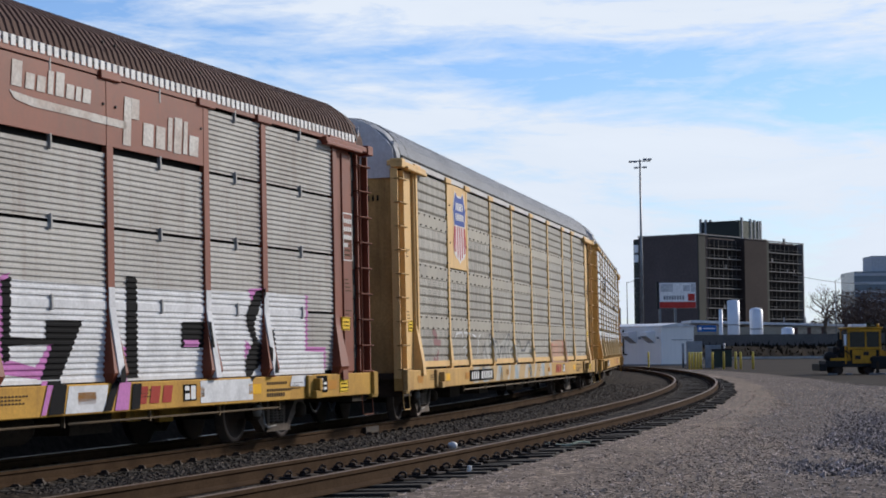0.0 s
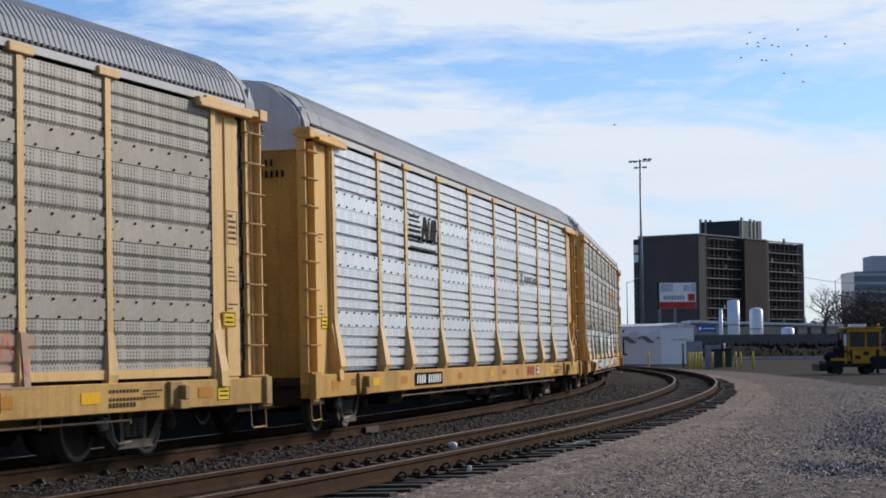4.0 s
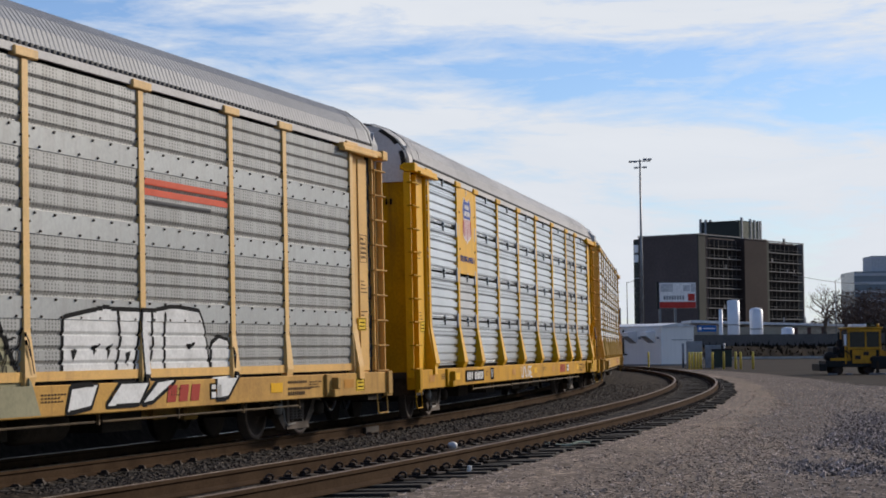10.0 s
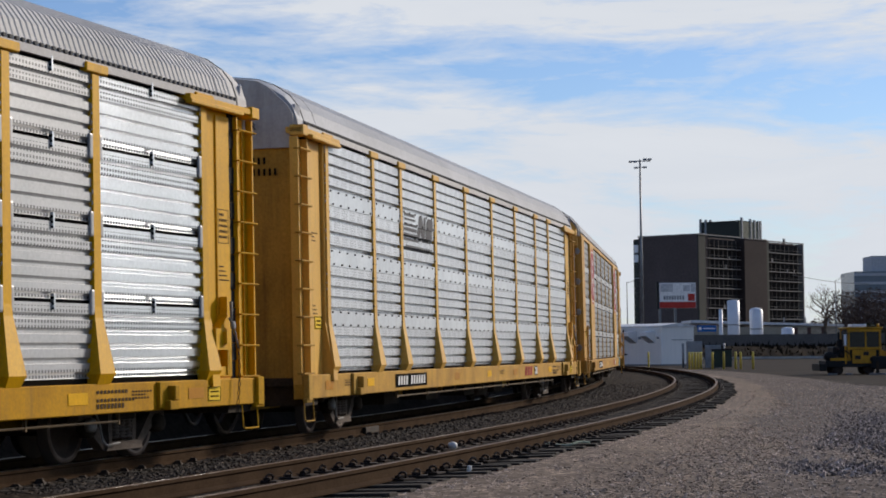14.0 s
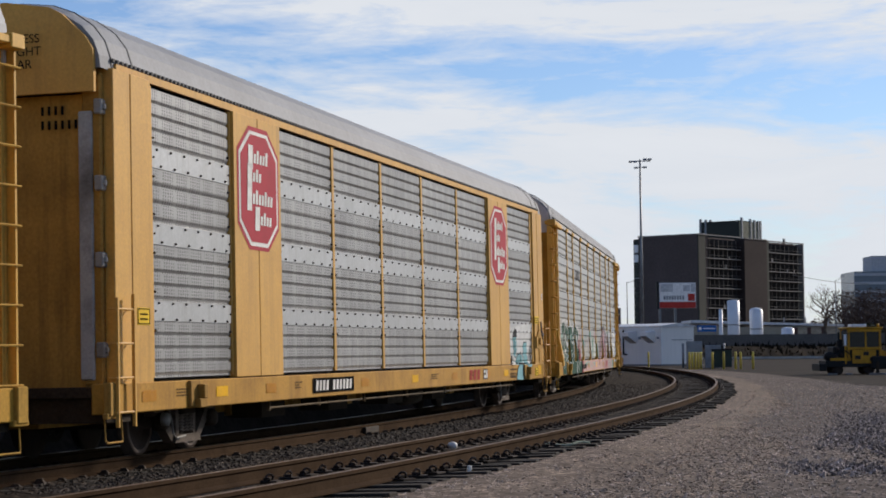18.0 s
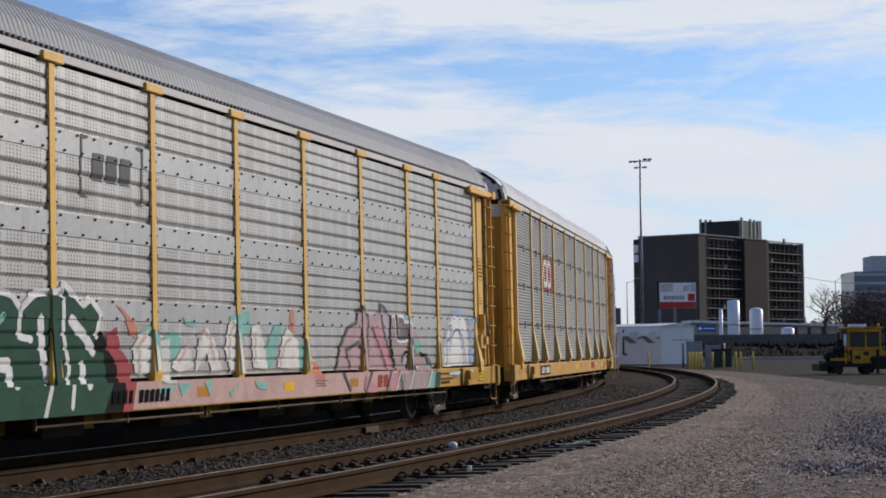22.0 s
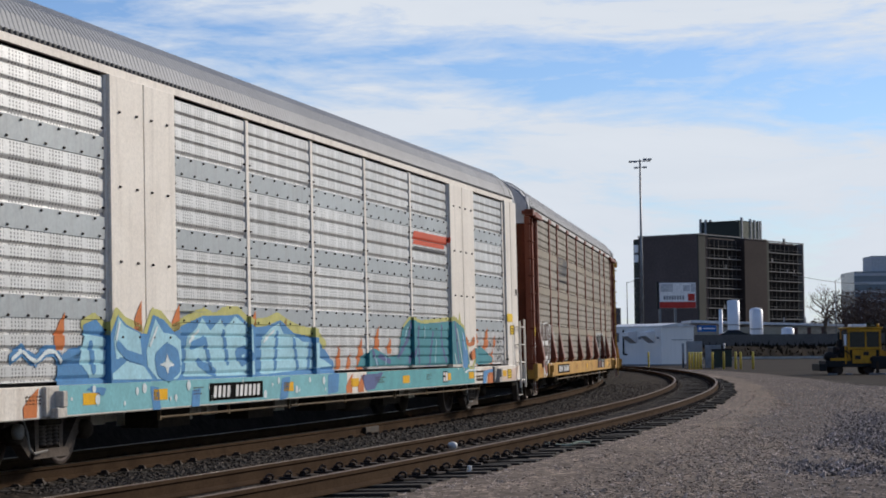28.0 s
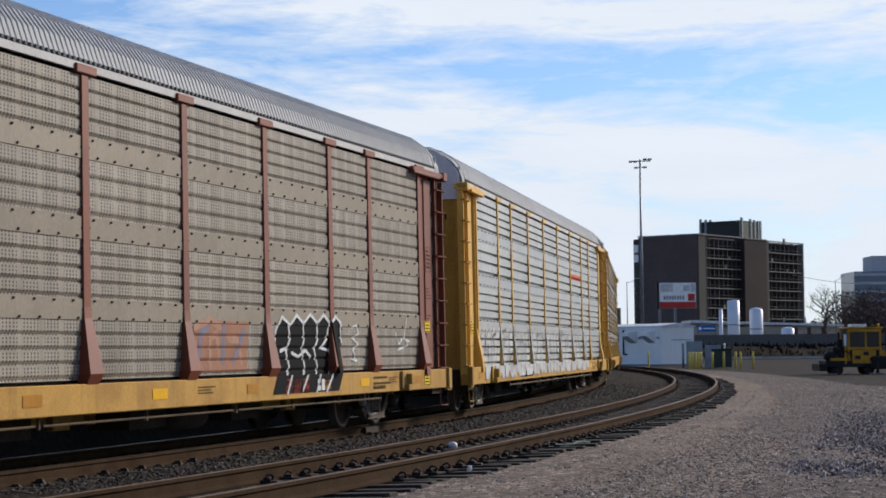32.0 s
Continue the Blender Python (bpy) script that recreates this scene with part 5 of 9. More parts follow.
GLYPHS = dict(
    n=[[(0.05, 0.0), (0.12, 0.75), (0.45, 1.0), (0.80, 0.72), (0.92, 0.0)]],
    m=[[(0.0, 0.0), (0.18, 0.95), (0.46, 0.30), (0.78, 1.0), (1.0, 0.0)]],
    z=[[(0.05, 0.92), (0.85, 0.95), (0.15, 0.10), (0.95, 0.05)]],
    e=[[(0.90, 0.95), (0.15, 0.85), (0.10, 0.05), (0.92, 0.0)], [(0.12, 0.48), (0.75, 0.55)]],
    o=[[(0.5, 0.95), (0.12, 0.70), (0.08, 0.25), (0.45, 0.02), (0.88, 0.25), (0.90, 0.72), (0.5, 0.95)]],
    k=[[(0.15, 0.0), (0.10, 1.0)], [(0.90, 0.98), (0.18, 0.45), (0.95, 0.0)]],
    s=[[(0.92, 0.85), (0.45, 1.0), (0.10, 0.75), (0.55, 0.50), (0.90, 0.28), (0.50, 0.0), (0.08, 0.12)]],
    u=[[(0.08, 1.0), (0.10, 0.25), (0.45, 0.0), (0.85, 0.22), (0.92, 0.98)]],
    i=[[(0.5, 0.0), (0.42, 0.70)], [(0.45, 0.95), (0.47, 0.97)]],
    a=[[(0.05, 0.0), (0.5, 1.0), (0.95, 0.0)], [(0.25, 0.35), (0.75, 0.35)]])


def tag(car, spec, u0, u1, z0, z1, glyphs, fill, edge=None, thick=0.16, rim=0.07, layer=3, label="", jitter=0.05):
    """Sprayed abstract shapes with an outline."""
    rnd = random.Random(int(u0 * 100) + len(glyphs) * 7 + int(z1 * 50))
    step = (u1 - u0) / len(glyphs)
    lines = []
    for k, gname in enumerate(glyphs):
        dz, lean = rnd.uniform(-jitter, jitter), rnd.uniform(-0.25, 0.25)
        for pts in GLYPHS[gname]:
            lines.append([(u0 + step * (k - 0.05 + 1.12 * a + lean * (b - 0.5) + rnd.uniform(-0.13, 0.13)), z0 + (z1 - z0) * min(max(b * (1 + dz) + rnd.uniform(-0.13, 0.13), 0.0), 1.05)) for a, b in pts])
        if rnd.random() < 0.6:
            a = rnd.uniform(0.1, 0.9)
            lines.append([(u0 + step * (k + a), z0 + (z1 - z0) * rnd.uniform(0.1, 0.5)), (u0 + step * (k + a + rnd.uniform(-.5, .5)), z0 + (z1 - z0) * rnd.uniform(0.5, 1.0))])
    if edge:
        mark(car, spec, [q for l in lines for q in stroke(l, thick + 2 * rim)], edge, layer, "graffiti", label)
    mark(car, spec, [q for l in lines for q in stroke(l, thick)], fill, layer + 1, "graffiti", label)


def blocks(car, spec, u0, u1, z0, z1, n, fill, edge, slit, seed, rim=0.05, layer=3, label="", shade=None):
    """A sprayed piece of chunky overlapping shapes with edges, slits and shading."""
    rnd = random.Random(seed)
    step, fills, edges, slits, shades = (u1 - u0) / n, [], [], [], []
    for k in range(n):
        a, b = u0 + step * (k - 0.06), u0 + step * (k + 1.08)
        H, L = z1 - z0, (u1 - u0) / n
        j = lambda s: rnd.uniform(-s, s)
        top, leg = z1 + j(0.12) * H, z0 + abs(j(0.08)) * H
        p = [(a + L * abs(j(.15)), leg), (a + L * (.12 + j(.1)), z0 + H * (.5 + j(.15))), (a + L * (.05 + abs(j(.12))), top - H * abs(j(.15))), (a + L * (.38 + j(.1)), top), (a + L * (.52 + j(.08)), top - H * (.12 + abs(j(.2)))),
             (b - L * (.30 + j(.1)), top + j(.06) * H), (b - L * abs(j(.15)), top - H * (.18 + abs(j(.15)))), (b - L * (.20 + j(.1)), z0 + H * (.45 + j(.12))), (b - L * abs(j(.1)), z0 + H * abs(j(.12))), (b - L * .30, z0), (a + L * (.58 + j(.1)), z0 + H * (.22 + j(.1))), (a + L * .36, z0)]
        fills.append(p)
        edges += [p] + stroke(p + [p[0]], 2 * rim)
        for _ in range(3):
            x, z = a + L * rnd.uniform(.3, .8), z0 + H * rnd.uniform(.2, .7)
            slits += stroke([(x, z), (x + j(.18) * L, z + H * rnd.uniform(.12, .3)), (x + j(.25) * L, z + H * rnd.uniform(.25, .4))], rnd.uniform(0.03, 0.07))
        x = a + L * rnd.uniform(.2, .7)
        shades.append([(x, z0 + H * .08), (x + L * .3, z0 + H * .1), (x + L * .22, z0 + H * rnd.uniform(.4, .6)), (x + L * .05, z0 + H * rnd.uniform(.3, .5))])
    mark(car, spec, edges, edge, layer, "graffiti", label)
    mark(car, spec, fills, fill, layer + 1, "graffiti", label)
    if shade:
        mark(car, spec, shades, shade, layer + 2, "graffiti")
    mark(car, spec, slits, slit, layer + 3, "graffiti")


def spray(name, rgb):
    return material("spray_" + name, rgb, 0.8, 0.0, [c * 0.8 + 0.003 for c in rgb], 2.5, 20.0, 0.15, 0.05, spec=0.05 if max(rgb) < 0.1 else 0.25)


SILVER, INK, PINK = spray("silver", (0.66, 0.66, 0.66)), spray("ink", (0.010, 0.010, 0.011)), spray("pink", (0.50, 0.17, 0.42))
SP_WHITE, TEAL, ORANGE = spray("white", (0.68, 0.68, 0.66)), spray("teal", (0.045, 0.24, 0.28)), spray("orange", (0.58, 0.17, 0.045))
GREEN, ROSE, SKYB, CORAL = spray("bottle", (0.035, 0.085, 0.060)), spray("rose", (0.52, 0.33, 0.29)), spray("sky", (0.42, 0.56, 0.66)), spray("coral", (0.55, 0.20, 0.14))
MINT = spray("mint", (0.20, 0.44, 0.38))
LOGO_BLUE, LOGO_RED, LOGO_ORANGE = flat("emblem_blue", (0.035, 0.075, 0.30)), flat("emblem_red", (0.42, 0.035, 0.055)), flat("emblem_orange", (0.62, 0.10, 0.05))
LOGO_GREY = flat("emblem_grey", (0.10, 0.10, 0.105))
CARS = {}


def car(index, **spec):
    spec.setdefault("rows", BANDED)
    spec.setdefault("ribs", "rib")
    spec.setdefault("posts", "plain")
    CARS[index] = build_car(index, spec)
    return CARS[index], spec


def shield(c, s, u, z, h, broad=0.38):
    wd = h * broad
    half = [(0.0, .43), (.30, .43), (.62, .50), (.80, .40), (1.0, .24), (.90, .10), (.86, -.02), (.95, -.18), (1.0, -.28), (.88, -.38), (.60, -.44), (.25, -.46), (0.0, -.52)]
    full = half + [(-a, b) for a, b in half[-2:0:-1]]

    def grown(k):
        return [(u + wd * a * k, z + h * b * (1 - (1 - k) * 0.6)) for a, b in full]
    mark(c, s, [grown(1.0)], WHITE_PAINT, 1, "emblem", "blue, white and red striped shield")
    mark(c, s, [[(a, max(b, z + h * .02)) for a, b in grown(.93)]], LOGO_BLUE, 2, "emblem", "blue upper field of the shield")
    for k in range(-2, 3):
        a = u + k * wd * .34
        low = {0: .46, 1: .43, 2: .36}[abs(k)]
        mark(c, s, [rect(a - wd * .075, a + wd * .075, z - h * low, z + h * .01)], LOGO_RED, 2, "stripe")
    for sg in (-1, 1):
        edge = [(u + sg * wd * a, z + h * b) for a, b in ((.80, .01), (.86, -.02), (.95, -.18), (.985, -.28), (.86, -.375), (.84, -.28), (.80, -.15), (.74, -.02))]
        mark(c, s, [edge], LOGO_RED, 2, "stripe")
    bars(c, s, u - wd * .56, z + h * .235, 5, wd * .23, h * .105, WHITE_PAINT, 0, 3)
    bars(c, s, u - wd * .62, z + h * .085, 7, wd * .185, h * .105, WHITE_PAINT, 0, 3)


def rail_logo(c, s, u0, mat):
    for k in range(6):
        mark(c, s, [rect(u0 + .18, u0 + 1.0 + k * .07, 3.78 - k * .09, 3.83 - k * .09)], mat, 2, "stripe", "dark stripe of the owner's emblem")
    mark(c, s, [[(u0 + 1.22, 3.34), (u0 + 1.36, 3.82), (u0 + 1.62, 3.82), (u0 + 1.72, 3.56), (u0 + 1.76, 3.82), (u0 + 1.9, 3.82), (u0 + 1.84, 3.34), (u0 + 1.62, 3.34), (u0 + 1.5, 3.6), (u0 + 1.42, 3.34)]], mat, 2, "emblem", "dark block shape of the owner's emblem")
    mark(c, s, [[(u0 + 1.92, 3.34), (u0 + 1.98, 3.74), (u0 + 2.1, 3.83), (u0 + 2.5, 3.82), (u0 + 2.45, 3.42), (u0 + 2.3, 3.34)]], mat, 2, "emblem", "dark block shape of the owner's emblem")
    bars(c, s, u0 + .3, 3.14, 15, .145, .11, mat, 0.02, 2)


# car with the brown sign panels
c, s = car(0, body="brown", sill="gold", post="brown", sheet="a", roof="brown", roof_kind="coarse", posts="boot", rows=STACKED, ribs="fine", toothed=True, eave="brown", plates={5: 3.80, 6: 3.80},
           label="brown and grey ribbed car carrier with silver graffiti along its base", roof_label="dark brown ribbed roof")
stencil = part("stencil", boxes((-0.21, 0.21, -0.003, 0, 0.37, 0.385), (-0.21, 0.21, -0.003, 0, -0.385, -0.37), (-0.21, -0.195, -0.003, 0, -0.37, 0.37), (0.195, 0.21, -0.003, 0, -0.37, 0.37), *[(-0.16 + 0.09 * (k % 4), -0.10 + 0.09 * (k % 4), -0.003, 0, 0.22 - 0.13 * (k // 4), 0.29 - 0.13 * (k // 4)) for k in range(14)]), WHITE_PAINT, c, "white stencilled data box")
stencil.matrix_basis = pose(12.56, -1.470, 3.15)
WORN_WHITE = material("worn_white_paint", (0.66, 0.62, 0.56), 0.8, 0, (0.50, 0.42, 0.36), 1.6, 24.0, 0.25, spec=0.1)
for u_, w_, z0, z1 in ((1.98, .22, 4.26, 4.55), (2.28, .19, 4.26, 4.44), (2.53, .19, 4.26, 4.44), (2.78, .12, 4.26, 4.52), (2.96, .19, 4.25, 4.54), (3.20, .18, 4.25, 4.43), (3.43, .12, 4.25, 4.43), (3.60, .19, 4.25, 4.43)):
    mark(c, s, [rect(u_, u_ + w_, z0, z1, .03)], WORN_WHITE, 2, "lettering", "worn white block of lettering")
mark(c, s, [[(1.95, 4.20), (2.05, 4.11), (2.45, 4.07), (4.72, 4.06), (4.72, 4.15), (2.45, 4.17)]], WORN_WHITE, 2, "emblem", "worn white arrow stripe")
for u_, w_, z0, z1, lean in ((4.62, .20, 3.86, 4.46, .06), (4.84, .22, 4.20, 4.46, .02), (5.16, .28, 3.91, 4.19, .03), (5.52, .26, 3.91, 4.19, .03), (5.86, .12, 3.91, 4.34, .04), (6.04, .22, 3.89, 4.36, .05), (6.32, .12, 3.90, 4.34, .04), (6.50, .28, 3.90, 4.17, .03)):
    mark(c, s, [rect(u_, u_ + w_, z0, z1, lean)], WORN_WHITE, 2, "lettering", "worn white block of lettering")
mark(c, s, [[(1.7, 0.97), (11.34, 0.97), (11.31, 1.34), (10.60, 1.35), (10.62, 2.15), (8.9, 2.16), (4.6, 2.10), (1.75, 2.13)]], SILVER, 2, "graffiti", "silver paint over the lower panels")
mark(c, s, [[(1.74, 2.14), (1.95, 2.2), (1.9, 1.25), (2.5, 1.16), (2.82, 1.43), (2.98, 1.43), (2.62, 1.02), (1.66, 1.1)], [(10.60, 2.16), (10.68, 2.16), (10.65, 1.38), (11.39, 1.38), (11.39, 1.03), (11.32, 1.03), (11.32, 1.31), (10.56, 1.31)], [(8.32, 1.48), (8.5, 1.39), (8.27, 1.19)],
            [(8.45, 2.2), (8.95, 2.22), (8.6, 1.9)], [(4.2, 0.62), (4.55, 0.62), (4.72, 1.38), (4.5, 1.4)], [(2.45, 0.62), (2.55, 0.62), (2.75, 1.0), (2.62, 1.0)]], PINK, 3, "graffiti", "pink sprayed edges")
mark(c, s, [[(2.74, 1.69), (3.6, 1.70), (3.25, 1.27), (3.04, 1.02), (2.6, 1.02), (2.88, 1.42), (1.92, 1.40), (1.95, 1.24), (1.8, 1.22), (1.76, 1.5), (2.72, 1.48)], [(1.78, 2.1), (1.98, 2.16), (1.95, 1.45), (1.80, 1.45)], [(4.72, 2.26), (4.99, 2.25), (4.99, 1.0), (4.66, 1.0)],
            [(6.26, 1.71), (7.04, 1.72), (7.03, 1.37), (6.24, 1.37)], [(8.98, 2.22), (8.69, 2.16), (8.35, 1.85), (8.37, 1.68), (8.58, 1.45), (8.3, 1.19), (8.3, 0.89), (8.6, 1.04), (8.95, 1.18), (9.02, 1.35), (8.72, 1.49), (8.62, 1.69), (8.98, 2.13)], [(8.95, 1.0), (9.34, 1.66), (9.50, 1.0)],
            [(3.9, 0.62), (4.1, 0.62), (4.5, 1.25), (4.25, 1.1)], [(2.6, 0.62), (2.95, 0.62), (3.05, 1.0), (2.75, 1.0)], rect(4.62, 4.85, 0.62, 0.94, .06)], INK, 4, "graffiti", "black sprayed block shapes")
mark(c, s, [rect(6.32, 6.77, 1.38, 1.47)], PINK, 5, "graffiti")
mark(c, s, [rect(3.0, 3.95, 0.62, 0.94, .1), rect(6.62, 8.34, 0.64, 0.94), [(9.72, 0.80), (9.80, 0.95), (10.65, 0.95), (10.64, 0.78)]], SILVER, 2, "graffiti", "silver patches on the sill")
mark(c, s, [rect(10.70, 11.22, 0.69, 0.93)], BLACK_PAINT, 3, "notice", "black notice with pale print")
mark(c, s, [rect(10.74 + .16 * (k % 3), 10.86 + .16 * (k % 3), .72 + .07 * (k // 3), .765 + .07 * (k // 3)) for k in range(8)], WHITE_PAINT, 4, "notice")
number_plate(c, s, -5.9, -4.3)
# tan car with the shield
c, s = car(1, body="tan", sheet="b", band="b", roof="grey", roof_kind="wide", base=True, plates={1: 2.94}, label="tan-yellow and weathered grey car carrier with a striped shield")
shield(c, s, -7.86, 3.80, 1.45, 0.46)
number_plate(c, s, -7.45, -4.7)
for shape_ in [[(-5.38, 1.08), (-5.33, 1.41), (-4.63, 1.63), (-4.15, 1.55), (-4.17, 1.07)], [(-4.0, 1.06), (-4.03, 1.48), (-3.24, 1.43), (-2.3, 1.66), (-1.32, 1.37), (-1.34, 1.03)], [(-0.68, 1.07), (-0.79, 1.5), (-0.26, 1.28), (0.6, 1.46), (1.07, 1.46), (0.93, 1.05)]]:
    mark(c, s, [shape_], spray("dim_silver", (0.40, 0.39, 0.35)), 2, "graffiti", "faded silver sprayed fill")
for line_ in [[(-5.37, 1.3), (-5.23, 1.43), (-5.04, 1.19), (-4.91, 1.08)], [(-4.69, 1.41), (-4.64, 1.64), (-4.44, 1.66), (-4.36, 1.45), (-4.61, 1.4), (-4.54, 1.11)], [(-4.36, 1.49), (-4.2, 1.3), (-4.21, 1.07)], [(-3.92, 1.1), (-4.08, 1.34), (-3.94, 1.49), (-3.68, 1.48), (-3.52, 1.26), (-3.61, 1.1)], [(-3.48, 1.1), (-3.13, 1.38), (-2.9, 1.37), (-2.98, 1.09)], [(-2.8, 1.17), (-2.64, 1.46), (-2.51, 1.17), (-2.38, 1.04)], [(-2.4, 1.5), (-2.2, 1.67), (-2.01, 1.63), (-2.07, 1.42), (-2.27, 1.33), (-2.08, 1.08)], [(-1.95, 1.29), (-1.58, 1.33), (-1.72, 1.04), (-1.34, 1.03)], [(-0.79, 1.5), (-0.57, 1.5), (-0.37, 1.28), (0.16, 1.28), (0.75, 1.51), (1.01, 1.46), (0.88, 1.23), (1.42, 1.32)]]:
    mark(c, s, stroke(line_, 0.06), LOGO_GREY, 3, "graffiti", "faded dark grey outline")
for line_ in [[(-8.47, 1.54), (-8.32, 1.64), (-7.78, 1.67), (-7.65, 1.55)], [(-7.53, 1.67), (-6.95, 1.64)], [(-6.09, 1.2), (-5.93, 1.56), (-5.74, 1.63)], [(-7.5, 1.35), (-7.33, 1.4), (-7.4, 1.14)], [(-6.61, 1.63), (-6.25, 1.59)]]:
    mark(c, s, stroke(line_, 0.045), SILVER, 3, "graffiti", "thin pale line")
for line_ in [[(-10.58, 1.66), (-10.36, 1.62), (-10.23, 1.52)], [(-10.49, 1.47), (-9.95, 1.45)], [(-10.53, 1.14), (-10.28, 1.04), (-10.15, 1.26)]]:
    mark(c, s, stroke(line_, 0.13), spray("faint_plum", (0.26, 0.13, 0.13)), 2, "graffiti", "faint dark red scribble")
for shape_ in [[(4.18, 0.96), (4.33, 1.47), (5.26, 1.54), (6.44, 1.58), (7.35, 1.53), (7.21, 0.93)]]:
    mark(c, s, [shape_], spray("faded_coral", (0.42, 0.27, 0.19)), 2, "graffiti", "faded orange sprayed patch")
for line_ in [[(4.47, 1.01), (4.58, 1.42), (4.95, 1.44), (4.84, 1.03)], [(5.22, 1.02), (5.4, 1.44)], [(5.71, 1.44), (5.76, 1.02), (6.23, 1.04)], [(6.48, 1.04), (6.76, 1.51), (7.06, 1.09)]]:
    mark(c, s, stroke(line_, 0.06), CORAL, 3, "graffiti")
mark(c, s, [rect(-7.0, 4.0, 0.62, 0.95)], spray("faded_sill", (0.44, 0.40, 0.33)), 1, "graffiti", "pale faded paint on the sill")
mark(c, s, [rect(-6.5 + 1.3 * k, -5.9 + 1.3 * k + .2 * (k % 3), 0.62, 0.95, .25) for k in range(8)], spray("faded_ochre", (0.45, 0.30, 0.13)), 2, "graffiti")
mark(c, s, [rect(-5.9 + 2.1 * k, -5.5 + 2.1 * k, 0.62, 0.95, -.2) for k in range(5)], spray("faded_blue", (0.30, 0.36, 0.38)), 2, "graffiti")
# bright car with the rail emblem
c, s = car(2, body="orange", post="tan", posts="boot", sheet="c", band="c", ribs="groove", roof="grey", label="bright silver ribbed car carrier with orange-yellow posts")
rail_logo(c, s, -7.0, INK)
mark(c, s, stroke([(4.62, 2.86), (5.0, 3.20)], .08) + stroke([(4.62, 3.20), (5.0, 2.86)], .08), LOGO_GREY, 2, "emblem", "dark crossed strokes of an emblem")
word = piece("lettering", text_mesh("HOURGLASS", 0.30, LOGO_GREY), c, label="dark grey lettering")
word.matrix_basis = pose(6.03, -(W_PANEL + 0.006), 2.98, 90, 0, 0)
number_plate(c, s, -6.9, -4.6)
# grey car with three white tags
c, s = car(3, body="orange", post="tan", sheet="d", band="d", roof="dark", base=True, label="dull grey ribbed car carrier with white and blue graffiti")
mark(c, s, [rect(4.4, 6.95, 3.42, 3.52), rect(4.4, 6.95, 3.30, 3.39)], LOGO_ORANGE, 2, "emblem", "faded orange bar emblem", on_posts=False)
mark(c, s, [rect(4.4, 6.4, 3.20, 3.25)], LOGO_GREY, 2, "emblem", on_posts=False)
number_plate(c, s, -7.18, -4.65)
PALE_BLUE, HAZY = spray("pale_blue", (0.46, 0.60, 0.66)), spray("hazy_olive", (0.27, 0.25, 0.15))
# first piece: white bubbles
mark(c, s, [[(-11.3, 1.02), (-11.24, 1.42), (-10.96, 1.73), (-11.07, 2.03), (-10.88, 2.14), (-10.37, 1.93), (-10.11, 1.94), (-9.99, 1.74), (-9.91, 1.97), (-9.49, 2.04), (-9.21, 1.98), (-8.78, 2.08), (-8.52, 1.85), (-8.11, 1.88), (-7.31, 2.14), (-7.04, 2.08), (-7.11, 1.43), (-6.93, 1.1), (-6.9, 0.93), (-7.16, 0.61), (-8.1, 0.83), (-9.28, 0.62), (-9.97, 0.66), (-10.36, 0.87)]], SP_WHITE, 2, "graffiti", "white sprayed bubbles with black outlines")
for line_ in [[(-11.19, 1.42), (-10.96, 1.73), (-11.03, 1.99), (-10.85, 2.11), (-10.37, 1.9), (-10.15, 1.91)], [(-10.97, 1.36), (-11.2, 1.32), (-11.24, 1.42)], [(-10.78, 1.42), (-10.61, 1.56), (-10.73, 1.66), (-10.84, 1.55), (-10.97, 1.42)], [(-10.15, 1.91), (-10.25, 1.67), (-10.31, 1.38), (-10.86, 1.12), (-10.99, 1.01)], [(-9.99, 1.73), (-9.91, 1.97), (-9.56, 2.02), (-9.64, 1.74), (-9.82, 1.42), (-9.53, 1.33), (-9.3, 1.75), (-9.19, 1.96), (-8.8, 2.06)], [(-8.8, 2.06), (-8.76, 1.75), (-8.81, 1.43), (-9.12, 1.01)], [(-8.52, 1.83), (-8.63, 1.43), (-8.3, 1.33), (-8.14, 1.33), (-8.05, 1.57), (-8.27, 1.81)], [(-8.11, 1.88), (-7.31, 2.12), (-7.07, 2.05), (-7.19, 1.43), (-7.05, 1.08)], [(-7.99, 1.38), (-7.9, 1.62), (-7.49, 1.77), (-7.34, 1.62), (-7.52, 1.38), (-7.99, 1.33)], [(-10.28, 1.16), (-9.87, 1.24), (-9.54, 1.04), (-9.94, 1.2)], [(-9.28, 0.62), (-8.99, 0.77), (-8.69, 1.05), (-8.08, 1.14)], [(-11.24, 1.42), (-11.3, 1.02), (-10.36, 0.87)]]:
    mark(c, s, stroke(line_, 0.085), INK, 3, "graffiti", "black sprayed line")
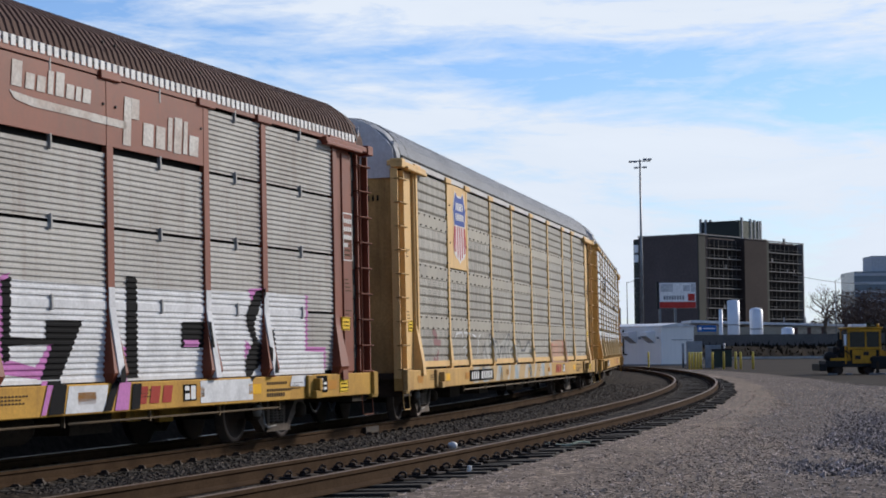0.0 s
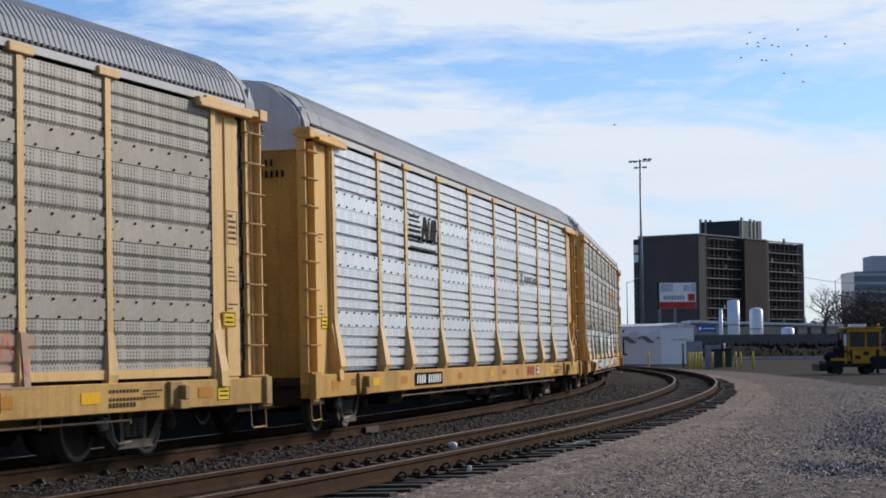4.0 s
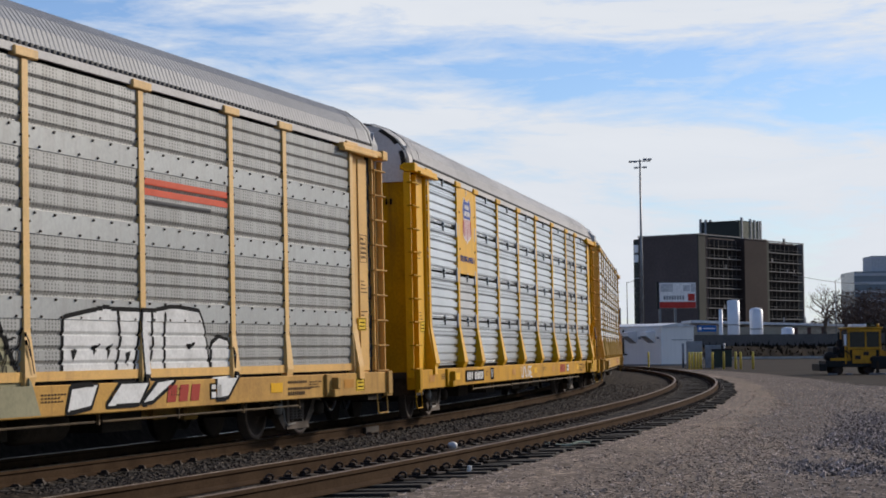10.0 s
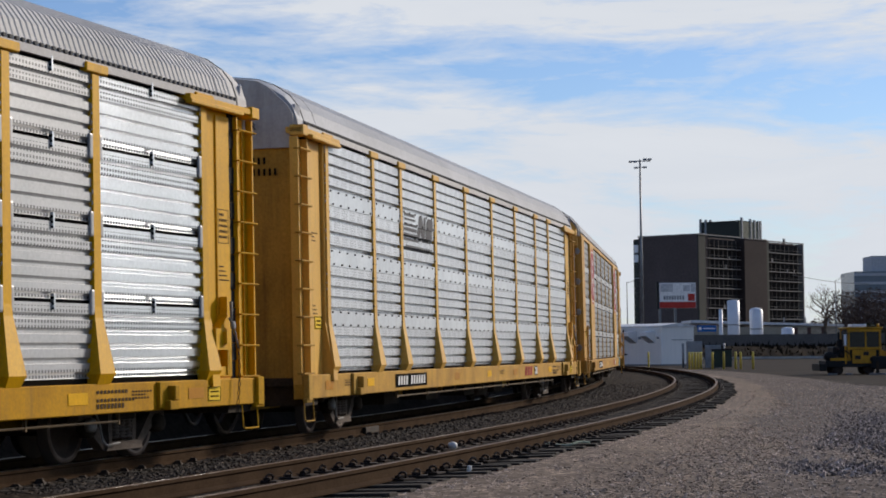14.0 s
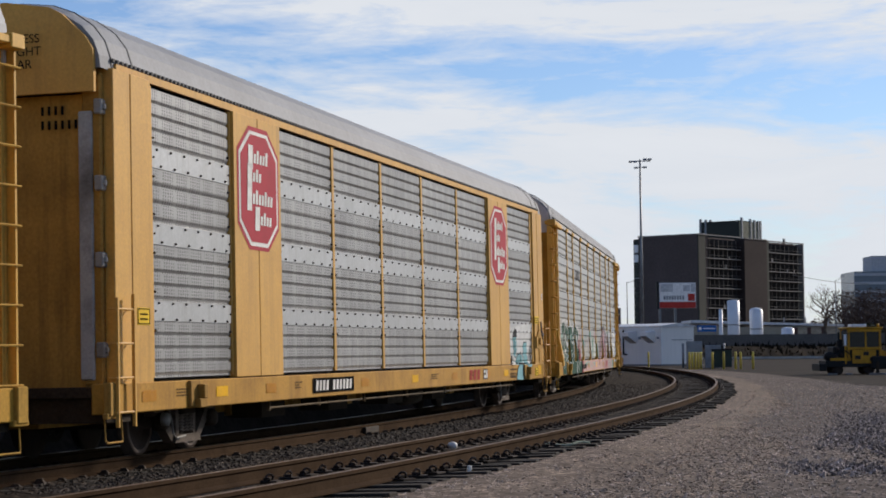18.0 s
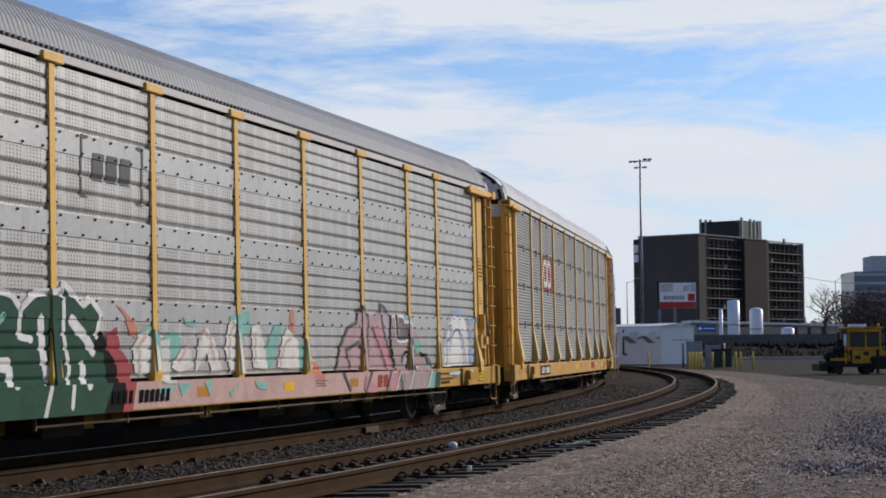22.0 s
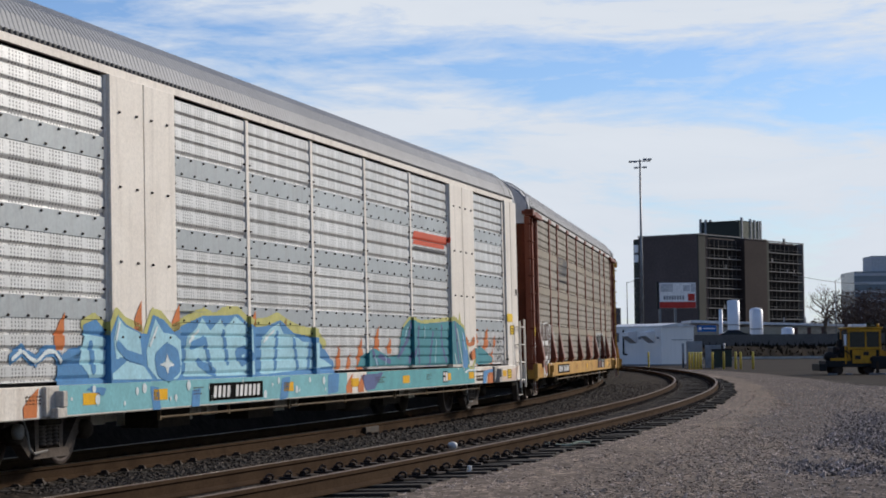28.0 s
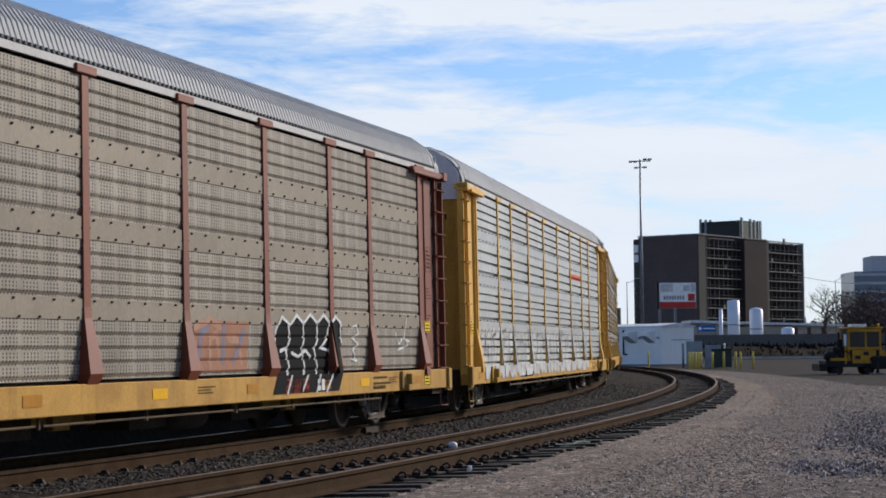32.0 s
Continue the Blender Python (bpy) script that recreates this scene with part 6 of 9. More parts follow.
# second piece: tall blue and white strokes on an olive cloud
mark(c, s, [[(-5.3, 0.62), (-5.27, 1.1), (-4.72, 1.35), (-4.13, 1.72), (-3.7, 2.0), (-2.5, 1.9), (-2.0, 2.15), (-1.3, 2.18), (-0.9, 2.0), (0.9, 1.5), (1.4, 1.0), (1.6, 0.62)]], HAZY, 1, "graffiti", "olive haze behind the strokes")
for k, shape_ in enumerate([[(-3.78, 1.03), (-3.79, 1.49), (-3.68, 1.99), (-3.37, 2.03), (-3.25, 1.93), (-3.28, 1.49), (-3.17, 1.03)], [(-3.24, 2.03), (-2.61, 1.78), (-2.22, 1.61), (-2.35, 1.48), (-2.7, 1.49), (-3.22, 1.67)], [(-3.06, 1.03), (-2.89, 1.41), (-2.66, 1.46), (-2.43, 1.4), (-2.77, 1.19), (-2.83, 1.04)], [(-2.21, 1.93), (-1.95, 1.97), (-1.81, 1.73), (-1.61, 1.57), (-1.57, 1.02), (-2.33, 1.04), (-2.19, 1.49), (-2.3, 1.8)], [(-1.39, 1.93), (-1.13, 1.97), (-1.06, 1.57), (-1.26, 1.06), (-1.51, 1.1), (-1.45, 1.49)], [(-1.01, 1.73), (-0.74, 1.98), (-0.45, 1.89), (-0.21, 1.74), (-0.24, 1.05), (-1.04, 1.05), (-0.94, 1.42)], [(-0.06, 1.83), (0.25, 1.96), (0.53, 1.84), (0.54, 1.5), (0.15, 1.46), (0.69, 1.16), (0.68, 1.04), (-0.15, 1.05), (0.14, 1.25), (-0.08, 1.42)], [(-4.1, 0.97), (-3.5, 0.96), (-3.8, 0.64), (-4.42, 0.64)], [(-2.13, 0.94), (-1.85, 0.95), (-2.1, 0.67), (-2.46, 0.64)], [(-1.43, 0.93), (-0.83, 0.95), (-1.06, 0.67), (-1.59, 0.67)], [(-0.61, 0.95), (-0.1, 0.97), (-0.35, 0.68), (-0.84, 0.68)], [(0.08, 0.97), (0.68, 0.99), (0.45, 0.71), (-0.16, 0.69)]]):
    mark(c, s, [shape_] + stroke(shape_ + shape_[:1], 0.12), INK, 2, "graffiti", "black sprayed edge")
    mark(c, s, [shape_], (PALE_BLUE, SP_WHITE, PALE_BLUE)[k % 3], 3, "graffiti", "pale sprayed letter shape")
for line_ in [[(-4.93, 1.21), (-4.71, 1.38), (-4.54, 1.59), (-4.11, 1.7), (-3.85, 1.74)], [(-2.6, 1.94), (-2.4, 2.1), (-2.04, 2.18), (-1.67, 2.27), (-1.42, 2.24)], [(-0.94, 2.26), (-0.73, 2.18), (-0.78, 2.1)], [(0.72, 1.84), (0.88, 1.59), (0.95, 1.5), (1.19, 1.16)]]:
    mark(c, s, stroke(line_, 0.08), INK, 2, "graffiti", "smoky black line")
for line_ in [[(-3.52, 1.89), (-3.55, 1.49), (-3.53, 1.09)], [(-2.03, 1.88), (-1.95, 1.49), (-1.92, 1.07)], [(-0.74, 1.82), (-0.67, 1.5), (-0.71, 1.09)], [(-0.44, 1.7), (-0.46, 1.09)], [(0.22, 1.83), (0.16, 1.58)], [(-1.27, 1.81), (-1.34, 1.18)]]:
    mark(c, s, stroke(line_, 0.045), INK, 4, "graffiti")
# third piece: white blocks
for shape_ in [[(2.25, 1.06), (2.29, 1.71), (3.25, 1.83), (3.59, 1.82), (4.25, 1.82), (4.53, 1.81), (5.14, 1.88), (5.92, 1.84), (6.11, 1.62), (6.25, 1.12), (6.27, 1.02)], [(6.34, 1.02), (6.37, 1.42), (6.59, 1.5), (6.87, 1.46), (6.99, 1.27), (6.9, 1.01)], [(2.3, 0.9), (2.91, 0.93), (2.75, 0.7), (2.2, 0.65)], [(3.54, 0.94), (4.26, 0.94), (4.0, 0.7), (3.18, 0.69)], [(4.54, 0.94), (5.01, 0.96), (4.37, 0.72), (4.12, 0.7)], [(6.34, 0.97), (7.05, 0.99), (6.67, 0.71), (6.32, 0.7)]]:
    mark(c, s, [shape_] + stroke(shape_ + shape_[:1], 0.11), INK, 2, "graffiti", "black sprayed edge")
    mark(c, s, [shape_], SP_WHITE, 3, "graffiti", "white sprayed letter shape")
for line_ in [[(3.59, 1.83), (3.69, 1.51), (3.55, 1.09)], [(4.22, 1.83), (4.17, 1.51), (4.03, 1.09)], [(4.53, 1.83), (4.57, 1.42), (4.42, 1.06)], [(4.91, 1.8), (4.89, 1.08)]]:
    mark(c, s, stroke(line_, 0.06), INK, 4, "graffiti")
mark(c, s, [[(2.43, 1.35), (2.6, 1.36), (2.48, 1.22)], [(2.94, 1.4), (3.16, 1.42), (2.99, 1.29)], [(3.34, 1.4), (3.48, 1.42), (3.33, 1.23)], [(3.8, 1.31), (3.95, 1.34), (3.85, 1.14)], [(5.5, 1.42), (5.83, 1.44), (5.69, 1.34)]], INK, 4, "graffiti", "black wedge shapes")
tag(c, s, 0.75, 1.45, 1.05, 1.55, "sen", INK, None, 0.025, 0, 3)
# new bright yellow car
c, s = car(4, body="bright", posts="boot", sheet="e", rows=STACKED, ribs="wide", roof="pale", roof_kind="wide", odd={7: "e2", 1: "e2"}, plates={1: 2.86}, label="new silver car carrier with bright yellow posts and a striped shield")
shield(c, s, -8.03, 3.99, 0.93, 0.50)
slogan = piece("lettering", text_mesh("BUILDING AMERICA", 0.175, LOGO_BLUE), c, label="dark blue slogan lettering")
slogan.matrix_basis = pose(-8.03, -(W_PANEL + 0.027), 3.17, 90, 0, 0)
number_plate(c, s, -8.9, -6.8)
mark(c, s, [rect(-5.98, -5.58, 0.67, 0.91)], BLACK_PAINT, 1, "notice", "small black panel")
r1 = piece("lettering", text_mesh("R1", 0.24, WHITE_PAINT), c)
r1.matrix_basis = pose(-5.78, -(W_SILL + 0.008), 0.79, 90, 0, 0)
tag(c, s, -1.9, -0.2, 0.64, 0.90, "unuse", SP_WHITE, None, 0.04, 0, 3, "white scribble on the sill")
# bright car with grey emblem
c, s = car(5, grey_hood=True, body="gold", posts="boot", sheet="c", band="c", ribs="groove", roof="light", label="bright silver ribbed car carrier with golden-yellow posts")
rail_logo(c, s, -7.0, LOGO_GREY)
number_plate(c, s, -8.0, -5.6)
# ochre car with octagons
c, s = car(6, body="ochre", posts="slim", sheet="g", band="g", roof="grey", roof_kind="smooth", eave="ochre", solid=(1, 7), label="ochre car carrier with grey panels and red octagon emblems")
for u in (-8.03, 8.03):
    oct_ = [(u + .88 * a, 3.62 + .88 * b) for a, b in ((-.45, 1), (.45, 1), (1, .6), (1, -.6), (.45, -1), (-.45, -1), (-1, -.6), (-1, .6))]
    for k, (scale, m_) in enumerate(((1.0, LOGO_RED), (0.93, WHITE_PAINT), (0.86, LOGO_RED))):
        p = [(u + (a - u) * scale, 3.62 + (b - 3.62) * scale) for a, b in oct_]
        mark(c, s, [p], m_, 1 + k, "emblem", "red octagon emblem with a white rim")
    for z_, n_, a_, h_ in ((3.98, 5, -.46, .17), (3.72, 3, -.50, .16), (3.40, 7, -.52, .17), (3.12, 4, -.20, .15)):
        mark(c, s, [rect(u + a_, u + a_ + .19, z_ - .10, z_ + .24, .02)], WHITE_PAINT, 5, "lettering")
        mark(c, s, [rect(u + a_ + .23 + k * .125, u + a_ + .23 + k * .125 + .085, z_, z_ + h_ * (.85 + .3 * (k % 3 == 1)), .02) for k in range(n_)], WHITE_PAINT, 5, "lettering")
number_plate(c, s, -5.75, -3.55)
for u0, z0, n_ in ((11.98, 4.30, 6), (11.98, 3.40, 6), (12.0, 2.72, 7)):
    for k in range(5):
        tagged(bars(c, s, u0, z0 - 0.055 * k, n_ - k % 3, 0.065, 0.028, SMALL_INK, 0, 2), kind="stuff")
plate_ = piece("notice_plate", cached(("notice_plate",), lambda: bevelled(boxes((-0.26, 0.26, -0.012, 0.0, -0.09, 0.09)), 0.003), LABEL_YELLOW), c, 12.2, W_PANEL + 0.062, 2.02, label="yellow notice plate")
for k in range(3):
    part("notice_line", boxes((-0.2, 0.2 - 0.06 * (k % 2), -0.015, -0.0125, 0.03 - 0.05 * k, 0.05 - 0.05 * k)), SMALL_INK, plate_)
piece("seal_strip", cached(("seal_strip",), lambda: bevelled(boxes((-0.03, 0.03, -0.12, 0.05, 1.0, 4.15)), 0.015), material("dirty_seal", (0.40, 0.40, 0.39), 0.8, 0, (0.12, 0.11, 0.10), 1.2)), c, -13.19, 1.22, 0, label="dirty white sealing strip")
bi = piece("lettering", text_mesh("BI", 0.22, WHITE_PAINT), c)
bi.matrix_basis = pose(12.9, -(W_PANEL + 0.07), 2.6, 90, 0, 0)
mark(c, s, [rect(12.1, 12.5, 0.71, 0.92)], REFLECTOR, 2, "reflector", "large yellow reflector")
for shape_ in [[(9.09, 0.96), (9.11, 1.55), (9.2, 1.81), (11.59, 1.94), (11.59, 0.97)]]:
    mark(c, s, [shape_], spray("pale_wash", (0.60, 0.61, 0.60)), 1, "graffiti", "pale washed paint on the lower panel")
for shape_ in [[(9.62, 1.61), (9.99, 1.62), (10.01, 1.33), (9.88, 1.13), (9.72, 1.17), (9.67, 1.37)], [(9.92, 1.01), (9.96, 1.11), (10.17, 1.2), (10.34, 1.17), (10.42, 1.23), (10.67, 1.12), (10.71, 1.0)], [(10.77, 1.46), (11.17, 1.48), (11.2, 1.16), (11.3, 0.99), (10.84, 1.0), (10.76, 1.17)], [(9.58, 0.62), (9.71, 0.86), (9.96, 0.98), (10.25, 0.99), (10.58, 0.88), (10.84, 0.97), (11.34, 0.97), (11.34, 0.82), (11.0, 0.75), (10.86, 0.58)]]:
    mark(c, s, [shape_] + stroke(shape_ + shape_[:1], 0.05), INK, 2, "graffiti", "black sprayed edge")
    mark(c, s, [shape_], spray("turquoise", (0.19, 0.42, 0.46)), 3, "graffiti", "turquoise bubble shape")
for shape_ in [[(9.6, 1.59), (9.63, 1.73), (9.79, 1.81), (9.99, 1.74), (10.05, 1.59)]]:
    mark(c, s, [shape_], spray("soot", (0.05, 0.055, 0.06)), 4, "graffiti", "dark rounded cap")
for line_ in [[(9.07, 1.01), (9.18, 1.18), (9.32, 1.02), (9.37, 1.18), (9.56, 1.06)], [(9.13, 0.96), (9.52, 1.0)], [(11.37, 1.08), (11.47, 1.33), (11.57, 1.07), (11.66, 1.4)], [(10.25, 0.99), (10.23, 0.68)], [(10.34, 1.17), (10.46, 0.99), (10.38, 1.09)], [(10.84, 0.97), (10.91, 0.75)], [(9.78, 1.49), (9.81, 1.25)]]:
    mark(c, s, stroke(line_, 0.045), INK, 5, "graffiti")
# pale car with green and rose graffiti
c, s = car(7, body="gold", sheet="h", band="h", roof="grey", label="pale grey ribbed car carrier with green and pink graffiti")
mark(c, s, stroke([(-6.15, 3.85), (-6.3, 3.85), (-6.3, 3.15), (-6.15, 3.15)], .05) + stroke([(-4.75, 3.85), (-4.6, 3.85), (-4.6, 3.15), (-4.75, 3.15)], .05) + [rect(-6.0 + .38 * k, -5.7 + .38 * k, 3.35, 3.68) for k in range(3)], LOGO_GREY, 2, "emblem", "grey boxed emblem")
mark(c, s, [rect(-11.9, -5.9, 0.62, 0.95)], GREEN, 1, "graffiti", "dark green paint on the sill")
mark(c, s, [rect(-5.3, 8.3, 0.62, 0.95)], ROSE, 1, "graffiti", "dull pink paint on the sill")
for shape_ in [[(-11.44, 0.8), (-11.41, 1.95), (-11.25, 2.0), (-10.98, 1.99), (-10.93, 2.07), (-10.27, 2.11), (-9.69, 1.9), (-9.7, 2.06), (-9.52, 2.09), (-9.33, 1.95), (-9.01, 1.95), (-8.87, 2.11), (-8.42, 1.99), (-8.06, 1.95), (-7.87, 1.8), (-7.49, 1.98), (-6.89, 2.02), (-6.79, 2.11), (-6.38, 1.89), (-6.12, 1.95), (-5.84, 1.77), (-5.96, 1.51), (-6.1, 1.34), (-5.77, 1.32), (-5.67, 0.95), (-5.95, 0.59), (-11.49, 0.62)]]:
    mark(c, s, [shape_], GREEN, 3, "graffiti", "dark green sprayed piece with white outlines")
for line_ in [[(-11.44, 0.8), (-11.39, 1.95), (-10.98, 1.99), (-10.93, 2.07), (-10.36, 2.09)], [(-10.36, 2.09), (-10.46, 1.65), (-10.35, 1.33), (-10.27, 1.02)], [(-10.27, 2.1), (-9.69, 1.88), (-9.7, 2.06), (-9.52, 2.09), (-9.28, 1.83), (-9.35, 1.5), (-9.36, 0.84), (-9.61, 0.59)], [(-9.33, 1.95), (-8.96, 1.96), (-8.82, 2.12), (-8.42, 2.01)], [(-8.42, 1.99), (-8.06, 1.96), (-7.84, 1.8), (-7.86, 1.5), (-7.58, 1.47)], [(-7.84, 1.8), (-7.49, 1.98), (-6.83, 2.02)], [(-8.96, 1.52), (-8.64, 1.52), (-8.49, 1.71)], [(-6.82, 2.11), (-6.8, 1.51), (-6.67, 1.15), (-6.76, 0.7)], [(-6.79, 2.11), (-6.31, 1.87), (-6.12, 1.95), (-5.84, 1.77), (-5.96, 1.51)], [(-10.36, 1.27), (-10.02, 1.24), (-9.78, 1.13), (-9.84, 0.93)], [(-10.93, 1.03), (-10.83, 1.18), (-10.69, 1.24), (-10.56, 1.06)], [(-10.28, 0.98), (-10.14, 0.78)], [(-10.91, 0.95), (-10.95, 0.6)], [(-7.26, 0.93), (-7.43, 0.59)]]:
    mark(c, s, stroke(line_, 0.085), SP_WHITE, 4, "graffiti", "white sprayed outline")
for line_ in [[(-10.9, 1.72), (-10.87, 1.45)], [(-10.1, 1.65), (-9.81, 1.49), (-9.41, 1.41)], [(-8.88, 1.5), (-8.85, 1.08), (-8.75, 0.95)], [(-8.41, 1.2), (-8.11, 1.2), (-8.06, 0.99)], [(-7.36, 1.68), (-7.32, 1.33), (-7.22, 1.06)], [(-6.61, 1.69), (-6.27, 1.51), (-6.06, 1.34)], [(-6.33, 1.16), (-6.31, 0.95)]]:
    mark(c, s, stroke(line_, 0.15), SP_WHITE, 4, "graffiti", "broad white sprayed stroke")
for line_ in [[(-11.33, 1.68), (-11.04, 1.66)], [(-11.2, 1.18), (-11.14, 1.07)], [(-10.0, 1.57), (-9.91, 1.49)], [(-9.07, 1.83), (-9.14, 1.62)], [(-8.22, 1.71), (-8.44, 1.6)], [(-9.83, 1.17), (-9.71, 1.07)]]:
    mark(c, s, stroke(line_, 0.1), MINT, 4, "graffiti")
for shape_ in [[(-6.11, 1.35), (-5.88, 1.58), (-5.73, 1.55), (-5.66, 1.33), (-5.39, 1.21), (-5.31, 0.87), (-5.4, 0.57), (-5.98, 0.52), (-5.85, 0.88), (-5.94, 1.21)]]:
    mark(c, s, [shape_], INK, 2, "graffiti", "black shadow shape")
for shape_ in [[(-5.68, 1.53), (-5.38, 1.63), (-5.28, 1.35), (-4.94, 1.15), (-5.07, 0.79), (-5.17, 0.51), (-5.45, 0.53), (-5.32, 0.87), (-5.43, 1.21), (-5.66, 1.35)]]:
    mark(c, s, [shape_], spray("crimson", (0.34, 0.045, 0.055)), 3, "graffiti", "crimson flame shape")
for shape_ in [[(-5.41, 1.89), (-5.25, 1.86), (-4.76, 1.62), (-4.85, 1.48), (-5.01, 1.55), (-5.17, 1.76)], [(0.68, 1.88), (0.84, 1.97), (0.92, 1.59), (0.67, 1.59)], [(1.48, 1.15), (1.88, 1.15), (2.14, 0.97), (2.0, 0.84), (1.55, 0.89)]]:
    mark(c, s, [shape_], CORAL, 2, "graffiti", "thin orange flame")
for shape_ in [[(-3.99, 1.49), (-3.72, 1.6), (-3.48, 1.56), (-3.42, 1.38), (-3.74, 1.2), (-3.86, 1.2)], [(-4.77, 1.55), (-4.42, 1.66), (-4.17, 1.49), (-4.09, 1.2), (-4.35, 1.2)], [(-2.5, 1.34), (-2.06, 1.07), (-2.35, 1.03)], [(-1.76, 1.81), (-1.01, 1.9), (-0.91, 1.66), (-1.24, 1.46), (-1.63, 1.49)], [(-3.4, 1.78), (-3.16, 1.71), (-2.84, 1.73), (-2.97, 1.64), (-3.29, 1.67)], [(-0.11, 1.58), (0.09, 1.73), (0.38, 1.67), (-0.01, 1.17), (-0.18, 1.04), (-0.45, 1.25)], [(1.01, 1.42), (1.37, 1.5), (1.43, 1.02), (1.14, 1.03)], [(-4.5, 0.85), (-3.8, 0.91), (-4.11, 0.73)], [(-3.75, 0.91), (-3.29, 0.91), (-3.62, 0.74)], [(-2.87, 0.93), (-2.59, 0.94), (-2.68, 0.72)], [(-2.0, 0.75), (-1.57, 0.9), (-1.92, 0.69)], [(-1.01, 0.89), (-0.51, 0.88), (-0.56, 0.76), (-0.92, 0.79)]]:
    mark(c, s, [shape_], MINT, 3, "graffiti", "mint green splash")
for shape_ in [[(-4.94, 1.38), (-4.72, 1.55), (-4.48, 1.59), (-4.26, 1.34), (-4.22, 1.09), (-4.7, 1.03), (-4.9, 1.07)], [(-4.15, 1.45), (-3.82, 1.49), (-3.8, 0.91), (-4.22, 0.92)], [(-3.79, 1.12), (-3.46, 1.34), (-3.17, 1.41), (-3.05, 1.12), (-3.5, 1.05)], [(-3.0, 1.04), (-2.84, 1.53), (-2.56, 1.64), (-2.29, 1.45), (-2.06, 1.07), (-2.41, 1.03), (-2.58, 1.3)], [(-1.93, 1.34), (-1.77, 1.73), (-1.55, 1.77), (-1.42, 1.49), (-1.37, 1.02), (-1.73, 1.02)], [(-0.86, 1.09), (-0.91, 1.66), (-0.61, 1.73), (-0.35, 1.33), (-0.27, 1.05)], [(0.11, 1.08), (0.37, 1.5), (0.57, 1.67), (1.06, 1.46), (1.09, 1.03)]]:
    mark(c, s, [shape_], spray("chalk", (0.68, 0.66, 0.60)), 4, "graffiti", "white sprayed letter shape")
for line_ in [[(-3.5, 1.19), (-3.27, 1.38), (-3.12, 1.4)], [(-2.79, 1.49), (-2.64, 1.6), (-2.45, 1.49), (-2.3, 1.19)], [(-1.79, 1.18), (-1.71, 1.61), (-1.54, 1.69)], [(-0.77, 1.17), (-0.75, 1.58)], [(0.25, 1.12), (0.51, 1.46), (0.71, 1.5)], [(-4.75, 1.1), (-4.75, 1.41), (-4.55, 1.52)]]:
    mark(c, s, stroke(line_, 0.05), spray("blush", (0.55, 0.40, 0.36)), 5, "graffiti")
for shape_ in [[(2.84, 1.01), (3.06, 1.37), (3.49, 1.7), (3.92, 1.79), (4.09, 2.01), (4.4, 2.04), (4.71, 1.9), (5.13, 1.91), (5.27, 2.11), (5.53, 2.06), (5.86, 1.92), (6.73, 1.91), (7.2, 1.78), (7.7, 1.52), (7.79, 1.21), (8.25, 1.21), (8.58, 0.94)]]:
    mark(c, s, [shape_], spray("faded_rose", (0.44, 0.29, 0.30)), 3, "graffiti", "dusty pink sprayed piece")
for shape_ in [[(4.79, 1.71), (5.12, 1.76), (5.81, 1.22), (6.0, 0.97), (5.53, 0.97), (5.03, 1.4)], [(4.17, 0.9), (4.85, 0.64), (4.46, 0.56), (4.03, 0.66)]]:
    mark(c, s, [shape_], spray("warm_rose", (0.50, 0.22, 0.25)), 4, "graffiti", "warm pink stripe")
for shape_ in [[(5.3, 2.06), (5.86, 1.87), (5.89, 1.4), (5.5, 1.6)], [(6.34, 1.9), (6.98, 1.87), (7.03, 1.56), (6.46, 1.52)]]:
    mark(c, s, [shape_], spray("orchid", (0.40, 0.34, 0.42)), 4, "graffiti", "lilac sprayed patch")
for line_ in [[(2.84, 1.01), (3.06, 1.37), (3.49, 1.7), (3.92, 1.78), (3.99, 1.98), (4.24, 2.04), (4.55, 1.9), (4.55, 1.03)], [(5.27, 2.11), (5.53, 2.06), (5.86, 1.87)], [(5.27, 2.11), (5.35, 1.81), (5.81, 1.22), (6.14, 0.97)], [(4.79, 1.71), (5.16, 1.42), (5.63, 0.97)], [(6.21, 1.92), (6.35, 1.52), (7.07, 1.52), (7.21, 0.95)], [(3.57, 1.04), (3.35, 1.32), (4.05, 1.46), (4.2, 1.3)], [(7.79, 1.21), (8.17, 1.23), (8.58, 0.94)], [(2.98, 0.96), (3.31, 0.68)], [(4.55, 0.99), (4.16, 0.66)], [(5.59, 0.92), (5.3, 0.58)], [(6.13, 0.92), (6.32, 0.61)]]:
    mark(c, s, stroke(line_, 0.07), LOGO_GREY, 5, "graffiti", "dark grey sprayed line")
for shape_ in [[(9.41, 0.99), (9.41, 1.35), (9.53, 1.67), (9.71, 1.83), (9.95, 1.88), (9.98, 2.01), (10.14, 1.94), (10.31, 2.01), (10.5, 1.94), (10.79, 1.98), (11.0, 1.89), (11.22, 1.56), (11.31, 1.0)]]:
    mark(c, s, [shape_], SP_WHITE, 3, "graffiti", "white sprayed arch with blue rims")
for shape_ in [[(9.98, 2.01), (10.0, 2.09), (10.5, 2.14), (11.09, 2.1), (11.04, 1.98), (10.79, 1.99), (10.5, 1.94), (10.31, 2.02), (10.14, 1.95)], [(11.23, 1.97), (11.86, 2.0), (11.9, 1.87), (11.28, 1.82)], [(11.39, 1.71), (11.79, 1.73), (11.78, 1.5), (11.36, 1.47)], [(11.34, 1.34), (11.77, 1.36), (11.74, 1.04), (11.37, 1.02)]]:
    mark(c, s, [shape_], spray("haze_blue", (0.30, 0.38, 0.52)), 3, "graffiti", "hazy blue sprayed patch")
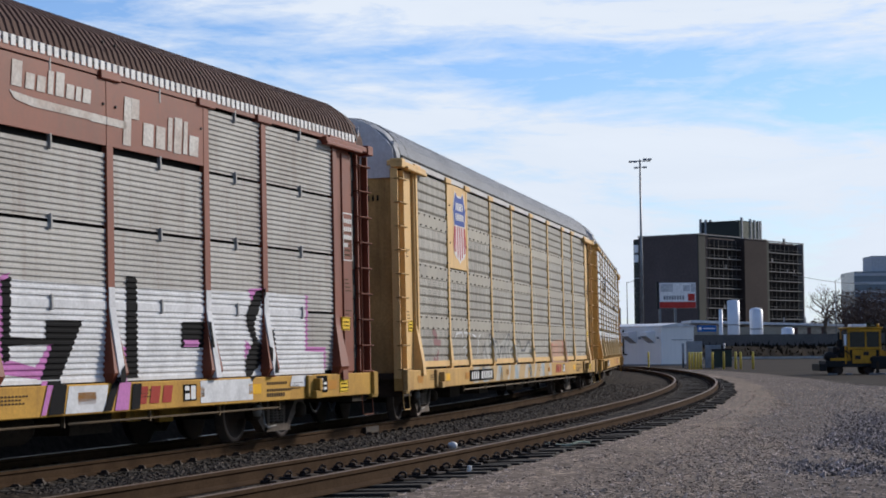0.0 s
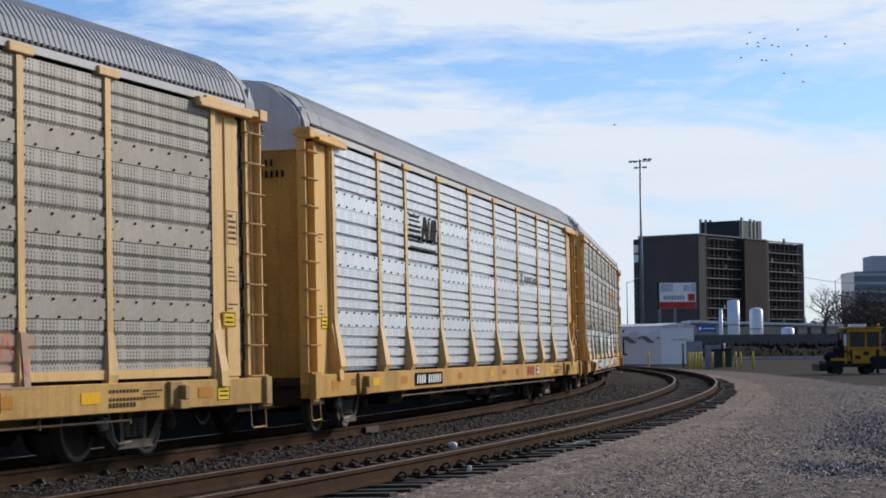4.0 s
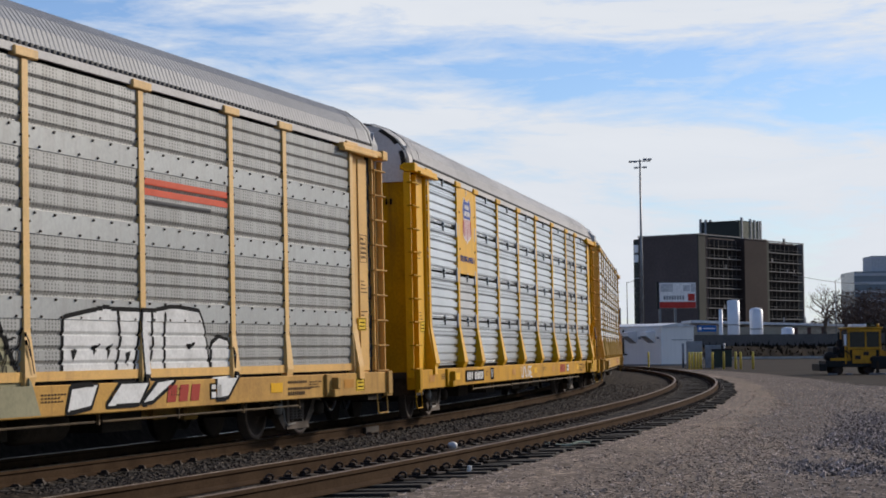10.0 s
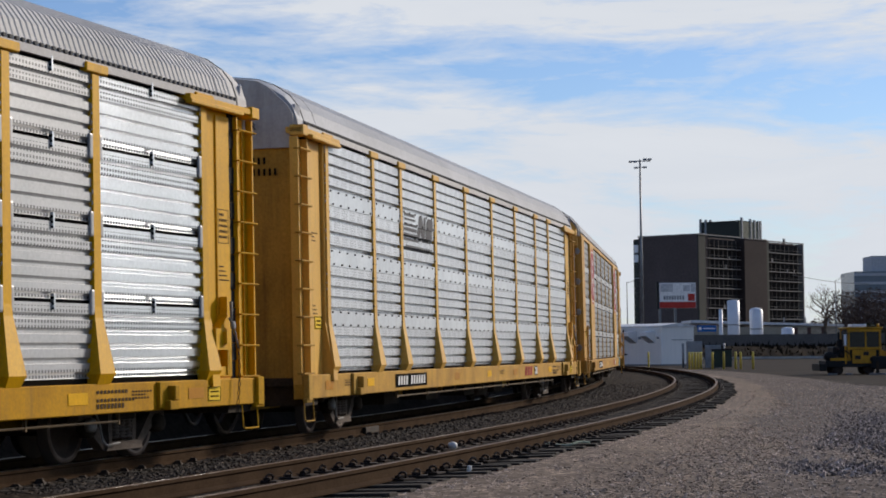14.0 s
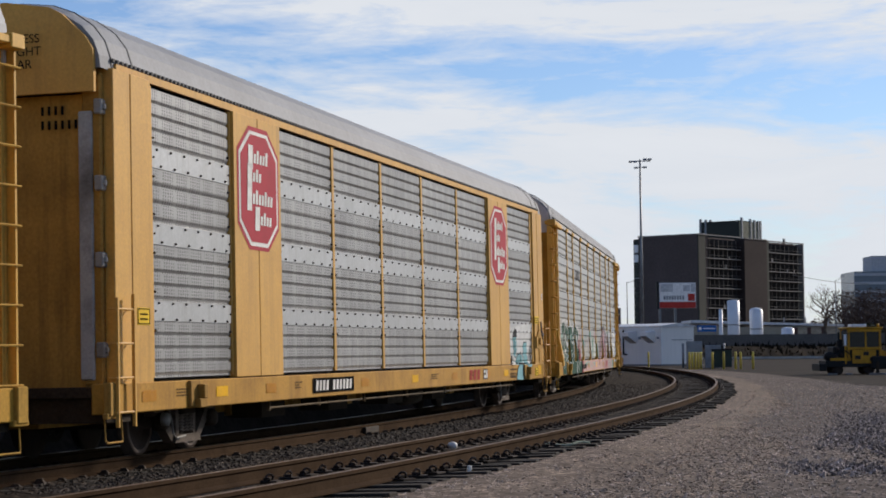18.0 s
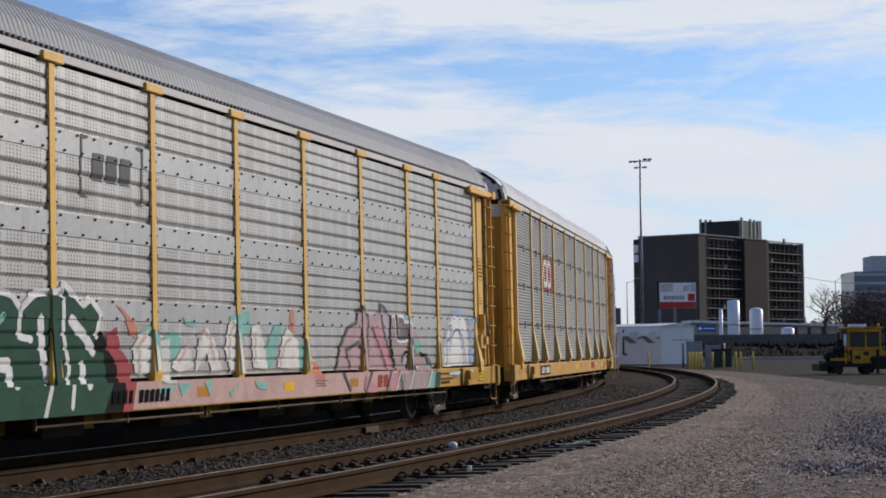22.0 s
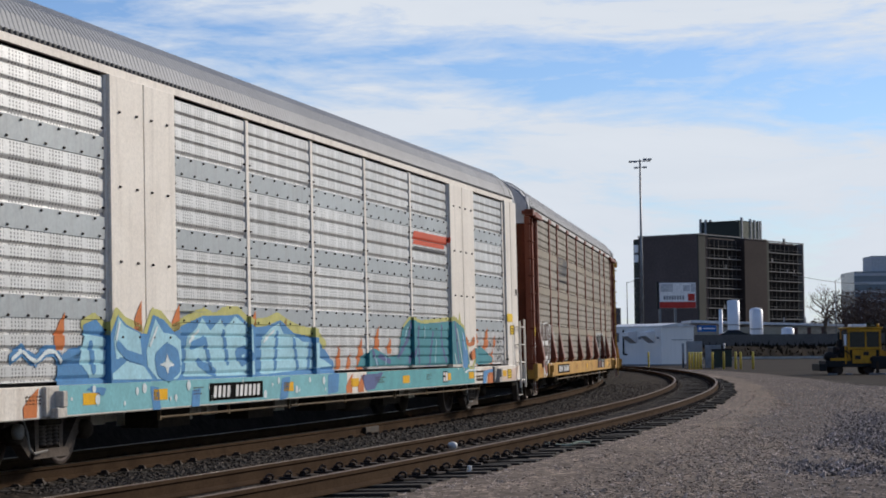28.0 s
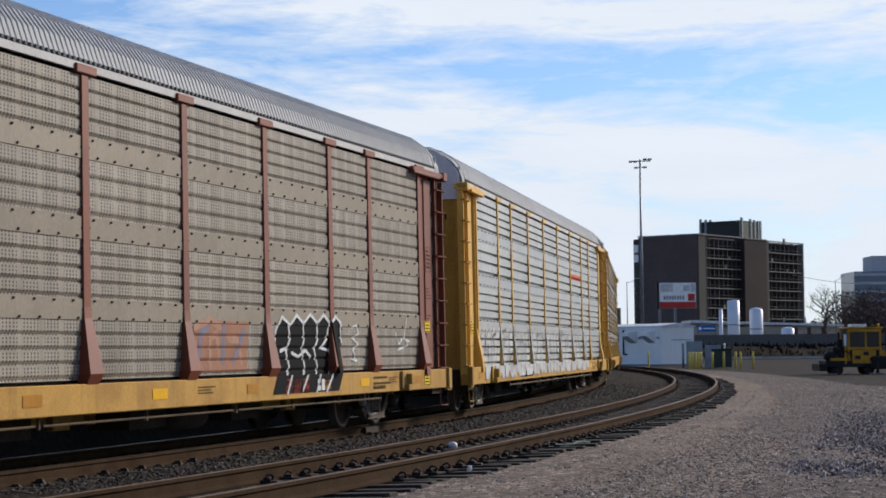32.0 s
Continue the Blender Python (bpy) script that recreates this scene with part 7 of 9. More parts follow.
for shape_ in [[(9.02, 1.47), (9.39, 1.5), (9.42, 1.02), (8.98, 1.0)]]:
    mark(c, s, [shape_], spray("haze_grey", (0.42, 0.40, 0.36)), 3, "graffiti", "greyish overspray on the post")
for shape_ in [[(9.5, 0.88), (11.32, 0.91), (11.28, 0.86), (9.9, 0.82), (9.45, 0.82)]]:
    mark(c, s, [shape_], SKYB, 3, "graffiti", "blue overspray on the sill")
for line_ in [[(9.84, 1.31), (9.92, 1.49), (10.16, 1.67), (10.49, 1.73), (10.82, 1.58), (10.98, 1.3), (11.07, 1.02)], [(9.6, 1.02), (9.65, 1.31), (9.55, 1.57), (9.7, 1.77), (9.93, 1.8)], [(10.49, 1.73), (10.73, 1.47), (10.86, 1.22), (10.9, 1.02)], [(9.63, 1.49), (9.85, 1.51), (9.96, 1.69), (9.84, 1.79)]]:
    mark(c, s, stroke(line_, 0.045), spray("steel_blue", (0.17, 0.23, 0.36)), 4, "graffiti", "steel blue sprayed line")
for shape_ in [[(6.08, 1.93), (6.22, 1.51), (6.3, 1.46), (6.25, 1.92), (6.62, 1.93), (6.69, 1.82), (7.01, 1.83), (7.21, 1.76), (7.19, 1.56), (6.97, 1.46), (6.99, 0.94), (6.16, 0.96), (5.94, 1.39), (5.9, 1.91)], [(7.21, 1.52), (7.33, 1.32), (7.67, 1.26), (8.01, 1.22), (8.21, 1.09), (8.16, 0.92), (6.99, 0.94), (7.03, 1.21)]]:
    mark(c, s, [shape_], spray("mauve", (0.36, 0.27, 0.26)), 4, "graffiti", "mauve sprayed letter")
for shape_ in [[(6.12, 0.9), (8.16, 0.9), (7.88, 0.57), (6.63, 0.56), (6.12, 0.65)]]:
    mark(c, s, [shape_], spray("mauve", (0.36, 0.27, 0.26)), 3, "graffiti", "mauve paint over the sill")
for shape_ in [[(5.38, 0.9), (6.11, 0.91), (5.84, 0.56), (5.57, 0.57)]]:
    mark(c, s, [shape_], spray("warm_rose", (0.50, 0.22, 0.25)), 3, "graffiti", "pink paint over the sill")
for shape_ in [[(6.66, 1.93), (7.01, 1.93), (7.05, 1.84), (6.73, 1.8)], [(7.33, 1.56), (7.86, 1.43), (7.82, 1.28), (7.33, 1.25)], [(8.05, 1.18), (8.29, 1.09), (8.4, 0.99), (8.22, 0.99)], [(8.22, 0.9), (8.46, 0.91), (8.35, 0.57), (7.94, 0.57)]]:
    mark(c, s, [shape_], MINT, 4, "graffiti", "mint green splash")
for shape_ in [[(5.77, 1.93), (5.9, 1.95), (5.86, 1.7), (5.94, 1.39), (6.16, 0.99), (6.01, 1.0), (5.82, 1.32), (5.75, 1.7)], [(6.1, 1.94), (6.21, 1.96), (6.26, 1.53), (6.22, 1.51)]]:
    mark(c, s, [shape_], INK, 5, "graffiti", "black sprayed strip")
for shape_ in [[(6.57, 1.13), (6.71, 1.24), (6.93, 1.29), (6.89, 1.18), (6.67, 1.0)]]:
    mark(c, s, [shape_], spray("orchid", (0.40, 0.34, 0.42)), 5, "graffiti", "lilac sprayed patch")
for shape_ in [[(8.46, 0.9), (8.84, 0.9), (8.72, 0.6), (8.38, 0.58)]]:
    mark(c, s, [shape_], GREEN, 4, "graffiti", "dark green patch on the sill")
for line_ in [[(5.9, 1.91), (6.07, 1.93), (6.22, 1.49), (6.44, 1.46), (6.97, 1.49)], [(6.25, 1.92), (6.62, 1.93), (6.69, 1.82), (7.01, 1.83), (7.21, 1.76), (7.21, 1.54), (7.0, 1.21), (6.96, 0.92)], [(8.2, 0.91), (7.86, 0.58)], [(6.99, 0.92), (6.66, 0.56)], [(6.13, 0.91), (5.86, 0.56)], [(7.25, 0.96), (7.32, 1.03), (7.51, 1.01), (7.47, 0.93)]]:
    mark(c, s, stroke(line_, 0.05), SP_WHITE, 6, "graffiti", "white sprayed rim")
for line_ in [[(7.24, 1.51), (7.33, 1.3), (7.21, 1.17), (7.06, 0.96)], [(7.67, 1.26), (8.01, 1.22), (8.22, 1.05)], [(6.5, 1.11), (6.68, 1.27), (6.93, 1.29), (6.78, 0.98)]]:
    mark(c, s, stroke(line_, 0.05), INK, 6, "graffiti", "black sprayed line")
sign_ = piece("notice_plate", cached(("crossed_plate",), lambda: boxes((-0.14, 0.14, -0.006, 0.02, -0.17, 0.17)), WHITE_PAINT), c, 11.98, 1.505, 1.22, label="white plate with a red crossed ring")
ring_ = lathe(bmesh.new(), [(0.085, -0.006), (0.085, -0.010), (0.11, -0.010), (0.11, -0.006)], (0, 0, 0), "Y", 16)
part("ring", ring_, RED, sign_)
part("cross_bar", boxes((-0.012, 0.012, -0.010, -0.006, -0.085, 0.085)), RED, sign_).matrix_basis = pose(0, 0, 0, 0, 45, 0)
number_plate(c, s, -5.85, -3.9, black=False)
# slate car with a red panel
c, s = car(8, body="gold", post="tan", sill="orange", posts="boot", sheet="i", rows=STACKED, ribs="fine", roof="white", roof_kind="wide", sealed_hood=True, label="slate-grey finely ribbed car carrier with a red panel")
mark(c, s, [rect(-6.98, -4.36, 2.85, 3.70)], flat("faded_brick_red", (0.25, 0.052, 0.035)), 1, "sign_panel", "faded red panel with two white shapes", on_posts=False)
for u_ in (-6.45, -5.62):
    ring_ = [(u_, 3.10), (u_ + .12, 3.0), (u_ + .5, 3.0), (u_ + .62, 3.1), (u_ + .62, 3.46), (u_ + .5, 3.58), (u_ + .12, 3.58), (u_, 3.46)]
    mark(c, s, stroke(ring_ + ring_[:1], .15), WHITE_PAINT, 2, "emblem", "white block shape with an open middle", on_posts=False)
number_plate(c, s, -8.4, -6.3)
# cream car with teal graffiti
c, s = car(9, body="cream", posts="slim", sheet="j", band="j", roof="dark", eave="cream", solid=(1, 7), label="cream and light grey car carrier with a long teal graffiti")
mark(c, s, [rect(4.45, 6.95, 3.40, 3.55, .1), rect(4.45, 6.7, 3.30, 3.38, .1)], LOGO_ORANGE, 2, "emblem", "orange bar emblem", on_posts=False)
mark(c, s, [rect(4.45, 6.8, 3.20, 3.26, .05)], LOGO_GREY, 2, "emblem", on_posts=False)
def flame(u, z0, z1, width=0.28, lean=0.12):
    return [(u - width / 2, z0), (u - width * .55, z0 + (z1 - z0) * .35), (u - width * .2 + lean * .3, z0 + (z1 - z0) * .7), (u + lean, z1), (u + width * .35 + lean * .3, z0 + (z1 - z0) * .6), (u + width * .55, z0 + (z1 - z0) * .3), (u + width / 2, z0)]


LAGOON, WAVE, ICE = spray("lagoon", (0.19, 0.46, 0.49)), spray("wave_blue", (0.075, 0.24, 0.46)), spray("ice_blue", (0.36, 0.62, 0.70))
RIM_YELLOW, FOAM = spray("rim_yellow", (0.50, 0.48, 0.16)), spray("foam", (0.66, 0.74, 0.73))
mark(c, s, [rect(-10.5, 0.0, 0.62, 0.95)], LAGOON, 1, "graffiti", "turquoise paint along the sill")
mark(c, s, [rect(1.1, 8.7, 0.62, 0.95)], spray("reef", (0.10, 0.36, 0.38)), 1, "graffiti", "teal paint along the sill")
for u, z0, z1, w_ in ((-10.31, 1.35, 1.78, .25), (-8.3, 1.55, 1.95, .22), (-7.11, 1.55, 1.93, .26), (-4.16, 1.5, 1.9, .3), (-2.84, 1.5, 1.82, .26), (-0.2, 1.02, 1.42, .22), (0.35, 1.02, 1.28, .2), (1.0, 1.0, 1.55, .34), (2.0, 1.3, 1.75, .26), (2.75, 1.25, 1.55, .26), (9.2, 1.0, 1.45, .3), (9.9, 1.05, 1.6, .26), (10.6, 1.0, 1.35, .24)):
    mark(c, s, [flame(u, z0, z1, w_)], ORANGE, 2, "graffiti", "thin orange flame")
for u in (-11.2, -10.7, 0.1, 0.75):
    mark(c, s, [flame(u, 0.63, 0.94, .3, .2)], ORANGE, 2, "graffiti", "orange flame on the sill")
for line_ in [[(-9.69, 1.64), (-9.43, 1.71), (-9.08, 1.58), (-8.92, 1.78), (-8.69, 1.67), (-8.23, 1.59)], [(-8.06, 1.55), (-7.85, 1.79), (-7.62, 1.77), (-7.25, 1.59), (-6.84, 1.67), (-6.31, 1.79), (-6.01, 1.83), (-5.61, 1.76), (-5.29, 1.86), (-4.75, 1.87), (-4.26, 1.7), (-3.61, 1.73), (-3.12, 1.82), (-2.62, 1.71), (-2.11, 1.63), (-1.29, 1.59), (-0.88, 1.42)]]:
    mark(c, s, stroke(line_, 0.15), RIM_YELLOW, 2, "graffiti", "soft yellow rim")
for shape_ in [[(-10.4, 0.96), (-10.37, 1.22), (-9.97, 1.28), (-9.67, 1.38), (-9.71, 1.64), (-9.36, 1.71), (-9.08, 1.56), (-8.89, 1.76), (-8.65, 1.65), (-8.2, 1.55), (-8.03, 1.55), (-7.85, 1.78), (-7.53, 1.73), (-7.18, 1.57), (-6.32, 1.75), (-5.98, 1.81), (-5.36, 1.8), (-4.75, 1.84), (-4.2, 1.66), (-3.61, 1.68), (-3.0, 1.78), (-2.37, 1.59), (-1.3, 1.52), (-0.46, 1.14), (-0.42, 0.96)]]:
    mark(c, s, [shape_], WAVE, 3, "graffiti", "blue sprayed field")
for shape_ in [[(-9.74, 1.4), (-9.66, 1.54), (-9.11, 1.49), (-9.13, 1.03), (-9.53, 1.03), (-9.82, 1.22)], [(-9.02, 1.48), (-8.89, 1.74), (-8.7, 1.63), (-8.27, 1.55), (-8.21, 1.28), (-8.44, 1.29), (-8.96, 1.24)], [(-9.06, 1.07), (-8.66, 1.21), (-8.16, 1.15), (-7.88, 0.98), (-9.07, 1.0)], [(-8.07, 1.34), (-7.93, 1.55), (-7.78, 1.73), (-7.54, 1.56), (-7.18, 1.54), (-6.81, 1.4), (-6.78, 1.16), (-7.11, 0.97), (-7.74, 0.98), (-8.04, 1.14)], [(-6.62, 1.49), (-6.26, 1.64), (-6.1, 1.77), (-5.78, 1.6), (-5.44, 1.76), (-5.24, 1.65), (-4.88, 1.81), (-4.31, 1.64), (-4.25, 0.98), (-6.71, 0.99)], [(-3.81, 1.48), (-3.42, 1.65), (-3.07, 1.73), (-2.83, 1.57), (-2.37, 1.57), (-1.96, 1.45), (-1.25, 1.45), (-1.15, 1.22), (-0.53, 1.07), (-3.84, 0.98)]]:
    mark(c, s, [shape_], ICE, 4, "graffiti", "pale blue flowing letter shape")
for line_ in [[(-7.44, 1.34), (-7.15, 1.27), (-7.1, 1.13), (-7.38, 1.04), (-7.68, 1.1), (-7.73, 1.23), (-7.44, 1.34)]]:
    mark(c, s, stroke(line_, 0.2), WAVE, 5, "graffiti", "dark blue ring")
for line_ in [[(-6.43, 1.4), (-5.99, 1.47), (-5.8, 1.11)], [(-4.82, 1.29), (-4.51, 1.35), (-4.33, 1.24), (-4.6, 1.16), (-4.82, 1.29)], [(-5.3, 1.57), (-5.17, 1.18)], [(-6.24, 1.18), (-5.64, 1.03)], [(-3.13, 1.57), (-3.25, 1.08)], [(-2.38, 1.48), (-2.24, 1.07)], [(-1.64, 1.4), (-1.74, 1.07)], [(-8.9, 1.4), (-8.67, 1.29), (-8.24, 1.23)], [(-9.52, 1.41), (-9.45, 1.12)]]:
    mark(c, s, stroke(line_, 0.12), WAVE, 5, "graffiti", "blue shading stroke")
for shape_ in [[(-7.44, 1.3), (-7.37, 1.19), (-7.16, 1.15), (-7.38, 1.13), (-7.43, 1.03), (-7.5, 1.13), (-7.7, 1.16), (-7.5, 1.19)]]:
    mark(c, s, [shape_], FOAM, 6, "graffiti", "white star shape")
for line_ in [[(-11.46, 1.26), (-11.23, 1.36), (-11.07, 1.28), (-10.89, 1.23), (-10.67, 1.34), (-10.46, 1.35), (-10.28, 1.22), (-10.04, 1.3), (-9.74, 1.33)]]:
    mark(c, s, stroke(line_, 0.13), WAVE, 3, "graffiti", "curling blue wave line")
for line_ in [[(-11.46, 1.26), (-11.23, 1.35), (-11.07, 1.27), (-10.89, 1.22), (-10.67, 1.33), (-10.46, 1.34), (-10.28, 1.22)], [(-8.96, 1.48), (-8.86, 1.67)], [(-7.97, 1.4), (-7.75, 1.62)], [(-6.54, 1.45), (-6.22, 1.6)], [(-3.72, 1.46), (-3.28, 1.62)]]:
    mark(c, s, stroke(line_, 0.045), FOAM, 6, "graffiti", "thin white line")
for shape_ in [[(-9.83, 0.9), (-9.68, 0.93), (-9.26, 0.91), (-9.35, 0.81)], [(-8.0, 0.9), (-7.74, 0.89), (-7.66, 0.53), (-7.89, 0.52)], [(-6.64, 0.83), (-6.35, 0.84), (-6.42, 0.53), (-6.69, 0.52)], [(-3.16, 0.93), (-2.79, 0.94), (-2.93, 0.62), (-3.28, 0.6)], [(-0.99, 0.95), (-0.42, 0.96), (-0.49, 0.65), (-1.01, 0.63)]]:
    mark(c, s, [shape_], WAVE, 2, "graffiti", "blue wave patch on the sill")
for shape_ in [[(0.81, 1.04), (1.08, 1.23), (1.81, 1.36), (2.15, 1.3), (2.77, 1.2), (3.35, 1.24), (3.61, 1.71), (4.08, 1.88), (4.89, 1.82), (5.92, 1.83), (7.23, 1.89), (7.95, 1.74), (8.36, 1.02)]]:
    mark(c, s, [shape_], TEAL, 3, "graffiti", "teal sprayed field")
for line_ in [[(3.61, 1.71), (4.08, 1.9), (4.89, 1.84), (5.92, 1.88), (7.24, 1.94), (7.95, 1.77)]]:
    mark(c, s, stroke(line_, 0.07), RIM_YELLOW, 2, "graffiti")
for line_ in [[(1.74, 1.3), (2.0, 1.08)], [(3.35, 1.2), (3.97, 1.52), (4.15, 1.81)], [(4.69, 1.74), (4.72, 1.1)], [(5.44, 1.04), (5.73, 1.64)], [(6.34, 1.77), (6.4, 1.42), (6.72, 1.09)], [(7.23, 1.82), (7.43, 1.08)], [(4.02, 1.11), (4.5, 1.42)], [(2.14, 1.22), (2.77, 1.12)]]:
    mark(c, s, stroke(line_, 0.1), spray("dusk", (0.09, 0.12, 0.26)), 4, "graffiti", "dark blue shading stroke")
for line_ in [[(1.87, 1.22), (1.99, 1.03)], [(2.56, 1.27), (2.48, 1.07)], [(3.75, 1.52), (3.91, 1.73)], [(5.09, 1.74), (5.15, 1.53)], [(5.98, 1.53), (5.86, 1.09)], [(7.76, 1.65), (8.01, 1.31)]]:
    mark(c, s, stroke(line_, 0.04), ICE, 5, "graffiti", "thin pale line")
for shape_ in [[(0.74, 0.91), (2.06, 0.93), (1.53, 0.65), (1.04, 0.64)]]:
    mark(c, s, [shape_], spray("dusk", (0.09, 0.12, 0.26)), 2, "graffiti", "dark blue patch on the sill")
for line_ in [[(7.11, 1.96), (7.51, 1.77), (7.6, 2.02), (7.75, 1.69), (7.99, 1.73), (8.05, 1.4), (8.23, 1.35), (8.26, 0.97), (8.54, 0.9), (8.87, 1.12)]]:
    mark(c, s, stroke(line_, 0.07), RIM_YELLOW, 2, "graffiti", "yellow rim")
for shape_ in [[(7.75, 1.54), (7.93, 1.7), (8.0, 1.41), (8.19, 1.32), (8.2, 0.97), (7.79, 0.92)]]:
    mark(c, s, [shape_], WAVE, 4, "graffiti", "blue sprayed block")
for shape_ in [[(8.87, 1.01), (8.87, 1.35), (9.34, 1.31), (9.55, 1.4), (10.67, 1.13), (10.64, 1.02), (9.34, 1.0)]]:
    mark(c, s, [shape_], TEAL, 3, "graffiti", "teal tail shape")
for shape_ in [[(8.05, 1.53), (8.15, 1.6), (8.3, 1.45), (8.55, 1.48), (8.68, 1.58), (8.84, 1.58), (8.81, 1.41), (8.42, 1.38), (8.11, 1.41)], [(9.08, 1.74), (9.28, 1.65), (9.42, 1.48), (9.21, 1.4)], [(9.98, 1.34), (10.06, 1.69), (10.18, 1.79), (10.28, 1.62), (10.32, 1.34)], [(10.73, 1.45), (10.93, 1.63), (10.99, 1.48), (10.88, 1.31)], [(10.85, 0.52), (10.99, 0.79), (11.09, 0.53)], [(9.89, 0.82), (10.41, 0.84), (10.29, 0.58), (9.81, 0.54)], [(8.35, 1.22), (8.81, 1.35), (8.87, 1.15), (8.61, 1.09)]]:
    mark(c, s, [shape_], ORANGE, 3, "graffiti", "orange flame")
for shape_ in [[(9.47, 0.87), (10.56, 0.91), (10.33, 0.83), (9.78, 0.79), (9.67, 0.57), (9.39, 0.56)]]:
    mark(c, s, [shape_], WAVE, 3, "graffiti", "blue curling shape")
for line_ in [[(8.36, 1.28), (8.39, 1.09), (8.48, 1.28), (8.54, 1.12)], [(11.04, 1.54), (11.2, 1.45), (11.36, 1.59), (11.47, 1.46)], [(11.08, 1.38), (11.21, 1.28), (11.4, 1.4), (11.5, 1.28)], [(10.98, 1.2), (11.14, 1.09), (11.33, 1.19), (11.51, 1.08)], [(10.35, 1.48), (10.5, 1.4), (10.58, 1.51)], [(12.24, 1.56), (12.1, 1.34), (12.29, 1.04)], [(11.84, 1.19), (11.95, 1.08), (12.13, 1.15)], [(12.37, 1.64), (12.53, 1.34), (12.43, 1.03)]]:
    mark(c, s, stroke(line_, 0.03), INK, 5, "graffiti", "small black scribble")
for line_ in [[(7.34, 1.72), (7.56, 1.35), (7.79, 0.91)], [(7.12, 1.23), (7.32, 0.92)], [(8.93, 0.89), (8.16, 0.9), (7.85, 0.85)]]:
    mark(c, s, stroke(line_, 0.04), FOAM, 5, "graffiti", "thin white line")
for k in range(22):
    mark(c, s, [circle(-10.2 + .44 * k + .2 * math.sin(k * 2.3), .70 + .10 * (1 + math.sin(k * 1.7)), .03 + .018 * (k % 3), 9)], FOAM, 3, "graffiti", "pale bubble spot")
mark(c, s, [[(9.4, .63), (12.6, .63), (12.9, .94), (11.6, .80), (10.4, .94), (9.6, .94)]], spray("peach", (0.66, 0.50, 0.40)), 1, "graffiti", "pale peach paint on the sill")
plate9 = piece("notice_plate", cached(("notice_plate",), lambda: None, LABEL_YELLOW), c, 12.2, W_PANEL + 0.062, 2.02, label="yellow notice plate")
bi9 = piece("lettering", text_mesh("BI", 0.22, BLACK_PAINT), c)
bi9.matrix_basis = pose(12.9, -(W_PANEL + 0.07), 2.6, 90, 0, 0)
for u0, z0, n_ in ((11.98, 3.40, 6), (12.0, 2.72, 7)):
    for k in range(5):
        tagged(bars(c, s, u0, z0 - 0.055 * k, n_ - k % 3, 0.065, 0.028, SMALL_INK, 0, 2), kind="stuff")
for k in (1, 7):
    for bz in (1.5, 2.4, 3.3, 4.2):
        for bx in (0.25, 0.75, 1.2, 1.7):
            piece("bolt", cached(("band_bolt",), lambda: tube(bmesh.new(), (0, 0, 0), (0, -0.03, 0), 0.020, 0.014, n=6), BOLT), c, POSTS[k] + bx, W_PANEL + 0.062, bz)
number_plate(c, s, -6.05, -4.0)
# brown-grey car
c, s = car(10, body="brown", sill="orange", posts="boot", sheet="k", band="k", roof="dark", roof_kind="wide", label="brown-grey ribbed car carrier with rust-red posts and a tan sill")
rail_logo(c, s, -7.0, LOGO_GREY)
for shape_ in [[(-11.68, 1.22), (-11.73, 1.47), (-11.67, 1.76), (-11.47, 1.95), (-11.25, 2.01), (-11.03, 1.93), (-10.88, 1.74), (-10.77, 1.94), (-9.8, 1.99), (-9.67, 1.82), (-9.49, 1.93), (-9.28, 1.94), (-9.15, 1.76), (-9.23, 1.34), (-9.52, 1.03), (-10.11, 0.93), (-10.67, 0.94), (-10.8, 0.73), (-11.14, 0.65), (-11.5, 0.75), (-11.69, 0.91)]]:
    mark(c, s, [shape_], spray("dull_plum", (0.115, 0.082, 0.072)), 2, "graffiti", "dark fill of the round shapes")
for line_ in [[(-11.45, 1.13), (-11.71, 1.05), (-11.69, 0.91), (-11.5, 0.75), (-11.14, 0.65), (-10.8, 0.73), (-10.67, 0.95), (-10.7, 1.15), (-10.85, 1.31), (-10.97, 1.41), (-10.78, 1.54), (-10.88, 1.74), (-11.03, 1.93), (-11.25, 2.01), (-11.47, 1.95), (-11.67, 1.76), (-11.73, 1.47), (-11.68, 1.22)], [(-10.84, 1.67), (-10.77, 1.94), (-10.32, 1.99), (-9.8, 1.99), (-9.81, 1.62)], [(-9.84, 1.58), (-9.88, 1.34), (-9.99, 1.07)], [(-9.67, 1.76), (-9.49, 1.93), (-9.28, 1.94), (-9.15, 1.76), (-9.19, 1.41), (-9.38, 1.14), (-9.69, 1.0), (-10.11, 0.94)]]:
    mark(c, s, stroke(line_, 0.045), SP_WHITE, 3, "graffiti", "white sprayed outline")
for line_ in [[(-11.67, 1.4), (-11.49, 1.22), (-11.13, 1.09), (-11.01, 0.96)], [(-11.26, 1.57), (-11.18, 1.48), (-11.0, 1.44), (-10.84, 1.48)], [(-10.47, 1.47), (-9.91, 1.47)], [(-10.48, 1.07), (-10.12, 1.08)], [(-11.69, 0.85), (-11.55, 0.62)]]:
    mark(c, s, stroke(line_, 0.13), SP_WHITE, 3, "graffiti", "broad white sprayed stroke")
for shape_ in [[(-11.6, 0.91), (-10.7, 0.9), (-10.83, 0.71), (-11.14, 0.66), (-11.46, 0.74)]]:
    mark(c, s, [shape_], spray("brick", (0.26, 0.085, 0.045)), 3, "graffiti", "brick red fill on the sill")
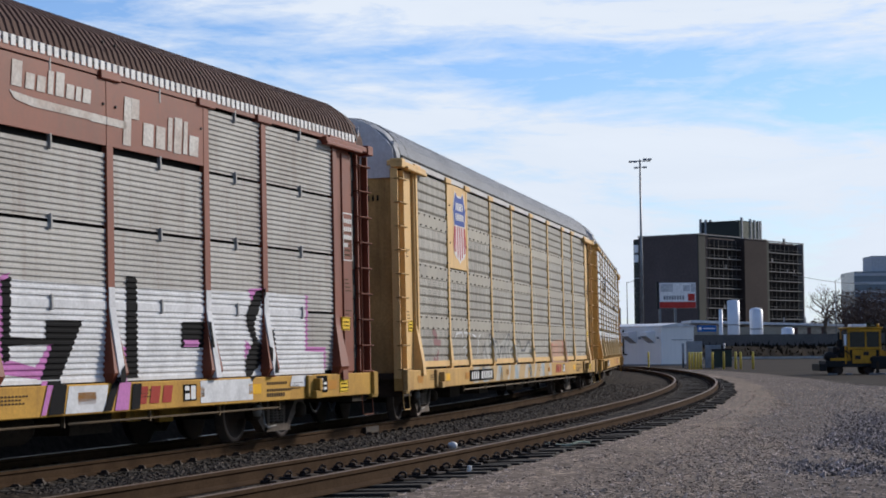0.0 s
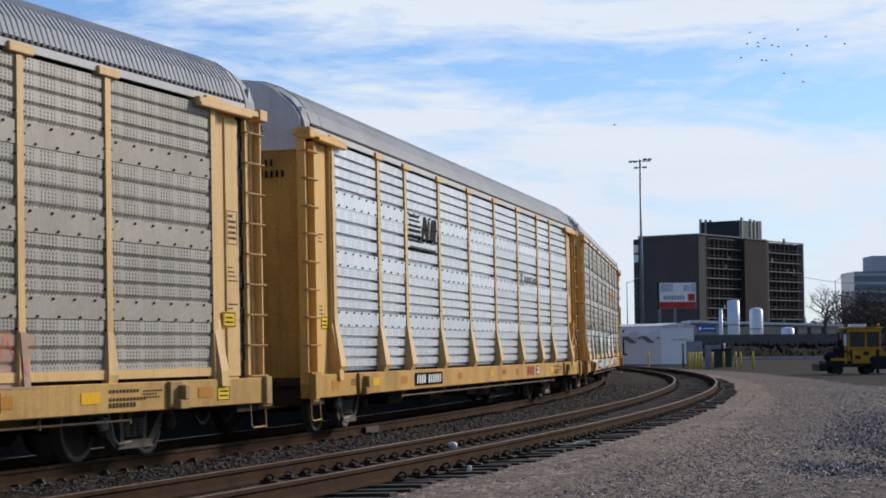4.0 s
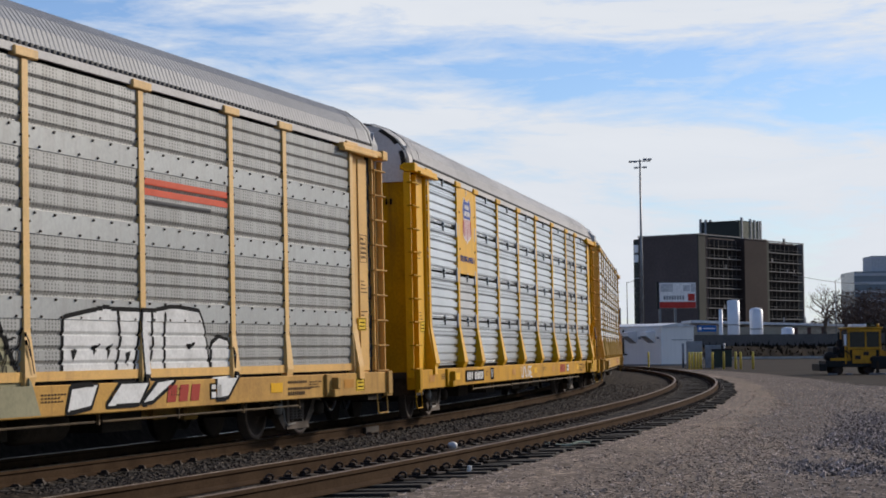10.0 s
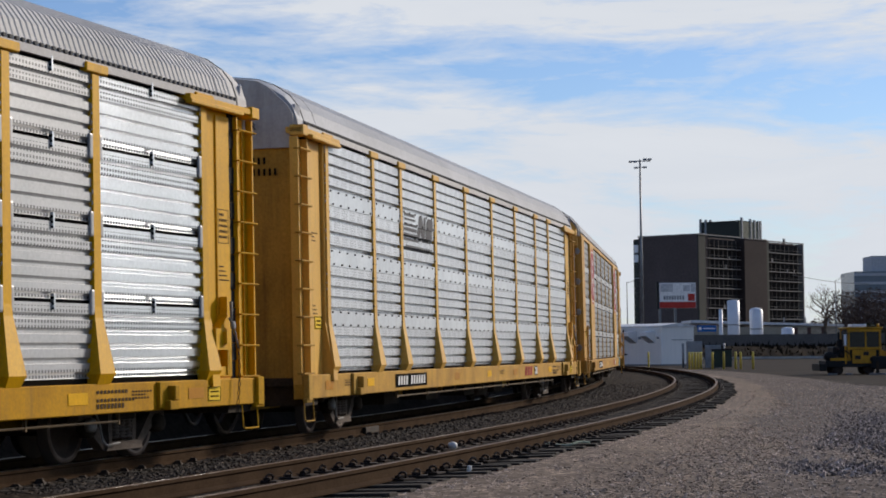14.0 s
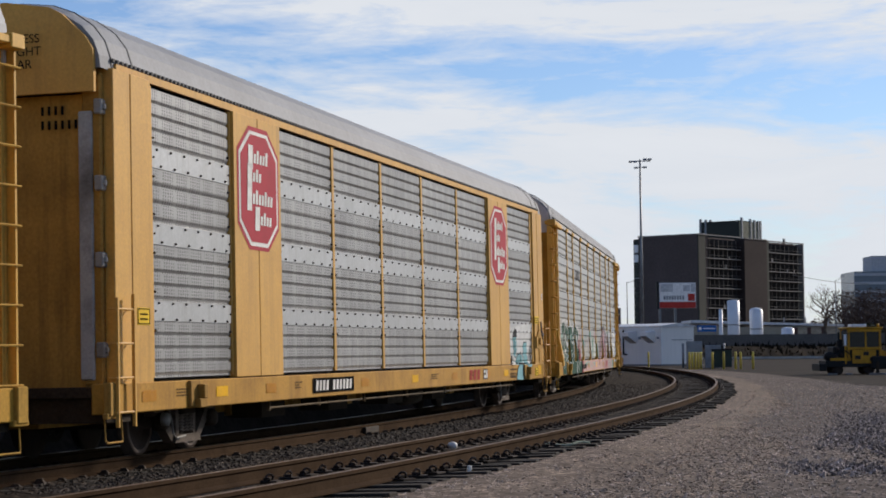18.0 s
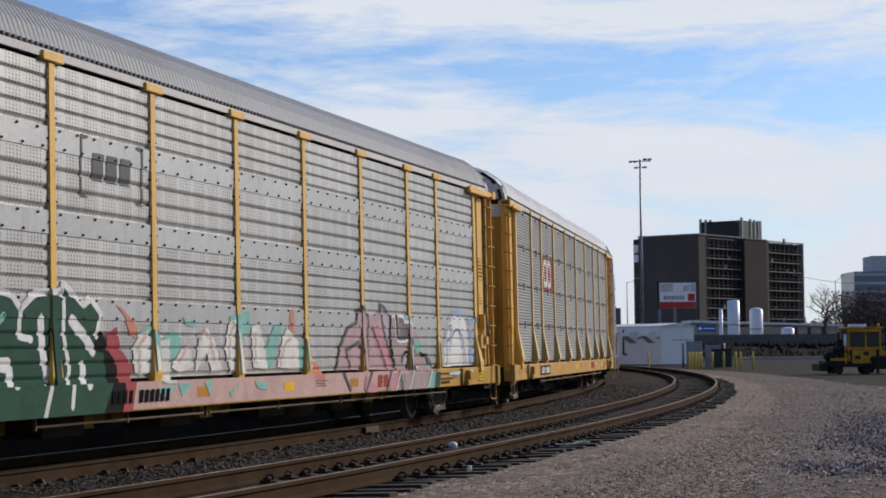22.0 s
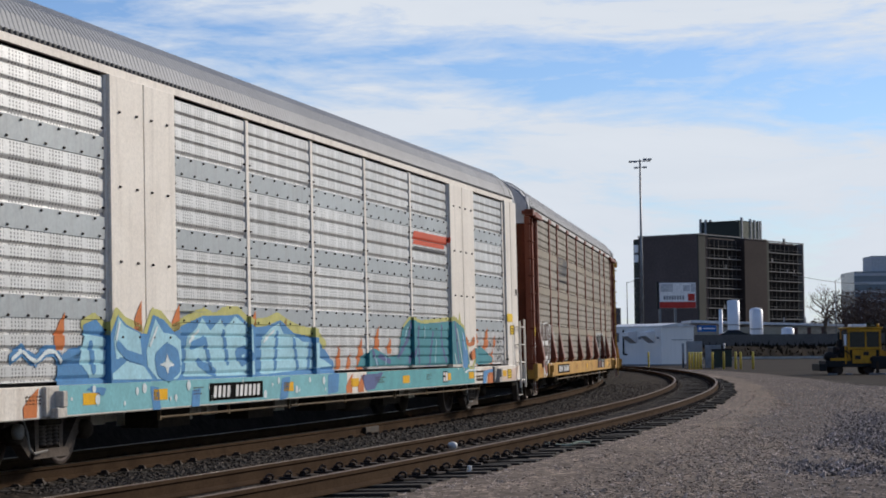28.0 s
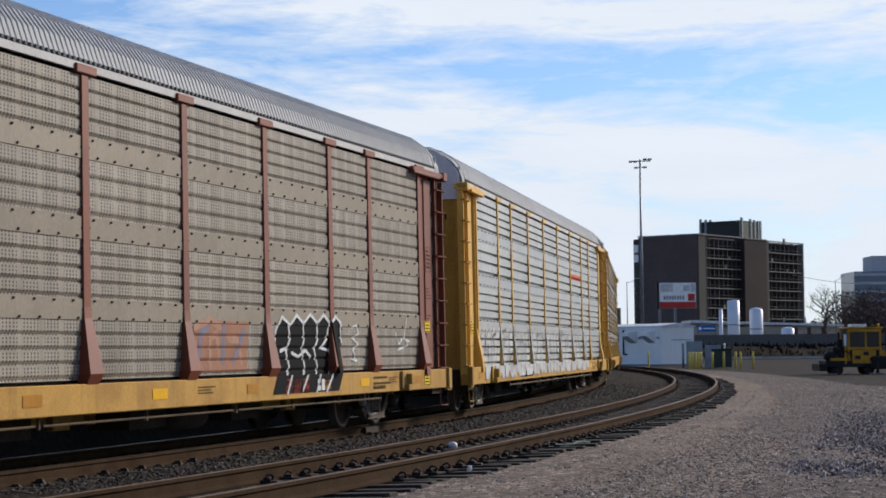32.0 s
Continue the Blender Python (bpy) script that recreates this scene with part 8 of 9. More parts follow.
for line_ in [[(-8.79, 1.8), (-8.75, 1.41), (-8.61, 1.48)], [(-8.64, 1.77), (-8.58, 1.49)], [(-8.49, 1.74), (-8.43, 1.49), (-8.2, 1.49), (-8.23, 1.67)], [(-8.71, 1.4), (-8.43, 1.34), (-8.15, 1.33)], [(-10.26, 1.88), (-10.17, 1.61), (-10.07, 1.85)], [(-9.97, 1.89), (-10.04, 1.6)], [(-9.64, 1.69), (-9.4, 1.69)], [(-9.68, 1.55), (-9.37, 1.57)], [(-9.63, 1.41), (-9.42, 1.45)]]:
    mark(c, s, stroke(line_, 0.032), SP_WHITE, 4, "graffiti")
for shape_ in [[(1.7, 1.68), (2.08, 1.75), (2.96, 1.75), (3.58, 1.74), (3.51, 1.06), (1.63, 1.04)]]:
    mark(c, s, [shape_], spray("faded_orange", (0.36, 0.165, 0.10)), 2, "graffiti", "faded orange block")
for k, line_ in enumerate([[(1.81, 1.11), (1.9, 1.57), (2.13, 1.64)], [(2.19, 1.11), (2.2, 1.49), (2.44, 1.57), (2.5, 1.18)], [(2.64, 1.18), (2.68, 1.65)], [(2.83, 1.49), (3.15, 1.49), (3.3, 1.18)], [(3.02, 1.18), (3.41, 1.61)], [(1.7, 1.64), (2.18, 1.75), (2.56, 1.65)]]):
    mark(c, s, stroke(line_, 0.10), (spray("faded_blue_grey", (0.19, 0.19, 0.25)), spray("faded_peach", (0.42, 0.23, 0.15)))[k % 2], 3, "graffiti")
for shape_ in [[(4.56, 1.17), (4.62, 1.58), (4.91, 1.84), (5.18, 1.71), (5.5, 1.86), (5.81, 1.72), (6.06, 1.88), (6.36, 1.72), (6.67, 1.88), (6.93, 1.76), (7.2, 1.87), (7.57, 1.69), (7.42, 1.05), (7.13, 0.68), (4.27, 0.68), (4.5, 1.0)]]:
    mark(c, s, [shape_], INK, 2, "graffiti", "black sprayed block")
for line_ in [[(4.65, 1.18), (4.57, 1.42), (4.62, 1.62), (4.86, 1.83), (5.14, 1.72), (5.2, 1.5), (5.02, 1.31), (5.15, 1.08), (4.85, 0.68)], [(5.18, 1.7), (5.47, 1.86), (5.76, 1.74), (5.8, 1.5), (5.69, 1.33), (5.82, 1.03), (5.51, 0.73)], [(5.76, 1.74), (6.06, 1.88), (6.36, 1.75), (6.4, 1.5), (6.23, 1.33), (6.37, 1.06), (6.1, 0.68)], [(6.36, 1.75), (6.67, 1.88), (6.93, 1.76), (6.81, 1.51), (6.54, 1.36), (6.9, 1.33), (6.94, 1.01), (6.56, 0.69)], [(6.93, 1.76), (7.2, 1.87), (7.46, 1.76), (7.5, 1.46)], [(4.79, 1.32), (5.02, 1.35)], [(5.26, 1.29), (5.54, 1.23), (5.84, 1.33), (6.08, 1.22)]]:
    mark(c, s, stroke(line_, 0.05), SP_WHITE, 3, "graffiti", "white sprayed arch line")
for line_ in [[(8.01, 1.69), (8.24, 1.74), (8.35, 1.6), (8.06, 1.51), (8.34, 1.42), (8.05, 1.32), (8.26, 1.14), (7.98, 1.18)], [(10.36, 1.62), (10.54, 1.42), (10.74, 1.52)], [(10.97, 1.87), (10.84, 1.52), (11.17, 1.47)], [(10.47, 1.32), (11.07, 1.4), (10.88, 1.57)]]:
    mark(c, s, stroke(line_, 0.035), SP_WHITE, 3, "graffiti")
number_plate(c, s, -8.3, -5.27)
# pale yellow cars at the tail
for i in (11, 12, 13):
    c, s = car(i, body="gold", sheet="l", band="h", ribs="groove", roof="grey" if i != 12 else "pale", label="chalky pale ribbed car carrier with yellow posts and white graffiti")
    if i == 11:
        mark(c, s, [[(-11.8, 0.64), (8.0, 0.64), (8.0, 1.7), (2, 1.85), (-5, 1.75), (-11.8, 1.9)]], spray("haze", (0.42, 0.415, 0.39)), 2, "graffiti", "washed-out white paint", z_min=0.97)
        blocks(c, s, -11.6, 7.8, 0.68, 1.78, 15, spray("worn_white", (0.52, 0.52, 0.50)), spray("worn_grey", (0.24, 0.24, 0.235)), LOGO_GREY, 39, 0.022, 3, "white sprayed shapes", spray("haze", (0.50, 0.49, 0.46)))
        mark(c, s, [rect(4.4, 6.9, 3.35, 3.5)], LOGO_ORANGE, 2, "emblem", "small orange bar", on_posts=False)
    number_plate(c, s, -6.5, -4.5)
scribble = bmesh.new()
for line_ in [[(-12.6, 2.68), (-12.81, 2.34), (-12.32, 2.19), (-12.64, 2.0), (-12.42, 1.82), (-12.67, 1.73), (-12.45, 1.67)], [(-12.73, 2.56), (-12.56, 2.43), (-12.73, 2.24)], [(-12.67, 1.56), (-12.75, 1.48), (-12.6, 1.47), (-12.58, 1.55), (-12.67, 1.56)], [(-12.86, 1.44), (-12.14, 1.46), (-12.17, 1.37), (-12.86, 1.35)], [(-12.86, 1.27), (-12.76, 1.12), (-12.58, 1.3), (-12.43, 1.11), (-12.28, 1.3), (-12.2, 1.17)]]:
    for shape_ in stroke(line_, 0.035):
        scribble.faces.new([scribble.verts.new((a, -1.451, b)) for a, b in shape_])
tagged(part("graffiti", scribble, SP_WHITE, CARS[10], "thin white scribble on the end panel"), kind="stuff")
c, s = car(-1, body="gold", sheet="d", band="d", roof="dark", label="grey ribbed car carrier with yellow posts")

# ---------------------------------------------------------------- the yard and the distance
HUT_WALL = material("hut_panel", (0.84, 0.81, 0.77), 0.6, 0.0, (0.78, 0.755, 0.72), 0.5, 12.0, 0.06, 0.04, streaks=0.15, streak_colour=(0.4, 0.4, 0.4))
HUT_ROOF = material("hut_roof", (0.66, 0.67, 0.69), 0.5, 0.1)
BOLLARD = material("bollard_yellow", (0.72, 0.56, 0.10), 0.6, 0, (0.6, 0.45, 0.1), 3.0)
BIN_GREEN = material("bin_green", (0.030, 0.050, 0.042), 0.6, 0.1)
GALV = material("grey_cabinet", (0.30, 0.315, 0.33), 0.55, 0.3)
BRICK = material("dark_cladding", (0.100, 0.078, 0.072), 0.9, 0, (0.118, 0.092, 0.086), 0.08, 1.5, 0.15, spec=0.1)
OLIVE_WALL = material("olive_render", (0.040, 0.043, 0.036), 0.85, 0, (0.050, 0.053, 0.044), 0.1, 2.0, 0.15)
SLAB = material("pale_slab", (0.23, 0.22, 0.21), 0.85, 0, (0.17, 0.165, 0.155), 0.2, 3.0, 0.15)
PANE = material("dark_window", (0.012, 0.014, 0.017), 0.15, 0.0, (0.02, 0.022, 0.026), 0.3, 2.0, 0.2, 0.0)
CONCRETE = material("dark_concrete", (0.150, 0.128, 0.115), 0.9, 0, (0.115, 0.098, 0.088), 0.2, 4.0, 0.3, spec=0.1)
DRYGRASS = material("dry_grass_bank", (0.028, 0.019, 0.012), 0.95, 0, (0.018, 0.014, 0.009), 0.25, 3.0, 0.4, 0.0, 0.05, spec=0.03)
BEIGE = material("beige_siding", (0.34, 0.30, 0.235), 0.8, 0, (0.27, 0.24, 0.19), 0.3, 6.0, 0.12)
TANK = material("tank_white", (0.72, 0.74, 0.78), 0.4, 0.05, (0.65, 0.67, 0.7), 0.4, 6.0, 0.06)
POLE = material("pole_steel", (0.22, 0.23, 0.24), 0.5, 0.5)
MACHINE = material("machine_yellow", (0.62, 0.29, 0.012), 0.55, 0.0, (0.40, 0.18, 0.015), 1.5, 20.0, 0.15, streaks=0.2)
RUBBER = material("machine_black", (0.016, 0.015, 0.015), 0.7, 0.1)
BARK = material("bare_bark", (0.10, 0.084, 0.072), 0.95, 0, (0.07, 0.058, 0.05), 0.5, 5.0, 0.3)
TWIG = material("bare_twigs", (0.145, 0.118, 0.102), 0.95)
GLASS_BLUE = material("office_glass", (0.15, 0.175, 0.205), 0.25, 0.1, (0.13, 0.17, 0.21), 0.1, 1.0, 0.1, 0.0)
OFFICE = material("office_wall", (0.50, 0.51, 0.53), 0.8)
SIGN_WHITE, SIGN_RED, SIGN_BLUE = flat("board_white", (0.88, 0.87, 0.85)), flat("board_red", (0.50, 0.055, 0.045)), flat("board_blue", (0.03, 0.13, 0.38))


def thing(name, label, category, m, group=""):
    return holder(name, label, category, group, m=m)


# electrical hut: a gabled end and a long side that meet at a corner
hut = thing("equipment_hut", "pale blue-grey metal equipment hut with two intake hoods", "hut", pose(18.85, 167.5, GROUND_Z, 0, 0, 35))
part("wall", bevelled(boxes((0.0, 3.85, 0.0, 8.2, 0.0, 3.42)), 0.03), HUT_WALL, hut)
bm = bmesh.new()
v = [bm.verts.new(p) for p in ((-0.12, -0.12, 3.40), (4.0, -0.12, 3.40), (4.0, 8.3, 3.40), (-0.12, 8.3, 3.40), (-0.12, -0.12, 3.50), (1.92, -0.12, 3.74), (4.0, -0.12, 3.50), (4.0, 8.3, 3.50), (1.92, 8.3, 3.74), (-0.12, 8.3, 3.50))]
for f in ((0, 1, 6, 5, 4), (3, 9, 8, 7, 2), (4, 5, 8, 9), (5, 6, 7, 8), (0, 4, 9, 3), (1, 2, 7, 6), (0, 3, 2, 1)):
    bm.faces.new([v[i] for i in f])
part("roof", bm, HUT_ROOF, hut, "pale low-pitched roof")
for y in (0.75, 3.2):
    bm = bmesh.new()
    v = [bm.verts.new(p) for p in ((0, y, 3.05), (0, y + 0.95, 3.05), (0, y + 0.95, 1.98), (0, y, 1.98), (-1.0, y, 2.95), (-1.0, y + 0.95, 2.95), (-1.0, y + 0.95, 2.62), (-1.0, y, 2.62))]
    for f in ((0, 4, 5, 1), (4, 7, 6, 5), (1, 5, 6, 2), (0, 3, 7, 4)):
        bm.faces.new([v[i] for i in f])
    hood = part("intake_hood", bm, HUT_WALL, hut, "pale sloping intake hood")
    # the hood's underside shading is put into this darker grey face
    part("grille", raw("grille", [(-0.98, y + .02, 2.63), (-0.98, y + .93, 2.63), (-0.01, y + .93, 2.0), (-0.01, y + .02, 2.0)], [(0, 1, 2, 3)], material("hood_shade_grey", (0.40, 0.40, 0.41), 0.8)), None, hood, "grey meshed underside")
    part("lamp_box", bevelled(boxes((-0.12, 0.0, y - 0.55, y - 0.3, 2.35, 2.55)), 0.02), GALV, hut)
bm = bmesh.new()
tube(bm, (-0.08, 4.95, 3.2), (-0.08, 4.95, 1.05), 0.07, n=6)
tube(bm, (-0.08, 4.95, 1.05), (-0.08, 4.5, 1.0), 0.07, n=6)
part("conduit", bm, BLACK_PAINT, hut, "black conduit pipe")
lou = part("louvre", boxes((-0.05, 0.0, 5.6, 6.5, 2.1, 2.95)), GALV, hut)
for k in range(6):
    part("slat", boxes((-0.09, -0.052, 5.65, 6.45, 2.16 + k * 0.13, 2.22 + k * 0.13)), BOLT, lou)
part("ledge", boxes((1.2, 3.6, -0.06, 0.0, 2.24, 2.30)), GALV, hut)
part("base_slab", boxes((-0.25, 4.1, -0.25, 8.5, -0.02, 0.16)), SLAB, hut)


# bollards
def bollard(x, y, h=1.25):
    m = pose(x, y, GROUND_Z)
    if "bollard" not in MESHES:
        b = thing("bollard", "yellow painted steel pipe bollard", "bollard", m, "yellow bollards by the hut")
        part("pipe", lathe(bmesh.new(), [(0.085, 0), (0.085, 1.18), (0.07, 1.23), (0.03, 1.255)], (0, 0, 0), "Z", 10), BOLLARD, b)
        MESHES["bollard"] = b
        return b
    return copy_thing(MESHES["bollard"], m)


for px in (1218.7, 1224, 1229.3, 1234.3, 1239, 1259.5, 1279.5, 1300.3, 1309.3, 1331):
    by = 138.0 + 1.2 * math.sin(px)
    bollard((18.6 + (px - 1245) * 0.04046) * by / 138.0, by)
bollard(17.0, 160.5)
bins = thing("dumpster", "dark green steel waste container", "dumpster", pose(20.35, 141.5, GROUND_Z, 0, 0, -6))
part("body", bevelled(boxes((-0.72, 0.72, -0.7, 0.7, 0.12, 1.35)), 0.05), BIN_GREEN, bins)
part("lid", bevelled(boxes((-0.76, 0, -0.74, 0.74, 1.35, 1.45), (0.02, 0.76, -0.74, 0.74, 1.35, 1.47)), 0.02), RUBBER, bins)
cab = thing("control_cabinet", "grey steel control cabinets with a stub pipe", "cabinet", pose(19.3, 146.5, GROUND_Z, 0, 0, -6))
part("cabinet_body", bevelled(boxes((-0.9, 0.3, -0.5, 0.5, 0.0, 2.05)), 0.03), GALV, cab)
part("cabinet_body", bevelled(boxes((0.5, 1.7, -0.3, 0.6, 0.0, 1.75)), 0.03), GALV, cab)
bm = bmesh.new()
tube(bm, (-1.15, 0, 0), (-1.15, 0, 1.9), 0.09, n=8)
tube(bm, (1.95, 0, 0), (1.95, 0, 1.9), 0.07, n=8)
part("pipe", bm, GALV, cab)

# high mast lamp
mast = thing("mast_lamp", "tall slim steel mast with floodlights at the top", "lamp post", pose(30.9, 300.0, GROUND_Z))
bm = bmesh.new()
tube(bm, (0, 0, 0), (0, 0, 31), 0.30, 0.13, n=10)
part("mast", bm, POLE, mast)
part("crossarm", boxes((-1.5, 1.6, -0.06, 0.06, 30.7, 30.85), (-0.7, 0.8, -0.06, 0.06, 29.75, 29.85)), POLE, mast)
for x, z in ((-1.45, 30.6), (-0.75, 30.6), (0.75, 30.95), (1.5, 30.95), (-0.65, 29.65), (0.75, 29.7)):
    part("floodlight", bevelled(boxes((x - 0.30, x + 0.30, -0.25, 0.25, z - 0.05, z + 0.22)), 0.04), GALV, mast)


def street_lamp(x, y, h, arm):
    t = thing("street_lamp", "grey street lamp with a curved arm", "street lamp", pose(x, y, GROUND_Z), "street lamps")
    bm = bmesh.new()
    tube(bm, (0, 0, 0), (0, 0, h - 0.8), 0.11, 0.08, n=8)
    p = [Vector((arm * math.sin(a) * 0.9, 0, h - 0.8 + 0.8 * (1 - math.cos(a)))) for a in np.linspace(0, 1.5, 6)]
    for a, b in zip(p, p[1:]):
        tube(bm, a, b, 0.06, n=6)
    part("pole", bm, POLE, t)
    part("lantern", bevelled(boxes((arm * 0.8, arm * 1.4, -0.15, 0.15, h - 0.16, h + 0.02)), 0.03), GALV, t)


street_lamp(32.4, 340.0, 14.0, 1.6)
street_lamp(70.2, 345.0, 14.2, 1.2)

# apartment tower
tower = thing("apartment_tower", "dark brown eleven-storey apartment block with rows of balconies", "building", pose(71.7, 540.0, GROUND_Z, 0, 0, 53))
H_T, FLOOR = 33.3, 2.83
FRAME_DARK = material("balcony_frame", (0.055, 0.05, 0.048), 0.8, 0, (0.035, 0.032, 0.032), 0.3, 3.0, 0.2)
part("wall", boxes((0.0, 6.0, 0.4, 19.6, 0.0, H_T)), BRICK, tower, "dark windowless cladding")
part("wall", boxes((0.2, 6.0, 19.6, 21.4, 0.0, H_T - 0.5)), OLIVE_WALL, tower)
for z in (29.0, 26.2):
    part("window", boxes((0.05, 0.2, 19.8, 21.2, z, z + 2.2)), SIGN_WHITE, tower)
for k in range(9):
    part("window", boxes((0.08, 0.2, 19.9, 21.1, 2.2 + FLOOR * k, 3.6 + FLOOR * k)), PANE, tower)
part("corner_pier", boxes((-0.05, 3.85, 0.0, 0.38, 0.0, H_T)), OLIVE_WALL, tower)
# cladding colour darkened so that this face looks unlit under the sun
part("stair_block", boxes((24.8, 38.5, -1.2, 10.0, 0.0, H_T - 0.2)), material("stair_shaded_cladding", (0.046, 0.036, 0.034), 0.9, 0, (0.056, 0.044, 0.041), 0.08, 1.5, 0.15, spec=0.1), tower, "darker windowless stair block")
part("corner_pier", boxes((38.6, 41.0, -0.6, 8.0, 0.0, H_T - 0.4)), OLIVE_WALL, tower)
part("end_pier", boxes((64.0, 64.5, -0.3, 14.0, 0.0, H_T - 0.3)), SLAB, tower)
part("parapet", boxes((-0.15, 0.3, -0.15, 19.8, H_T, H_T + 0.35)), SLAB, tower)
part("parapet", boxes((0.3, 24.8, -0.2, 0.3, H_T, H_T + 0.35), (24.7, 38.6, -1.4, -0.9, H_T - 0.2, H_T + 0.1)), SLAB, tower)
part("parapet", boxes((38.6, 64.6, -0.4, 0.1, H_T - 0.4, H_T - 0.05)), SLAB, tower)
for a, b, bays in ((3.9, 24.7, 8), (41.0, 63.9, 8)):
    part("back_wall", boxes((a, b, 1.9, 16.0, 0.0, H_T - 0.3)), BRICK, tower)
    wdt = (b - a) / bays
    for k in range(11):
        z = 1.35 + FLOOR * k
        part("balcony_slab", boxes((a, b, -0.1, 1.88, z, z + 0.22)), SLAB, tower)
        part("railing", boxes((a, b, 0.0, 0.05, z + 0.95, z + 1.05)), FRAME_DARK, tower)
        for i in range(bays):
            u = a + wdt * i
            part("divider", boxes((u - 0.11, u + 0.11, 0.06, 1.86, z + 0.24, z + FLOOR - 0.02)), FRAME_DARK, tower)
            part("window", boxes((u + 0.35, u + wdt - 0.35, 1.82, 1.89, z + 0.5, z + 2.3)), PANE, tower)
part("penthouse", boxes((35.0, 49.0, 6.0, 19.0, H_T - 1.0, 39.3)), OLIVE_WALL, tower)
part("penthouse_front", boxes((35.1, 49.0, 5.8, 5.98, H_T - 1.0, 39.0)), material("pale_olive", (0.20, 0.205, 0.155), 0.85), tower)
rnd = random.Random(8)
for u, v_, hh in ((34.8, 18.8, 40.2), (35.2, 17.2, 40.0), (35.4, 15.8, 39.9), (36.5, 5.9, 40.2), (42.0, 5.9, 40.0), (44.5, 5.9, 39.8), (46.8, 5.9, 39.6), (48.2, 5.9, 39.7), (8.0, 3.0, 34.2), (58.0, 3.0, 34.6)):
    part("roof_unit", boxes((u - 0.35, u + 0.35, v_ - 0.3, v_ + 0.3, H_T - 0.5, hh)), GALV, tower)
for u, k in ((18.5, 9), (16.5, 8), (12.0, 6), (15.0, 4), (9.0, 3), (20.0, 2), (10.5, 2), (43.5, 10), (55.0, 8), (59.0, 8), (50.0, 6), (47.0, 4), (61.0, 3), (45.0, 9)):
    r = rnd.uniform(0.3, 0.7)
    part("balcony_clutter", boxes((u - r, u + r, 0.3, 0.7, 1.6 + FLOOR * k, 1.6 + FLOOR * k + r * 1.6)), SLAB, tower)

# billboard
board = thing("billboard", "roadside billboard with white and red fields on two posts", "billboard", pose(53.3, 440.0, GROUND_Z, 0, 0, 8))
part("panel", bevelled(boxes((-4.3, 4.45, -0.25, 0.25, 10.6, 16.5)), 0.05), GALV, board)
part("face", boxes((-4.15, 4.3, -0.29, -0.255, 12.1, 16.4)), SIGN_WHITE, board)
part("face", boxes((-4.15, 4.3, -0.29, -0.255, 10.7, 12.05)), SIGN_RED, board, "red lower field")
part("picture_block", boxes((-3.9, -1.0, -0.31, -0.29, 14.4, 16.2), (1.4, 3.0, -0.31, -0.29, 14.5, 15.9), (3.2, 4.2, -0.31, -0.29, 14.3, 16.2)), material("board_grey", (0.58, 0.59, 0.60), 0.7), board)
part("lettering", boxes(*[(-3.2 + k * 0.62, -2.75 + k * 0.62, -0.31, -0.29, 12.6, 13.5) for k in range(8)]), GALV, board, "grey bars of writing")
part("picture_block", boxes((2.5, 4.1, -0.315, -0.29, 12.3, 13.9)), SIGN_RED, board)
for x in (-3.9, -0.3):
    part("post", boxes((x - 0.25, x + 0.25, 0.3, 0.8, 0.0, 15.0)), POLE, board)
part("side_frame", boxes((-4.75, -4.35, -0.5, 0.6, 10.5, 16.7)), RUBBER, board)

# low shed, tanks, wall, bank
shed = thing("warehouse", "long low beige shed with dock doors", "building", pose(46.0, 352.0, GROUND_Z, 0, 0, 0))
part("wall", boxes((-0.5, 26.5, 0.0, 14.0, 0.0, 5.3)), BEIGE, shed)
bm = bmesh.new()
v = [bm.verts.new(p) for p in ((-0.9, -0.5, 6.1), (26.9, -0.5, 5.2), (26.9, 14.5, 5.2), (-0.9, 14.5, 6.1), (-0.9, -0.5, 6.6), (26.9, -0.5, 5.6), (26.9, 14.5, 5.6), (-0.9, 14.5, 6.6))]
for f in ((0, 1, 5, 4), (1, 2, 6, 5), (2, 3, 7, 6), (3, 0, 4, 7), (4, 5, 6, 7), (3, 2, 1, 0)):
    bm.faces.new([v[i] for i in f])
part("roof", bm, HUT_ROOF, shed, "pale flat roof edge")
for x in (18.6, 21.0, 23.6):
    part("dock_door", boxes((x, x + 1.9, -0.08, 0.0, 2.4, 4.7)), material("dock_beige", (0.46, 0.39, 0.30), 0.8), shed)
    part("pier", boxes((x - 0.7, x - 0.05, -0.25, 0.0, 0.0, 5.1)), material("brick_pier", (0.11, 0.06, 0.05), 0.9), shed)
for x in (12.4, 16.5, 20.4, 24.6):
    part("roof_vent", boxes((x - 0.1, x + 0.1, 2.0, 2.2, 5.2, 7.0)), GALV, shed)
signb = thing("blue_sign", "blue rectangular sign with pale bars", "sign", pose(45.0, 330.0, GROUND_Z))
part("panel", boxes((-1.6, 1.6, -0.08, 0.08, 4.3, 5.4)), SIGN_BLUE, signb)
part("lettering", boxes((-1.4, -0.9, -0.1, -0.08, 4.6, 5.1), (-0.6, 1.4, -0.1, -0.08, 4.75, 4.95)), SIGN_WHITE, signb)
part("post", boxes((-1.5, -1.35, -0.07, 0.07, 0.0, 4.3), (1.35, 1.5, -0.07, 0.07, 0.0, 4.3)), POLE, signb)
vent = thing("vent_pipe", "slim white vent stack", "vent pipe", pose(46.7, 325.0, GROUND_Z))
bm = bmesh.new()
tube(bm, (0, 0, 0), (0, 0, 8.0), 0.32, n=10)
part("stack", bm, TANK, vent)
